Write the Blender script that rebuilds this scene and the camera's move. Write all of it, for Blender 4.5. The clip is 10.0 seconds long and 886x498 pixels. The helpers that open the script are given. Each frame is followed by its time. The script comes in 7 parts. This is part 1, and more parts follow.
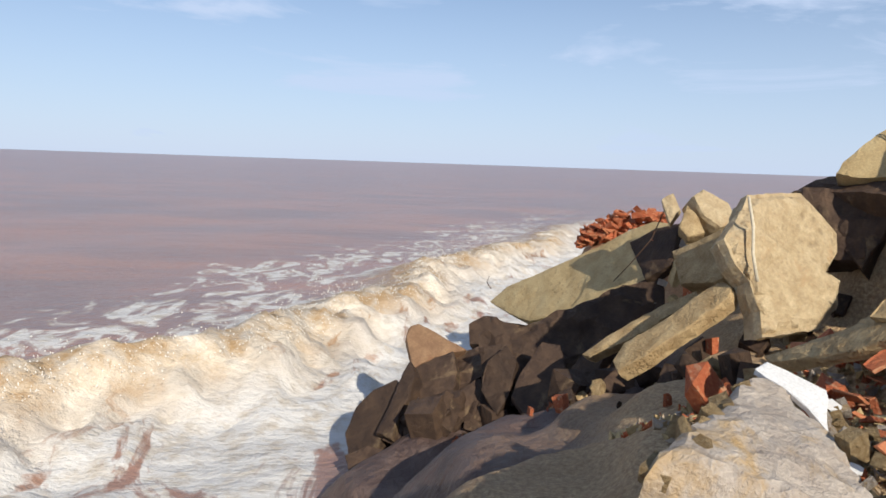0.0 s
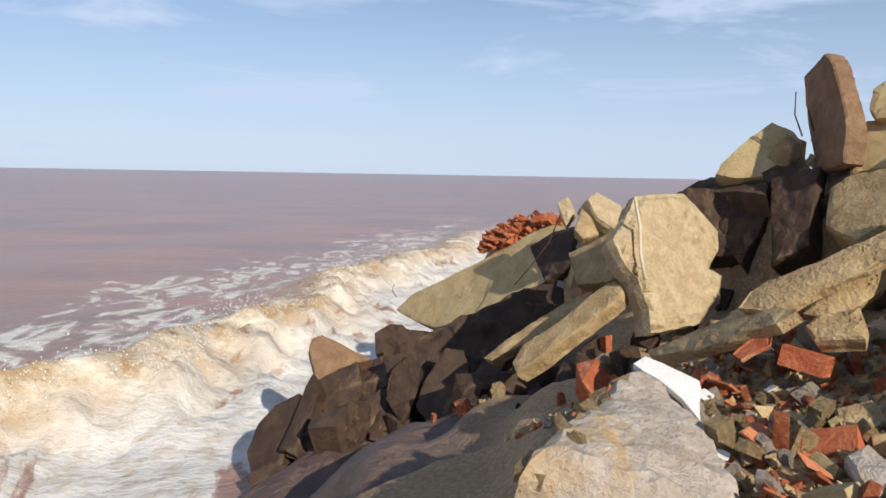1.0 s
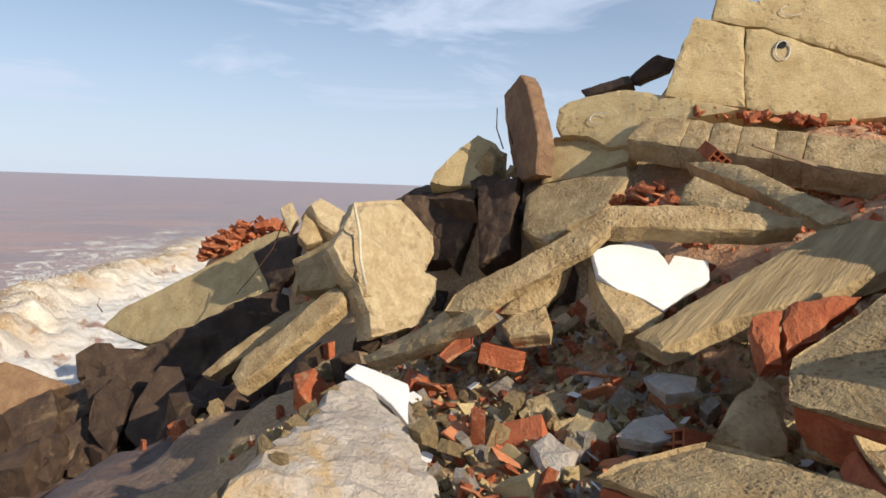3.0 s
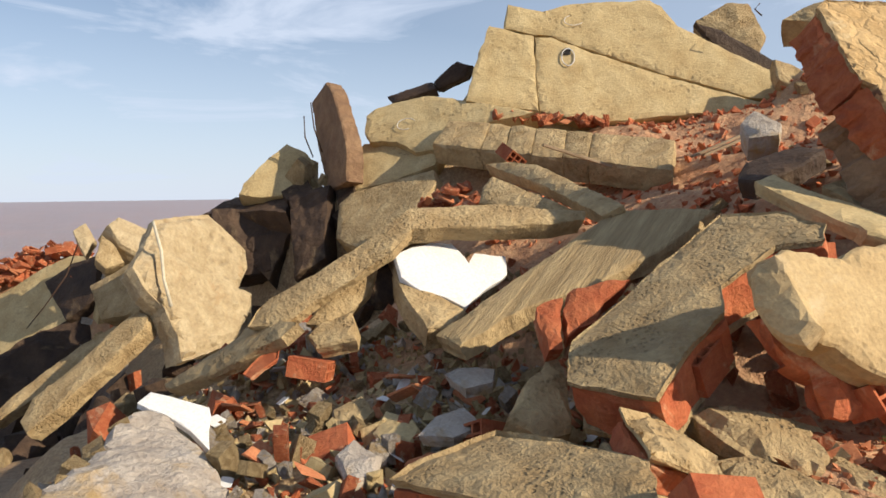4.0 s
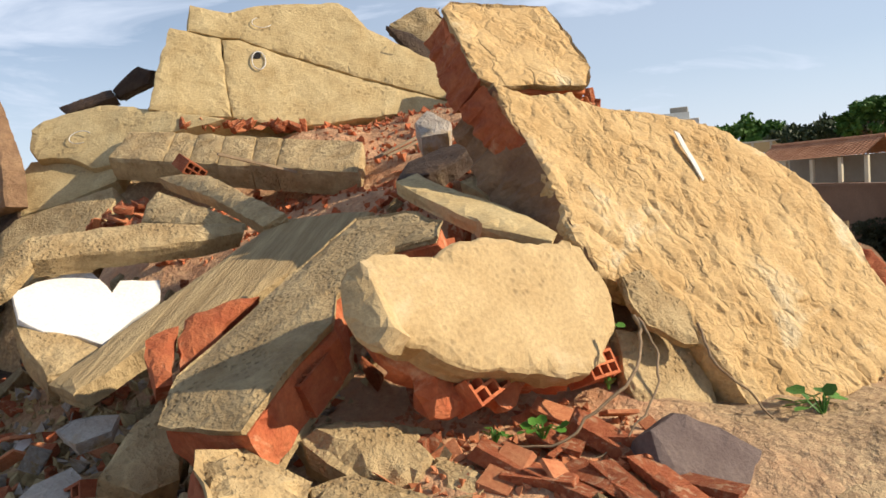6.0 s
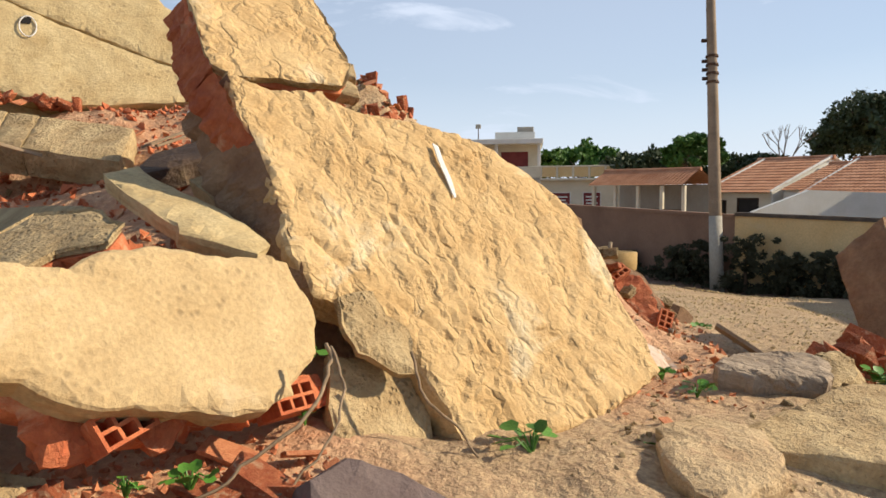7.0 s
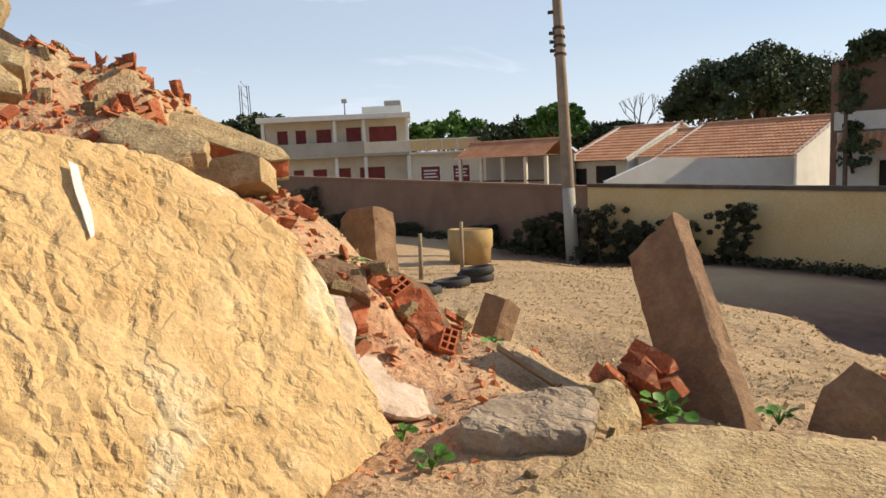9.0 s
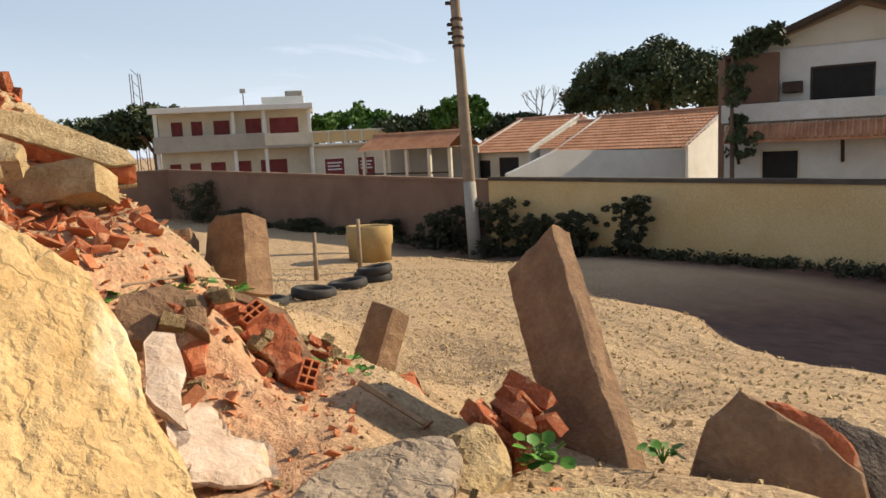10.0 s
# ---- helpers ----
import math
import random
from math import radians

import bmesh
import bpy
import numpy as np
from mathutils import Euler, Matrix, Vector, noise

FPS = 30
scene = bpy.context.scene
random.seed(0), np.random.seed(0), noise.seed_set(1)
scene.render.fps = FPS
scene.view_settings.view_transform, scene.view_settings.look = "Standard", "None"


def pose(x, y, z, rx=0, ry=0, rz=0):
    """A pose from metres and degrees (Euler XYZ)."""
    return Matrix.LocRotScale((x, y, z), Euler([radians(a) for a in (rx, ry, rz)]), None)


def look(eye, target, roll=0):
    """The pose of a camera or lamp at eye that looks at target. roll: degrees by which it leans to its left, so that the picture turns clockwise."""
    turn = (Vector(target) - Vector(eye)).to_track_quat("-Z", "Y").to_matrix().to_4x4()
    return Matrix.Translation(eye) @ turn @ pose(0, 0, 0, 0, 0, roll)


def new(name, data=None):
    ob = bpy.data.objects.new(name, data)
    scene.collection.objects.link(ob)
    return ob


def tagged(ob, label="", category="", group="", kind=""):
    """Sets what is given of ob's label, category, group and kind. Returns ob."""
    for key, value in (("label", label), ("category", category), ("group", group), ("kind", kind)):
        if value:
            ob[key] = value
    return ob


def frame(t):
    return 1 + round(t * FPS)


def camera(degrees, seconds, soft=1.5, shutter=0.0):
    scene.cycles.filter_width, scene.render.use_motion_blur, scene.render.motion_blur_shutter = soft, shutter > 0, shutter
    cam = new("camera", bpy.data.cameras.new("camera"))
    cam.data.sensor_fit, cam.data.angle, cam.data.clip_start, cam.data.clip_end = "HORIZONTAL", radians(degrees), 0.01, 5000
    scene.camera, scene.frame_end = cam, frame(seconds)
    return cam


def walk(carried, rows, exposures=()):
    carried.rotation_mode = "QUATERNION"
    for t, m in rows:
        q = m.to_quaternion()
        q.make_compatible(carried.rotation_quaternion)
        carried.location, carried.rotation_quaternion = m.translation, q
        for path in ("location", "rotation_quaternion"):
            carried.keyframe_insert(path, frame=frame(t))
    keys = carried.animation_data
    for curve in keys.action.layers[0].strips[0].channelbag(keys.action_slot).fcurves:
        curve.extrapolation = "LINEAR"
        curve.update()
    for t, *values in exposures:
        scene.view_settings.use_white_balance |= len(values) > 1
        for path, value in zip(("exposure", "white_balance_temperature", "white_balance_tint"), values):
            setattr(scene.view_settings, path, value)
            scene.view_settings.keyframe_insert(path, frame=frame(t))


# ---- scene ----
cam = camera(63.74, 10.0, soft=1.6)
# seconds, place in metres, pitch, roll and yaw in degrees
PATH = [
    (0, 0.000, -0.000, 0.000, -6.88, -1.90, -7.62),
    (0.5, 0.082, 0.003, -0.018, -5.68, -1.12, -10.78),
    (1, 0.157, 0.021, -0.021, -5.98, -0.96, -14.73),
    (1.5, 0.203, 0.055, -0.022, -6.23, -1.49, -17.74),
    (2, 0.248, 0.086, -0.014, -5.85, -1.01, -24.12),
    (2.2, 0.260, 0.087, -0.008, -5.61, -2.41, -27.01),
    (3.3, 0.333, 0.064, -0.012, -4.90, -0.24, -39.56),
    (3.5, 0.356, 0.057, -0.027, -4.73, 0.73, -42.48),
    (4, 0.432, -0.010, -0.018, -4.26, 0.77, -49.70),
    (4.5, 0.488, -0.073, -0.016, -3.78, 1.28, -55.24),
    (5, 0.571, -0.229, 0.005, -3.75, -1.02, -59.72),
    (5.2, 0.600, -0.282, 0.004, -3.79, -0.51, -61.09),
    (6.3, 1.010, -0.434, -0.048, -6.09, 5.67, -72.71),
    (6.5, 1.089, -0.516, -0.064, -6.42, 4.09, -76.02),
    (7, 1.310, -0.774, -0.036, -5.03, 0.65, -80.40),
    (7.5, 1.571, -0.953, 0.008, -5.04, 0.41, -83.82),
    (8, 1.766, -1.099, 0.120, -4.29, 3.72, -87.76),
    (8.5, 1.953, -1.273, 0.145, -5.39, 1.80, -89.64),
    (9, 2.143, -1.457, 0.125, -7.44, 2.67, -90.14),
    (9.5, 2.386, -1.590, 0.199, -7.45, 3.14, -93.98),
    (10, 2.601, -1.738, 0.203, -8.54, 2.83, -97.49),
]
walk(cam, [(t, pose(x, y, z, 90 + pitch, roll, yaw)) for t, x, y, z, pitch, roll, yaw in PATH], exposures=((0.0, 0.10, 5950, 10), (2.0, 0.12, 6150, 10), (3.5, 0.22, 6400, 10), (5.0, 0.32, 6600, 10), (7.0, 0.40, 6600, 10), (8.5, 0.42, 6680, 10), (10.0, 0.44, 6850, 10)))
from mathutils import geometry

# ---- sky and sun ----
def math_max(n, l, a, z):
    """The larger of two sockets."""
    x = n.new("ShaderNodeMath")
    x.operation = "MAXIMUM"
    l.new(a, x.inputs[0])
    l.new(z, x.inputs[1])
    return x.outputs[0]


SUN_WAY = Vector((0.215, -0.84, 0.48)).normalized()
world = bpy.data.worlds.new("world")
scene.world = world
world.use_nodes = True
wn, wl = world.node_tree.nodes, world.node_tree.links
sky = wn.new("ShaderNodeTexSky")
sky.sky_type, sky.sun_disc = "NISHITA", False
sky.sun_elevation = math.asin(SUN_WAY.z)
sky.sun_rotation = math.atan2(SUN_WAY.x, SUN_WAY.y)
sky.air_density, sky.dust_density, sky.ozone_density = 1.0, 0.15, 3.0
coord = wn.new("ShaderNodeTexCoord")
stretch = wn.new("ShaderNodeMapping")
stretch.inputs["Scale"].default_value = (1.0, 1.0, 4.5)
wl.new(coord.outputs["Generated"], stretch.inputs["Vector"])
cloud = wn.new("ShaderNodeTexNoise")
cloud.inputs["Scale"].default_value, cloud.inputs["Detail"].default_value = 3.2, 10.0
cloud.inputs["Roughness"].default_value, cloud.inputs["Distortion"].default_value = 0.58, 0.5
wl.new(stretch.outputs["Vector"], cloud.inputs["Vector"])
veil = wn.new("ShaderNodeValToRGB")
veil.color_ramp.elements[0].position, veil.color_ramp.elements[0].color = 0.44, (0.05, 0.05, 0.05, 1)
veil.color_ramp.elements[1].position, veil.color_ramp.elements[1].color = 0.66, (0.9, 0.9, 0.9, 1)
wl.new(cloud.outputs["Fac"], veil.inputs["Fac"])
blend = wn.new("ShaderNodeMix")
blend.data_type = "RGBA"
height_of = wn.new("ShaderNodeSeparateXYZ")
wl.new(coord.outputs["Generated"], height_of.inputs["Vector"])
haze = wn.new("ShaderNodeMapRange")
haze.inputs["From Min"].default_value, haze.inputs["From Max"].default_value = 0.36, -0.02
haze.inputs["To Min"].default_value, haze.inputs["To Max"].default_value = 0.0, 0.92
wl.new(height_of.outputs["Z"], haze.inputs["Value"])
thick = wn.new("ShaderNodeMath")
thick.operation = "MAXIMUM"
wl.new(haze.outputs["Result"], thick.inputs[0])
wl.new(veil.outputs["Color"], thick.inputs[1])
inland = wn.new("ShaderNodeMapRange")
inland.inputs["From Min"].default_value, inland.inputs["From Max"].default_value = 0.35, 1.0
inland.inputs["To Min"].default_value, inland.inputs["To Max"].default_value = 0.0, 0.55
wl.new(height_of.outputs["X"], inland.inputs["Value"])
overcast = math_max(wn, wl, thick.outputs["Value"], inland.outputs["Result"])
wl.new(overcast, blend.inputs["Factor"])
wl.new(sky.outputs["Color"], blend.inputs["A"])
blend.inputs["B"].default_value = (6.9, 7.8, 9.4, 1)
wn["Background"].inputs["Strength"].default_value = 0.084
wl.new(blend.outputs["Result"], wn["Background"].inputs["Color"])
sun = new("sun", bpy.data.lights.new("sun", "SUN"))
sun.data.energy, sun.data.angle, sun.data.color = 5.0, radians(0.6), (1.0, 0.87, 0.68)
sun.matrix_world = look(SUN_WAY * 60, (0, 0, 0))


# ---- materials ----
def material(name, low, high, rough=0.9, scale=6.0, bump=0.4, fine=60.0, stain=None, stain_scale=1.3, stain_at=0.55, vary=0.0, crack=0.0, metal=0.0, bump_size=0.02, stretch=None, pits=0.0):
    """Two colours mixed by noise at two scales, stains with a shape of their own, grain and relief in metres."""
    m = bpy.data.materials.new(name)
    m.use_nodes = True
    n, l = m.node_tree.nodes, m.node_tree.links
    b = n["Principled BSDF"]
    b.inputs["Roughness"].default_value, b.inputs["Metallic"].default_value = rough, metal
    b.inputs["Specular IOR Level"].default_value = 0.25
    co = n.new("ShaderNodeTexCoord")
    vec = co.outputs["Object"]
    if stretch:
        along = n.new("ShaderNodeMapping")
        along.inputs["Scale"].default_value, along.inputs["Rotation"].default_value = stretch[:3], (0, 0, stretch[3])
        l.new(vec, along.inputs["Vector"])
        vec = along.outputs["Vector"]

    def noise_node(s, detail=6.0, roughness=0.6, distort=0.0):
        t = n.new("ShaderNodeTexNoise")
        t.inputs["Scale"].default_value, t.inputs["Detail"].default_value = s, detail
        t.inputs["Roughness"].default_value, t.inputs["Distortion"].default_value = roughness, distort
        l.new(vec, t.inputs["Vector"])
        return t.outputs["Fac"]

    def ramp(src, a, z):
        r = n.new("ShaderNodeMapRange")
        r.inputs["From Min"].default_value, r.inputs["From Max"].default_value = a, z
        l.new(src, r.inputs["Value"])
        return r.outputs["Result"]

    def mix(fac, a, z, mode="MIX"):
        x = n.new("ShaderNodeMix")
        x.data_type, x.blend_type = "RGBA", mode
        for key, val in (("Factor", fac), ("A", a), ("B", z)):
            if isinstance(val, bpy.types.NodeSocket):
                l.new(val, x.inputs[key])
            else:
                x.inputs[key].default_value = val if key == "Factor" else (*val, 1)
        return x.outputs["Result"]

    broad, grain = noise_node(scale, 7.0, 0.62, 0.3), noise_node(fine, 4.0, 0.7)
    colour = mix(ramp(broad, 0.32, 0.68), low, high)
    colour = mix(ramp(grain, 0.35, 0.75), mix(0.28, colour, (0.02, 0.015, 0.01)), colour)
    if stain:
        colour = mix(ramp(noise_node(stain_scale, 8.0, 0.68, 0.6), stain_at, stain_at + 0.12), colour, stain)
    if vary:
        info = n.new("ShaderNodeObjectInfo")
        hsv = n.new("ShaderNodeHueSaturation")
        l.new(colour, hsv.inputs["Color"])
        r = n.new("ShaderNodeMapRange")
        r.inputs["To Min"].default_value, r.inputs["To Max"].default_value = 1 - vary, 1 + vary
        l.new(info.outputs["Random"], r.inputs["Value"])
        l.new(r.outputs["Result"], hsv.inputs["Value"])
        colour = hsv.outputs["Color"]
    height = n.new("ShaderNodeMath")
    height.operation = "MULTIPLY_ADD"
    l.new(grain, height.inputs[0])
    height.inputs[1].default_value = 0.45
    l.new(broad, height.inputs[2])
    top = height.outputs[0]
    if crack:
        wob = n.new("ShaderNodeTexNoise")
        wob.inputs["Scale"].default_value, wob.inputs["Detail"].default_value = crack * 1.2, 5.0
        l.new(vec, wob.inputs["Vector"])
        add = n.new("ShaderNodeMixRGB")
        add.inputs[0].default_value = 0.35
        l.new(vec, add.inputs[1])
        l.new(wob.outputs["Color"], add.inputs[2])
        sq = n.new("ShaderNodeMapping")
        sq.inputs["Rotation"].default_value = (0, 0, 0.45)
        sq.inputs["Scale"].default_value = (1.9, 0.75, 1.0)
        l.new(add.outputs[0], sq.inputs["Vector"])
        v = n.new("ShaderNodeTexVoronoi")
        v.feature = "DISTANCE_TO_EDGE"
        v.inputs["Scale"].default_value = crack
        l.new(sq.outputs["Vector"], v.inputs["Vector"])
        line = ramp(v.outputs["Distance"], 0.0, 0.16)
        part_of = ramp(noise_node(3.4, 3.0), 0.48, 0.66)
        both = n.new("ShaderNodeMath")
        both.operation = "MAXIMUM"
        l.new(line, both.inputs[0])
        l.new(part_of, both.inputs[1])
        sm = n.new("ShaderNodeMath")
        sm.operation = "MULTIPLY_ADD"
        l.new(both.outputs[0], sm.inputs[0])
        sm.inputs[1].default_value = 0.8
        l.new(top, sm.inputs[2])
        top = sm.outputs[0]
    if pits:
        dot = n.new("ShaderNodeTexVoronoi")
        dot.inputs["Scale"].default_value = pits
        l.new(vec, dot.inputs["Vector"])
        sparse = math_max(n, l, ramp(dot.outputs["Distance"], 0.10, 0.38), ramp(noise_node(pits * 0.09, 5.0), 0.40, 0.52))
        colour = mix(sparse, mix(0.30, colour, (0.08, 0.05, 0.03)), colour)
        deep = n.new("ShaderNodeMath")
        deep.operation = "MULTIPLY_ADD"
        l.new(sparse, deep.inputs[0])
        deep.inputs[1].default_value = 0.28
        l.new(top, deep.inputs[2])
        top = deep.outputs[0]
    bp = n.new("ShaderNodeBump")
    bp.inputs["Strength"].default_value, bp.inputs["Distance"].default_value = bump, bump_size
    l.new(top, bp.inputs["Height"])
    l.new(bp.outputs["Normal"], b.inputs["Normal"])
    l.new(colour, b.inputs["Base Color"])
    return m


OCHRE = material("ochre_plaster", (0.52, 0.33, 0.14), (0.68, 0.48, 0.24), 0.92, 3.0, 0.5, 45, (0.62, 0.52, 0.34), 1.6, 0.56, crack=5.5, bump_size=0.035)
SMOOTH = material("scratched_ochre_plaster", (0.49, 0.34, 0.165), (0.62, 0.46, 0.245), 0.92, 4.0, 0.5, 60, (0.58, 0.46, 0.29), 1.8, 0.58, bump_size=0.025, pits=30)
WHITENED = material("whitewashed_plaster", (0.52, 0.36, 0.25), (0.68, 0.57, 0.46), 0.92, 5.0, 0.7, 40, (0.58, 0.34, 0.19), 2.6, 0.55, bump_size=0.03)
SANDY = material("crusted_sand", (0.50, 0.345, 0.185), (0.66, 0.49, 0.285), 0.95, 4.0, 1.0, 34, (0.40, 0.25, 0.14), 3.0, 0.56, bump_size=0.05)
PALE = material("pale_plaster", (0.50, 0.36, 0.17), (0.66, 0.52, 0.28), 0.92, 3.5, 0.7, 50, (0.36, 0.25, 0.10), 1.2, 0.6, vary=0.06, pits=16)
CONCRETE = material("weathered_concrete", (0.38, 0.255, 0.12), (0.61, 0.46, 0.25), 0.93, 5.0, 1.0, 38, (0.27, 0.185, 0.10), 2.1, 0.58, vary=0.10, bump_size=0.04, pits=42)
GREY = material("grey_concrete", (0.40, 0.335, 0.275), (0.60, 0.53, 0.45), 0.9, 5.0, 0.9, 45, (0.42, 0.29, 0.14), 2.0, 0.52, vary=0.12, bump_size=0.04)
PALEROCK = material("pale_rough_concrete", (0.47, 0.35, 0.20), (0.66, 0.53, 0.33), 0.92, 6.0, 1.0, 30, (0.44, 0.31, 0.17), 3.0, 0.56, bump_size=0.05, pits=9)
# stone with the heap's shade put into its colour; damp only by the water
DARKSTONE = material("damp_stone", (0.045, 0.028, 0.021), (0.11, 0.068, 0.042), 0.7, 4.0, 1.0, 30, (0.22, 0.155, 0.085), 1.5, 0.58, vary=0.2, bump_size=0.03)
PLUM = material("plum_grey_plaster", (0.12, 0.085, 0.08), (0.185, 0.14, 0.125), 0.9, 6.0, 0.7, 60, (0.26, 0.20, 0.15), 3.0, 0.6)
# brown render, darkened to carry the shade of faces turned from the sun
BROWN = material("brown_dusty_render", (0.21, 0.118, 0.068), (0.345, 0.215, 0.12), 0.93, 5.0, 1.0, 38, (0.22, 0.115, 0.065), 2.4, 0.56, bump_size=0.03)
BOARDED = material("board_marked_concrete", (0.34, 0.235, 0.115), (0.60, 0.45, 0.24), 0.92, 4.0, 1.0, 26, (0.26, 0.18, 0.10), 2.2, 0.58, bump_size=0.03, stretch=(3.2, 0.22, 1.0, 0.24))
BRICK = material("red_brick", (0.40, 0.095, 0.04), (0.58, 0.19, 0.08), 0.9, 9.0, 0.9, 60, (0.54, 0.34, 0.20), 4.0, 0.55, vary=0.22, bump_size=0.02)
SLATE = material("cracked_grey_screed", (0.29, 0.215, 0.145), (0.42, 0.33, 0.235), 0.9, 4.0, 0.9, 40, (0.42, 0.33, 0.22), 1.8, 0.6, crack=4.0, bump_size=0.03)
WHITE = material("white_board", (0.80, 0.79, 0.76), (0.88, 0.87, 0.85), 0.5, 5.0, 0.1, 60)
CREAM = material("cream_paint", (0.66, 0.58, 0.42), (0.76, 0.69, 0.54), 0.85, 1.0, 0.15, 30, (0.48, 0.40, 0.28), 0.8, 0.62)
YELLOWWALL = material("yellow_wall_paint", (0.68, 0.46, 0.205), (0.76, 0.56, 0.285), 0.88, 0.8, 0.25, 25, (0.55, 0.42, 0.24), 0.6, 0.60)
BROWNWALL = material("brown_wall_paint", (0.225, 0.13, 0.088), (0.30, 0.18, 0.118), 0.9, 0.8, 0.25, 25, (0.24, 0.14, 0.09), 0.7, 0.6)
GREYPAINT = material("grey_render", (0.36, 0.33, 0.27), (0.46, 0.43, 0.36), 0.88, 0.7, 0.2, 20, (0.28, 0.25, 0.2), 0.7, 0.6)
WHITEWASH = material("whitewash", (0.70, 0.68, 0.60), (0.82, 0.80, 0.74), 0.85, 1.0, 0.15, 30, (0.55, 0.52, 0.42), 0.9, 0.62)
TILE = material("clay_roof_tile", (0.42, 0.18, 0.09), (0.62, 0.32, 0.18), 0.85, 1.2, 0.3, 12, (0.30, 0.15, 0.09), 0.8, 0.58)
MAROON = material("maroon_paint", (0.18, 0.03, 0.03), (0.26, 0.05, 0.045), 0.6, 2.0, 0.1, 30)
DARKWOOD = material("dark_wood", (0.05, 0.03, 0.02), (0.09, 0.055, 0.035), 0.7, 3.0, 0.2, 30)
WOOD = material("weathered_wood", (0.26, 0.18, 0.11), (0.42, 0.32, 0.21), 0.85, 4.0, 0.5, 40, (0.18, 0.12, 0.08), 2.0, 0.6)
POLE = material("pole_concrete", (0.25, 0.18, 0.12), (0.37, 0.28, 0.19), 0.9, 2.0, 0.4, 30, (0.18, 0.13, 0.09), 1.0, 0.56)
RUBBER = material("worn_rubber", (0.025, 0.024, 0.023), (0.06, 0.055, 0.05), 0.75, 6.0, 0.4, 40, (0.2, 0.15, 0.1), 2.0, 0.64)
LEAF = material("green_leaf", (0.05, 0.16, 0.02), (0.13, 0.30, 0.04), 0.5, 9.0, 0.1, 40, vary=0.25)
TREELEAF = material("dark_tree_leaf", (0.03, 0.05, 0.018), (0.075, 0.10, 0.04), 0.6, 0.5, 0.1, 4, vary=0.1)
BRIGHTLEAF = material("light_tree_leaf", (0.05, 0.13, 0.02), (0.10, 0.22, 0.035), 0.6, 0.5, 0.1, 4, vary=0.1)
BUSHLEAF = material("bush_leaf", (0.035, 0.038, 0.018), (0.075, 0.075, 0.036), 0.7, 2.0, 0.1, 8, vary=0.1)
BARK = material("bark", (0.11, 0.075, 0.05), (0.2, 0.14, 0.09), 0.9, 4.0, 0.6, 20)
ROOT = material("dry_root", (0.22, 0.15, 0.09), (0.36, 0.26, 0.16), 0.85, 9.0, 0.4, 60)
STEEL = material("rusty_steel", (0.06, 0.035, 0.022), (0.14, 0.07, 0.04), 0.8, 12.0, 0.4, 60)
BLACK = material("dark_opening", (0.012, 0.011, 0.010), (0.022, 0.02, 0.018), 0.6, 3.0, 0.05, 20)
PAINTWHITE = material("white_paint", (0.74, 0.71, 0.64), (0.84, 0.82, 0.77), 0.7, 14.0, 0.3, 60)
ORANGE_TILE = material("clay_tile_shard", (0.50, 0.16, 0.07), (0.66, 0.28, 0.13), 0.85, 9.0, 0.4, 50, vary=0.2)


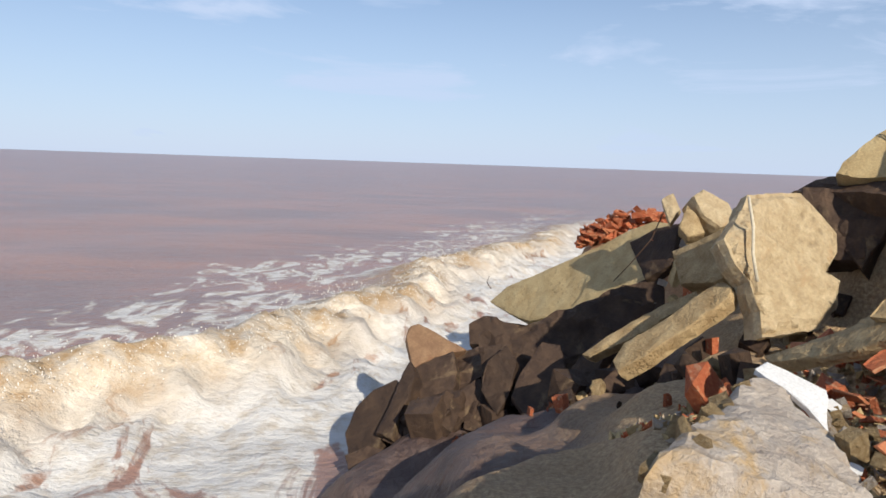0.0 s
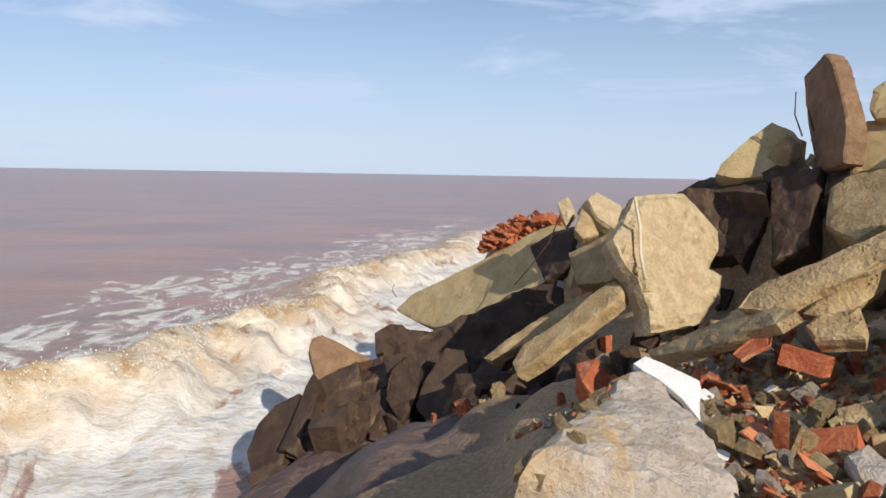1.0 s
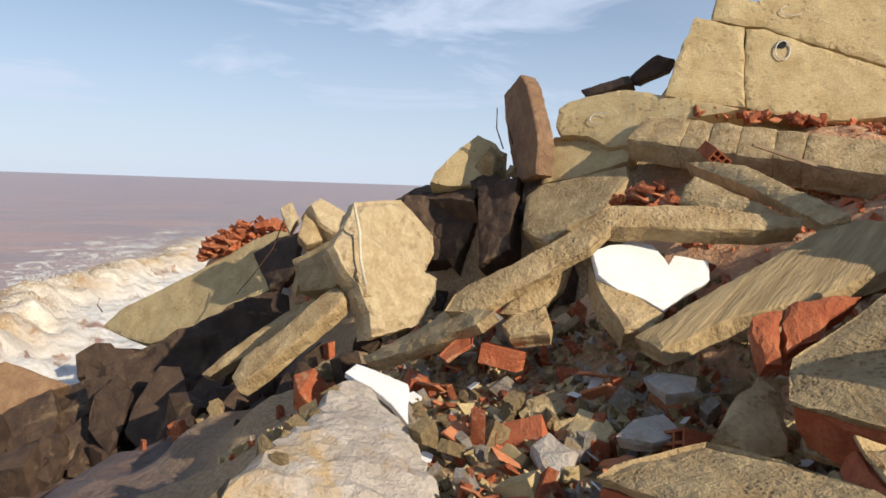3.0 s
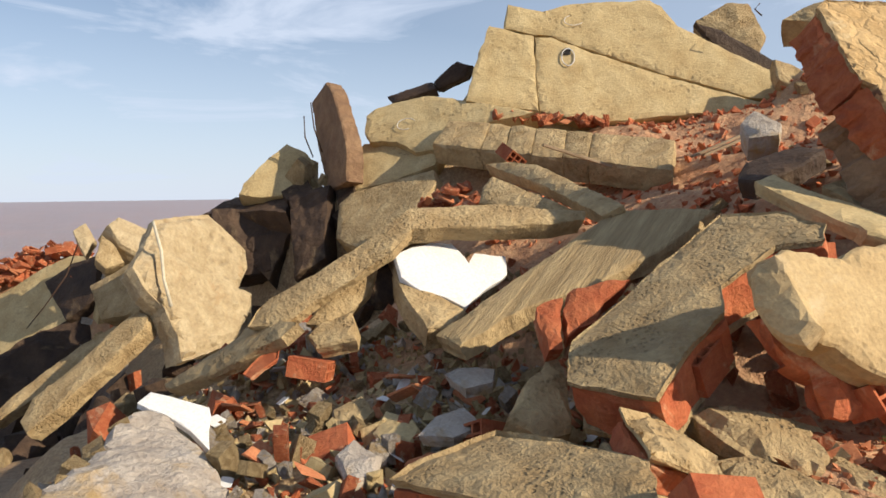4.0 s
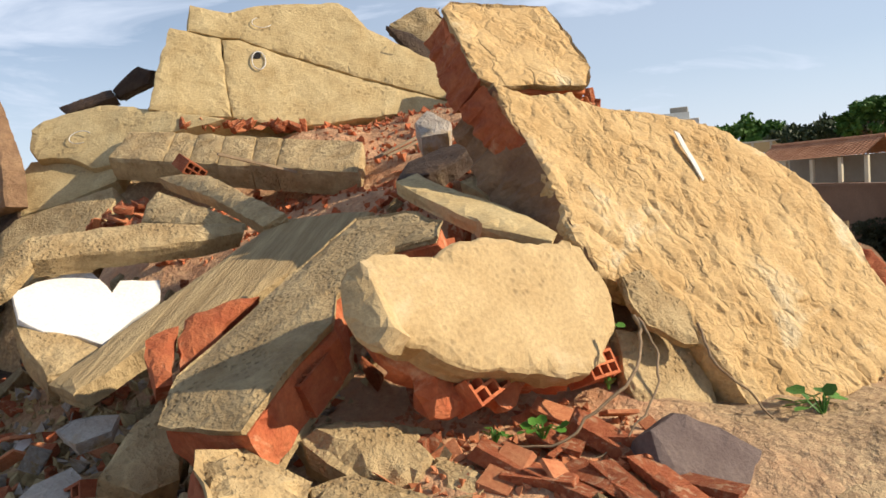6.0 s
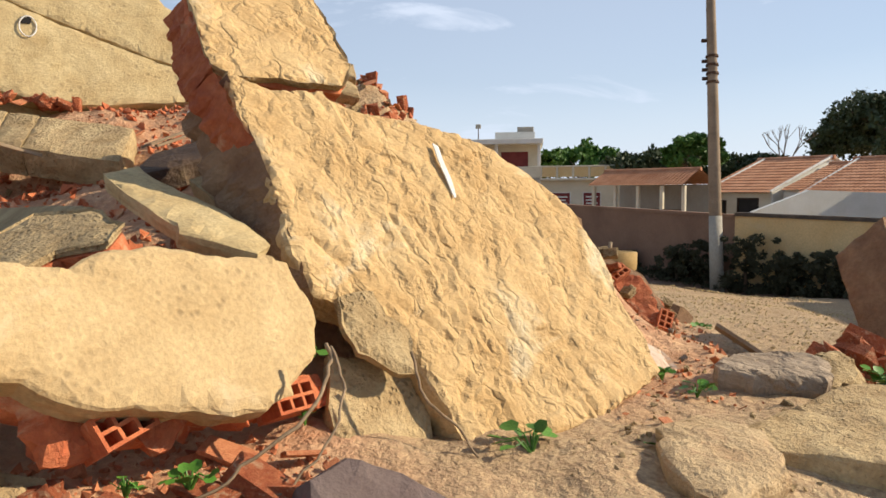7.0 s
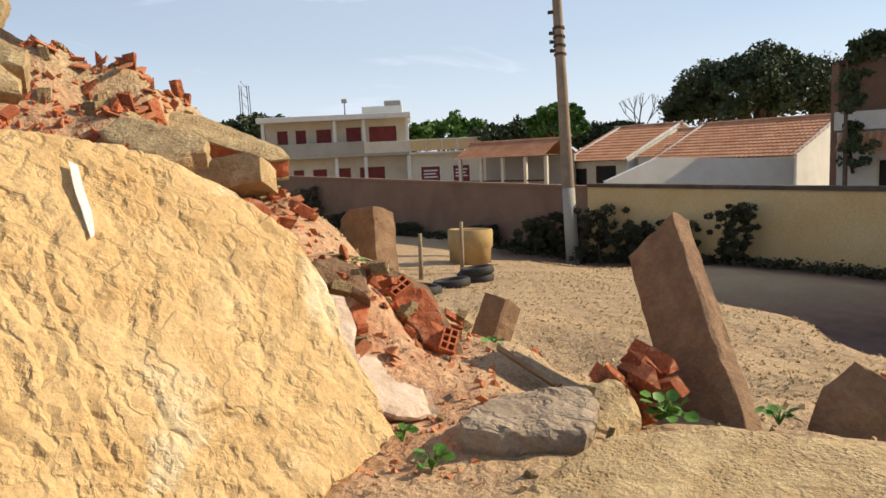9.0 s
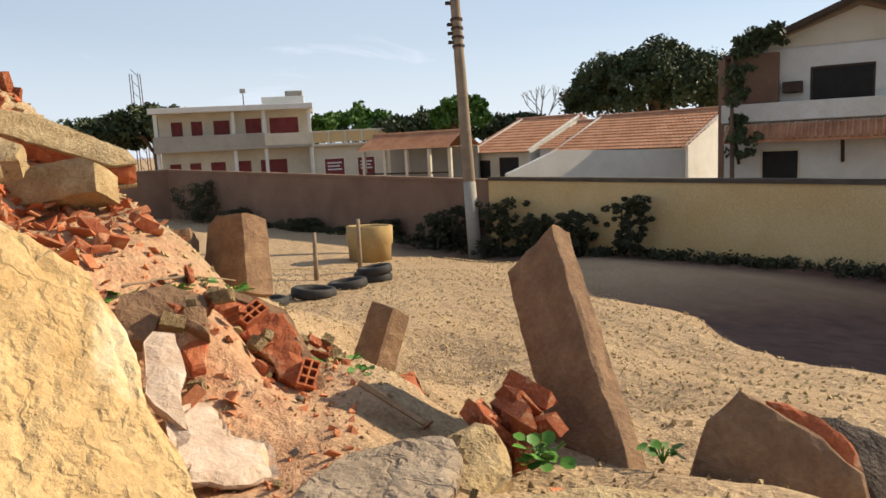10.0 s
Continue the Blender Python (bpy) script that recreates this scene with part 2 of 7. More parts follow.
def ground_material():
    """Pale trodden sand, reddened by brick dust on the heap, wet and shade-darkened by the water."""
    m = bpy.data.materials.new("sandy_ground")
    m.use_nodes = True
    n, l = m.node_tree.nodes, m.node_tree.links
    b = n["Principled BSDF"]
    geo = n.new("ShaderNodeNewGeometry")

    def noise_node(s, d=7.0, r=0.62):
        t = n.new("ShaderNodeTexNoise")
        t.inputs["Scale"].default_value, t.inputs["Detail"].default_value, t.inputs["Roughness"].default_value = s, d, r
        l.new(geo.outputs["Position"], t.inputs["Vector"])
        return t.outputs["Fac"]

    def attr(name):
        a = n.new("ShaderNodeAttribute")
        a.attribute_name = name
        return a.outputs["Fac"]

    def rng(src, a, z):
        r = n.new("ShaderNodeMapRange")
        r.inputs["From Min"].default_value, r.inputs["From Max"].default_value = a, z
        l.new(src, r.inputs["Value"])
        return r.outputs["Result"]

    def mix(fac, a, z):
        x = n.new("ShaderNodeMix")
        x.data_type = "RGBA"
        l.new(fac, x.inputs["Factor"])
        for key, val in (("A", a), ("B", z)):
            if isinstance(val, tuple):
                x.inputs[key].default_value = (*val, 1)
            else:
                l.new(val, x.inputs[key])
        return x.outputs["Result"]

    def plus(a, z, k):
        x = n.new("ShaderNodeMath")
        x.operation = "MULTIPLY_ADD"
        l.new(a, x.inputs[0])
        x.inputs[1].default_value = k
        l.new(z, x.inputs[2])
        return x.outputs[0]

    sand = mix(rng(noise_node(1.6), 0.3, 0.7), (0.50, 0.345, 0.185), (0.66, 0.50, 0.295))
    sand = mix(rng(noise_node(34, 4.0, 0.75), 0.38, 0.7), (0.32, 0.21, 0.12), sand)
    dust = mix(rng(noise_node(5.5), 0.38, 0.62), (0.53, 0.24, 0.115), (0.66, 0.42, 0.24))
    dust = mix(rng(noise_node(22, 5.0, 0.75), 0.36, 0.68), (0.44, 0.25, 0.145), dust)
    red = rng(plus(noise_node(2.2), attr("dust"), 0.7), 0.62, 1.15)
    col = mix(red, sand, dust)
    # red-brown soil past the road edge, painted darker to deepen the road's shadow
    col = mix(attr("earth"), col, mix(rng(noise_node(2.4), 0.35, 0.65), (0.10, 0.055, 0.04), (0.17, 0.095, 0.065)))
    # the low bank's colour holds its shade as well as the sea's moisture
    wet = attr("wet")
    col = mix(wet, col, mix(rng(noise_node(3.0), 0.35, 0.65), (0.10, 0.064, 0.052), (0.165, 0.115, 0.095)))
    l.new(col, b.inputs["Base Color"])
    r = n.new("ShaderNodeMapRange")
    r.inputs["To Min"].default_value, r.inputs["To Max"].default_value = 0.95, 0.5
    l.new(wet, r.inputs["Value"])
    l.new(r.outputs["Result"], b.inputs["Roughness"])
    b.inputs["Specular IOR Level"].default_value = 0.3
    bp = n.new("ShaderNodeBump")
    bp.inputs["Strength"].default_value, bp.inputs["Distance"].default_value = 0.8, 0.14
    l.new(plus(noise_node(26, 5.0, 0.7), noise_node(5.0, 6.0, 0.55), 0.25), bp.inputs["Height"])
    l.new(bp.outputs["Normal"], b.inputs["Normal"])
    return m


def sea_material():
    """Muddy brown sea water with foam where the surf has broken."""
    m = bpy.data.materials.new("muddy_sea_water")
    m.use_nodes = True
    n, l = m.node_tree.nodes, m.node_tree.links
    b = n["Principled BSDF"]
    geo = n.new("ShaderNodeNewGeometry")

    def noise_node(s, d, r, sc=(1, 1, 1), rot=0.0, dist=0.0):
        mp = n.new("ShaderNodeMapping")
        mp.inputs["Scale"].default_value, mp.inputs["Rotation"].default_value = sc, (0, 0, rot)
        l.new(geo.outputs["Position"], mp.inputs["Vector"])
        t = n.new("ShaderNodeTexNoise")
        t.inputs["Scale"].default_value, t.inputs["Detail"].default_value = s, d
        t.inputs["Roughness"].default_value, t.inputs["Distortion"].default_value = r, dist
        l.new(mp.outputs["Vector"], t.inputs["Vector"])
        return t.outputs["Fac"]

    def rng(src, a, z, c=0.0, d=1.0):
        r = n.new("ShaderNodeMapRange")
        r.inputs["From Min"].default_value, r.inputs["From Max"].default_value = a, z
        r.inputs["To Min"].default_value, r.inputs["To Max"].default_value = c, d
        l.new(src, r.inputs["Value"])
        return r.outputs["Result"]

    def mix(fac, a, z):
        x = n.new("ShaderNodeMix")
        x.data_type = "RGBA"
        l.new(fac, x.inputs["Factor"])
        for key, val in (("A", a), ("B", z)):
            if isinstance(val, tuple):
                x.inputs[key].default_value = (*val, 1)
            else:
                l.new(val, x.inputs[key])
        return x.outputs["Result"]

    def math_node(op, a, z):
        x = n.new("ShaderNodeMath")
        x.operation = op
        for i, val in enumerate((a, z)):
            if isinstance(val, (int, float)):
                x.inputs[i].default_value = val
            else:
                l.new(val, x.inputs[i])
        return x.outputs[0]

    foam_at = n.new("ShaderNodeAttribute")
    foam_at.attribute_name = "foam"
    silt_at = n.new("ShaderNodeAttribute")
    silt_at.attribute_name = "silt"
    lace = noise_node(0.9, 8.0, 0.64, (1.0, 0.55, 1.0), -0.6, 1.3)
    cover = math_node("ADD", foam_at.outputs["Fac"], math_node("MULTIPLY", math_node("SUBTRACT", lace, 0.5), 2.3))
    foam = rng(cover, 0.50, 0.66)
    water = mix(rng(noise_node(0.16, 5.0, 0.6, (0.5, 1.6, 1.0), -0.2), 0.4, 0.62), (0.27, 0.18, 0.155), (0.38, 0.215, 0.16))
    water = mix(silt_at.outputs["Fac"], water, (0.42, 0.27, 0.12))
    tan = mix(rng(noise_node(1.1, 8.0, 0.66), 0.42, 0.66), (0.40, 0.27, 0.14), (0.78, 0.70, 0.57))
    white = mix(rng(silt_at.outputs["Fac"], 0.15, 0.75), (0.64, 0.62, 0.585), tan)
    white = mix(rng(noise_node(3.0, 6.0, 0.66), 0.34, 0.54), (0.50, 0.44, 0.36), white)
    l.new(mix(foam, water, white), b.inputs["Base Color"])
    l.new(rng(foam, 0, 1, 0.28, 0.9), b.inputs["Roughness"])
    b.inputs["IOR"].default_value = 1.33
    bp = n.new("ShaderNodeBump")
    bp.inputs["Strength"].default_value, bp.inputs["Distance"].default_value = 0.7, 0.22
    l.new(math_node("ADD", noise_node(0.9, 7.0, 0.62, (0.7, 1.5, 1.0), -0.3), math_node("MULTIPLY", noise_node(7.0, 4.0, 0.7), 0.22)), bp.inputs["Height"])
    l.new(bp.outputs["Normal"], b.inputs["Normal"])
    return m


GROUND, SEA = ground_material(), sea_material()


# ---- helpers for meshes ----
def mesh_from(name, verts, faces, mats, slots=None, smooth=False):
    me = bpy.data.meshes.new(name)
    me.from_pydata([tuple(v) for v in verts], [], faces)
    for m in mats:
        me.materials.append(m)
    if slots is not None:
        me.polygons.foreach_set("material_index", slots)
    if smooth:
        me.polygons.foreach_set("use_smooth", [True] * len(me.polygons))
    me.update()
    return me


def part(name, bm, mat, parent, label=""):
    """Links a bmesh or mesh as one object under a thing or a part (None: top level)."""
    if isinstance(bm, bmesh.types.BMesh):
        me = bpy.data.meshes.new(name)
        bm.to_mesh(me)
        bm.free()
    else:
        me = bm
    if mat and not me.materials:
        me.materials.append(mat)
    ob = new(name, me)
    ob.parent = parent
    if label:
        tagged(ob, label)
    return ob


def base(name, m, label, category, group="", kind=""):
    ob = new(name)
    ob.empty_display_size = 0.1
    ob.matrix_world = m
    return tagged(ob, label, category, group, kind)


def add_box(bm, lo, hi, m=Matrix(), bevel=0.0):
    made = bmesh.ops.create_cube(bm, size=1.0)["verts"]
    size, mid = Vector(hi) - Vector(lo), (Vector(hi) + Vector(lo)) / 2
    for v in made:
        v.co = Vector((v.co.x * size.x, v.co.y * size.y, v.co.z * size.z)) + mid
    if bevel:
        edges = list({e for v in made for e in v.link_edges})
        made = bmesh.ops.bevel(bm, geom=edges, offset=bevel, segments=1, affect="EDGES")["verts"]
        made = [v for v in bm.verts if v.is_valid and v in set(made)] or made
    bmesh.ops.transform(bm, matrix=m, verts=[v for v in made if v.is_valid])
    return made


def box(lo, hi, bevel=0.0):
    bm = bmesh.new()
    add_box(bm, lo, hi, Matrix(), bevel)
    return bm


def tube(points, radii, sides=8):
    """A tapered tube along points."""
    verts, faces = [], []
    pts = [Vector(p) for p in points]
    for i, p in enumerate(pts):
        way = (pts[min(i + 1, len(pts) - 1)] - pts[max(i - 1, 0)]).normalized()
        q = way.to_track_quat("Z", "Y")
        for k in range(sides):
            a = 2 * math.pi * k / sides
            verts.append(p + q @ Vector((math.cos(a), math.sin(a), 0)) * radii[i])
    for i in range(len(pts) - 1):
        for k in range(sides):
            a, b2 = i * sides + k, i * sides + (k + 1) % sides
            faces.append((a, b2, b2 + sides, a + sides))
    faces.append(tuple(range(sides - 1, -1, -1)))
    faces.append(tuple(range((len(pts) - 1) * sides, len(pts) * sides)))
    return verts, faces


def rough_outline(pts, step, amp, seed):
    """The outline with its edges divided and frayed."""
    out, n = [], len(pts)
    for i in range(n):
        a, b2 = Vector(pts[i]), Vector(pts[(i + 1) % n])
        k = max(1, int((b2 - a).length / step))
        side = Vector((a.y - b2.y, b2.x - a.x)).normalized()
        for j in range(k):
            p = a.lerp(b2, j / k)
            q = Vector((p.x * 9, p.y * 9, seed * 7.3))
            s = noise.noise(q) + 0.6 * noise.noise(q * 2.9)
            out.append(p + side * amp * s)
    return out


def inside(p, poly):
    hit, n = False, len(poly)
    for i in range(n):
        a, b2 = poly[i], poly[(i + 1) % n]
        if (a.y > p.y) != (b2.y > p.y) and p.x < (b2.x - a.x) * (p.y - a.y) / (b2.y - a.y) + a.x:
            hit = not hit
    return hit


def slab_mesh(name, outline, thick, mats, seed, step=0.06, fray=0.012, relief=0.012, side_rough=0.02, worn=0.01, z0=0.0, grooves=0.0):
    """A broken plate: front at z0 with relief and worn rims, torn sides, a plain back."""
    area = sum(outline[i][0] * outline[(i + 1) % len(outline)][1] - outline[(i + 1) % len(outline)][0] * outline[i][1] for i in range(len(outline)))
    pts = list(outline) if area > 0 else list(outline)[::-1]
    rim = rough_outline(pts, step, fray, seed)
    n = len(rim)
    rnd = random.Random(seed)
    xs, ys = [p.x for p in rim], [p.y for p in rim]
    grid = []
    y = min(ys) + step / 2
    while y < max(ys):
        x = min(xs) + step / 2
        while x < max(xs):
            p = Vector((x + rnd.uniform(-0.3, 0.3) * step, y + rnd.uniform(-0.3, 0.3) * step))
            if inside(p, rim) and min((p - q).length for q in rim) > step * 0.45:
                grid.append(p)
            x += step
        y += step
    co, _, tri, source, _, _ = geometry.delaunay_2d_cdt(rim + grid, [], [list(range(n))], 1, 1e-5)
    at = {}
    for i, src in enumerate(source):
        for s in src:
            at.setdefault(s, i)

    def bulge(p):
        q = Vector((p.x, p.y, seed * 3.7))
        h = noise.noise(q * 2.2) + 0.55 * noise.noise(q * 6.0) + 0.3 * noise.noise(q * 15.0)
        if grooves:
            w = Vector((p.x * 7 + 2.2 * noise.noise(q * 2.5), p.y * 2.4 + 2.0 * noise.noise(q * 3.1 + Vector((5, 5, 5))), seed))
            h -= grooves * max(0.0, 0.30 - abs(noise.noise(w))) / 0.30
            h -= grooves * 0.22 * max(0.0, 0.25 - abs(noise.noise(w * 2.3))) / 0.25
        return h * relief

    edge_ids = {at[i] for i in range(n) if i in at}
    verts = [Vector((c.x, c.y, z0 + bulge(c) - (worn if i in edge_ids else 0.0))) for i, c in enumerate(co)]
    nv = len(verts)
    faces, slots = [tuple(f) for f in tri], [0] * len(tri)
    ring = [at[i] for i in range(n) if i in at]
    m = len(ring)
    cuts = (0.18, 0.5, 0.82, 1.0)
    mid = Vector((sum(xs) / n, sum(ys) / n))
    prev = ring
    for ci, cut in enumerate(cuts):
        cur = []
        for i in ring:
            c = co[i]
            q = Vector((c.x * 14, c.y * 14, cut * thick * 14 + seed))
            out_way = (Vector((c.x, c.y)) - mid).normalized()
            s = side_rough * (0.6 * noise.noise(q) + 0.4 * noise.noise(q * 2.4)) + (worn if ci < 2 else 0)
            p = Vector((c.x, c.y)) + out_way * s
            verts.append(Vector((p.x, p.y, z0 - cut * thick)))
            cur.append(len(verts) - 1)
        for k in range(m):
            k2 = (k + 1) % m
            faces.append((prev[k], cur[k], cur[k2], prev[k2]))
            slots.append(1 if len(mats) > 1 else 0)
        prev = cur
    faces.append(tuple(reversed(prev)))
    slots.append(0)
    return mesh_from(name, verts, faces, mats, slots)


SEEDS = iter(range(1, 999))


def slab(name, place, outline, thick, style, label, category="rubble", **kw):
    """A broken piece of wall or slab. Wall pieces have plaster on both faces and a brick core between."""
    seed = next(SEEDS)
    front = dict(ochre=OCHRE, pale=PALE, plain=PALE, wall=CONCRETE, concrete=CONCRETE, grey=GREY, palerock=PALEROCK, smooth=SMOOTH, sandy=SANDY, whitened=WHITENED, dark=DARKSTONE, plum=PLUM, brown=BROWN, boarded=BOARDED, solid=OCHRE, slate=SLATE, white=WHITE, brick=BRICK)[style]
    if style in ("ochre", "pale", "wall") and thick > 0.08:
        skin = kw.pop("skin", 0.03)
        ob = new(name, slab_mesh(name, outline, skin, [front, CONCRETE], seed, **kw))
        ob.matrix_world = place
        shrink = kw.get("shrink", 0.0)
        core = [(x * (1 - shrink), y * (1 - shrink)) for x, y in outline]
        part("brick_core", slab_mesh("brick_core", core, thick - 2 * skin, [BRICK], seed + 500, step=0.05, fray=0.018, relief=0.0, side_rough=0.03, worn=0.006, z0=-skin), None, ob, "torn red hollow-brick core")
        part("back_plaster", slab_mesh("back_plaster", outline, skin, [CONCRETE], seed + 700, step=0.09, fray=0.015, relief=0.0, worn=0.004, z0=skin - thick), None, ob)
    else:
        ob = new(name, slab_mesh(name, outline, thick, [front], seed, **kw))
        ob.matrix_world = place
    return tagged(ob, label, category)


# ---- ground ----
HEAP = [(0, 0, -1.5), (0.6, -0.3, -1.45), (1.2, -0.5, -1.38), (1.9, -1.1, -1.2), (2.7, -1.7, -1.12), (3.7, -0.64, -0.93), (4.04, -1.0, -1.0), (4.9, -1.67, -1.0),
        (5.6, -2.3, -1.2), (4.5, -2.8, -1.05), (6.0, -3.6, -1.6), (6.3, -1.5, -1.05), (7.5, -2.0, -1.95), (9.5, -2.2, -2.2), (8.0, -3.2, -2.1), (5.3, -4.5, -1.8),
        (2.0, 1.3, -1.02), (2.4, 2.5, -1.08), (2.8, 2.0, -0.95), (2.3, 1.8, -1.06), (3.1, 3.4, -0.95), (3.6, 2.5, -0.75), (3.0, 0.4, -0.85), (6.7, -2.7, -1.6)]
CREST = [(4.0, 1.7, -0.42), (4.8, 2.2, -0.25), (5.8, 2.0, 0.0), (6.4, 2.0, 0.33), (7.2, 3.2, 0.68), (5.0, 3.2, -0.1), (6.1, 5.0, 0.3), (6.7, 4.4, 0.65), (4.3, 0.9, -0.35), (7.6, 2.3, 0.75),
         (5.15, 0.6, 0.10), (5.7, 1.0, 0.30), (5.9, 0.15, 0.0), (6.6, -0.2, -0.28), (5.5, 0.4, 0.15), (5.3, -1.2, -1.05), (5.6, -0.95, -0.85), (5.0, -1.05, -1.0), (9.6, 4.0, -1.2), (9.2, 1.5, -1.0), (7.0, 0.9, 0.22), (5.2, -0.1, 0.0), (7.75, 0.4, 0.02), (7.3, 0.05, -0.2), (8.3, 0.5, 0.22), (8.2, 1.2, 0.98), (8.0, 1.7, 1.15), (8.7, 1.1, 0.8), (7.7, 1.05, 0.55), (6.2, -0.8, -0.55), (8.8, -0.4, -1.0), (10.8, 0.5, -1.8), (4.7, 4.6, -1.6), (4.6, 5.6, -1.7), (7.4, 4.6, 0.5), (8.6, -1.2, -1.6), (15.0, -0.6, -2.38), (17.0, -2.0, -2.5), (12.5, -1.0, -2.2), (12.0, -4.0, -2.22)]
SHORE = [(3.4, 5.4, -1.55), (4.5, 6.5, -1.5), (5.3, 6.3, 0.0), (4.5, 9.0, -0.8), (4.2, 10.3, -0.95), (3.4, 8.8, -2.7), (2.6, 10.2, -3.2), (2.2, 8.2, -3.2), (1.27, 5.15, -2.2),
         (1.71, 6.1, -2.4), (2.2, 5.6, -1.95), (2.6, 4.8, -1.55), (1.24, 3.7, -1.78), (1.2, 7.6, -3.1), (0.56, 7.2, -3.3), (2.0, 11.5, -4.2), (6.2, 9.0, -0.9), (8.0, 8.0, -2.0), (5.5, 5.7, 0.1),
         (0.3, 5.0, -2.9), (-1.0, 3.0, -3.4), (0.3, 2.2, -1.7), (-1.5, 0.5, -2.5), (1.8, 3.4, -1.4), (5.5, 12.5, -2.8), (3.0, 6.8, -2.4), (-0.6, 6.6, -4.4), (-1.6, 5.5, -4.7), (-0.3, 8.8, -4.4), (-2.6, 4.0, -4.8), (0.8, 10.2, -4.3)]
ROAD = [(23.3, -5.2, -3.3), (22.3, -6.2, -3.25), (24.4, -4.2, -3.3), (20.0, -3.0, -2.72), (18.0, -7.0, -2.75), (12.0, 2.5, -2.0), (15.0, -4.0, -2.4), (21.0, 0.0, -2.7), (14.5, -8.5, -2.6), (9.5, -5.5, -2.2)]
SPOTS = np.array(HEAP + CREST + SHORE + ROAD, float)


def base_height(x, y):
    """Land that falls from the road to the shore; below the water past it."""
    shore = (x - (0.3 + 0.80 * (y - 7.5))) * 0.78
    land = np.interp(shore, [-40, -8, 0, 4, 9], [-14, -6.0, -4.1, -3.2, -2.9])
    road = (x - 24.55) * -0.632 + (y + 6.05) * 0.774
    slope = np.interp(road, [-2, 0, 5, 8, 11, 16, 22], [-3.1, -3.05, -2.75, -2.42, -2.2, -1.95, -1.6])
    return np.where(shore > 9, slope, np.minimum(land, slope))


def height(x, y):
    """The lie of the land without its small unevenness."""
    x, y = np.asarray(x, float), np.asarray(y, float)
    d2 = (x[..., None] - SPOTS[:, 0]) ** 2 + (y[..., None] - SPOTS[:, 1]) ** 2
    w = 1.0 / (d2 + 0.03) ** 2.0
    wb = 0.13
    return ((w * SPOTS[:, 2]).sum(-1) + wb * base_height(x, y)) / (w.sum(-1) + wb)


def spread(lo, hi, step, out_lo, out_hi, grow=1.18):
    """Even steps between lo and hi, then ever longer ones out to the horizon."""
    mid = list(np.arange(lo, hi, step))
    a, s = [lo], step
    while a[-1] > out_lo:
        s *= grow
        a.append(a[-1] - s)
    z, s = [mid[-1]], step
    while z[-1] < out_hi:
        s *= grow
        z.append(z[-1] + s)
    return np.array(a[:0:-1] + mid + z[1:])


def sheet(name, xs, ys, zfun, mat, extra):
    gx, gy = np.meshgrid(xs, ys, indexing="ij")
    gz = zfun(gx, gy)
    nx, ny = len(xs), len(ys)
    verts = np.stack([gx.ravel(), gy.ravel(), gz.ravel()], 1)
    i = (np.arange(nx - 1)[:, None] * ny + np.arange(ny - 1)[None, :]).ravel()
    faces = np.stack([i, i + ny, i + ny + 1, i + 1], 1)
    me = bpy.data.meshes.new(name)
    me.from_pydata(verts.tolist(), [], faces.tolist())
    me.materials.append(mat)
    me.polygons.foreach_set("use_smooth", [True] * len(me.polygons))
    for key, vals in extra(gx, gy, gz).items():
        me.attributes.new(key, "FLOAT", "POINT").data.foreach_set("value", np.clip(vals, 0, 1).ravel())
    return new(name, me)


def fbm(x, y, octaves, seed=0.0):
    """Noise from Blender's own, over arrays."""
    out = np.zeros(x.size)
    for k, (xx, yy) in enumerate(zip(x.ravel(), y.ravel())):
        out[k] = sum(a * noise.noise((xx * f, yy * f, seed + f)) for f, a in octaves)
    return out.reshape(x.shape)


def road_dip(x, y):
    """How far the ground has sunk, nought to one, past the eroded edge of the road."""
    edge = np.interp(x, [7.0, 8.5, 9.4, 10.2, 11.5, 13.3, 15.0, 18.0], [-7.2, -6.6, -6.05, -5.75, -6.2, -5.4, -5.2, -5.2])
    return np.clip((edge - y) / 0.5, 0, 1) * np.interp(x, [5.5, 8, 13, 16.5], [0, 1, 1, 0])


def ground_z(x, y):
    near = np.exp(-(((x - 5) / 9) ** 2 + ((y - 2) / 9) ** 2))
    return height(x, y) - 0.34 * road_dip(x, y) + fbm(x, y, ((1.6, 0.05), (4.5, 0.035), (11.0, 0.018))) * (0.35 + 0.65 * near)


def ground_marks(x, y, z):
    heap = np.exp(-(((x - 5.2) / 2.6) ** 4 + ((y - 1.4) / 3.0) ** 4)) * (height(x, y) > -0.9)
    far_heap = np.exp(-(((x - 4.3) / 1.2) ** 2 + ((y - 9.6) / 1.6) ** 2))
    slope = np.exp(-(((x - 5.7) / 1.5) ** 4 + ((y + 0.75) / 1.05) ** 4))
    low = np.exp(-(((x - 3.0) / 0.7) ** 2 + ((y - 0.2) / 0.8) ** 2))
    road = (x - 24.55) * -0.632 + (y + 6.05) * 0.774
    wet = np.clip((-1.75 - z) / 0.5, 0, 1) * (x < 4.5) * (y > 1)
    return dict(dust=np.maximum.reduce([heap, far_heap, slope * 0.82, low, road_dip(x, y) * 0.8]), wet=wet, earth=np.maximum(road_dip(x, y), np.clip((2.6 - road) / 1.2, 0, 1) * (x < 27)))


ground = tagged(sheet("ground", spread(-2.5, 11.0, 0.085, -700, 900), spread(-5.5, 12.5, 0.085, -700, 700), ground_z, GROUND, ground_marks),
                "pale trodden sand with rubble dust, wet and shade-dark by the sea", "ground", kind="structure")

# ---- sea ----
SEA_LEVEL = -3.8


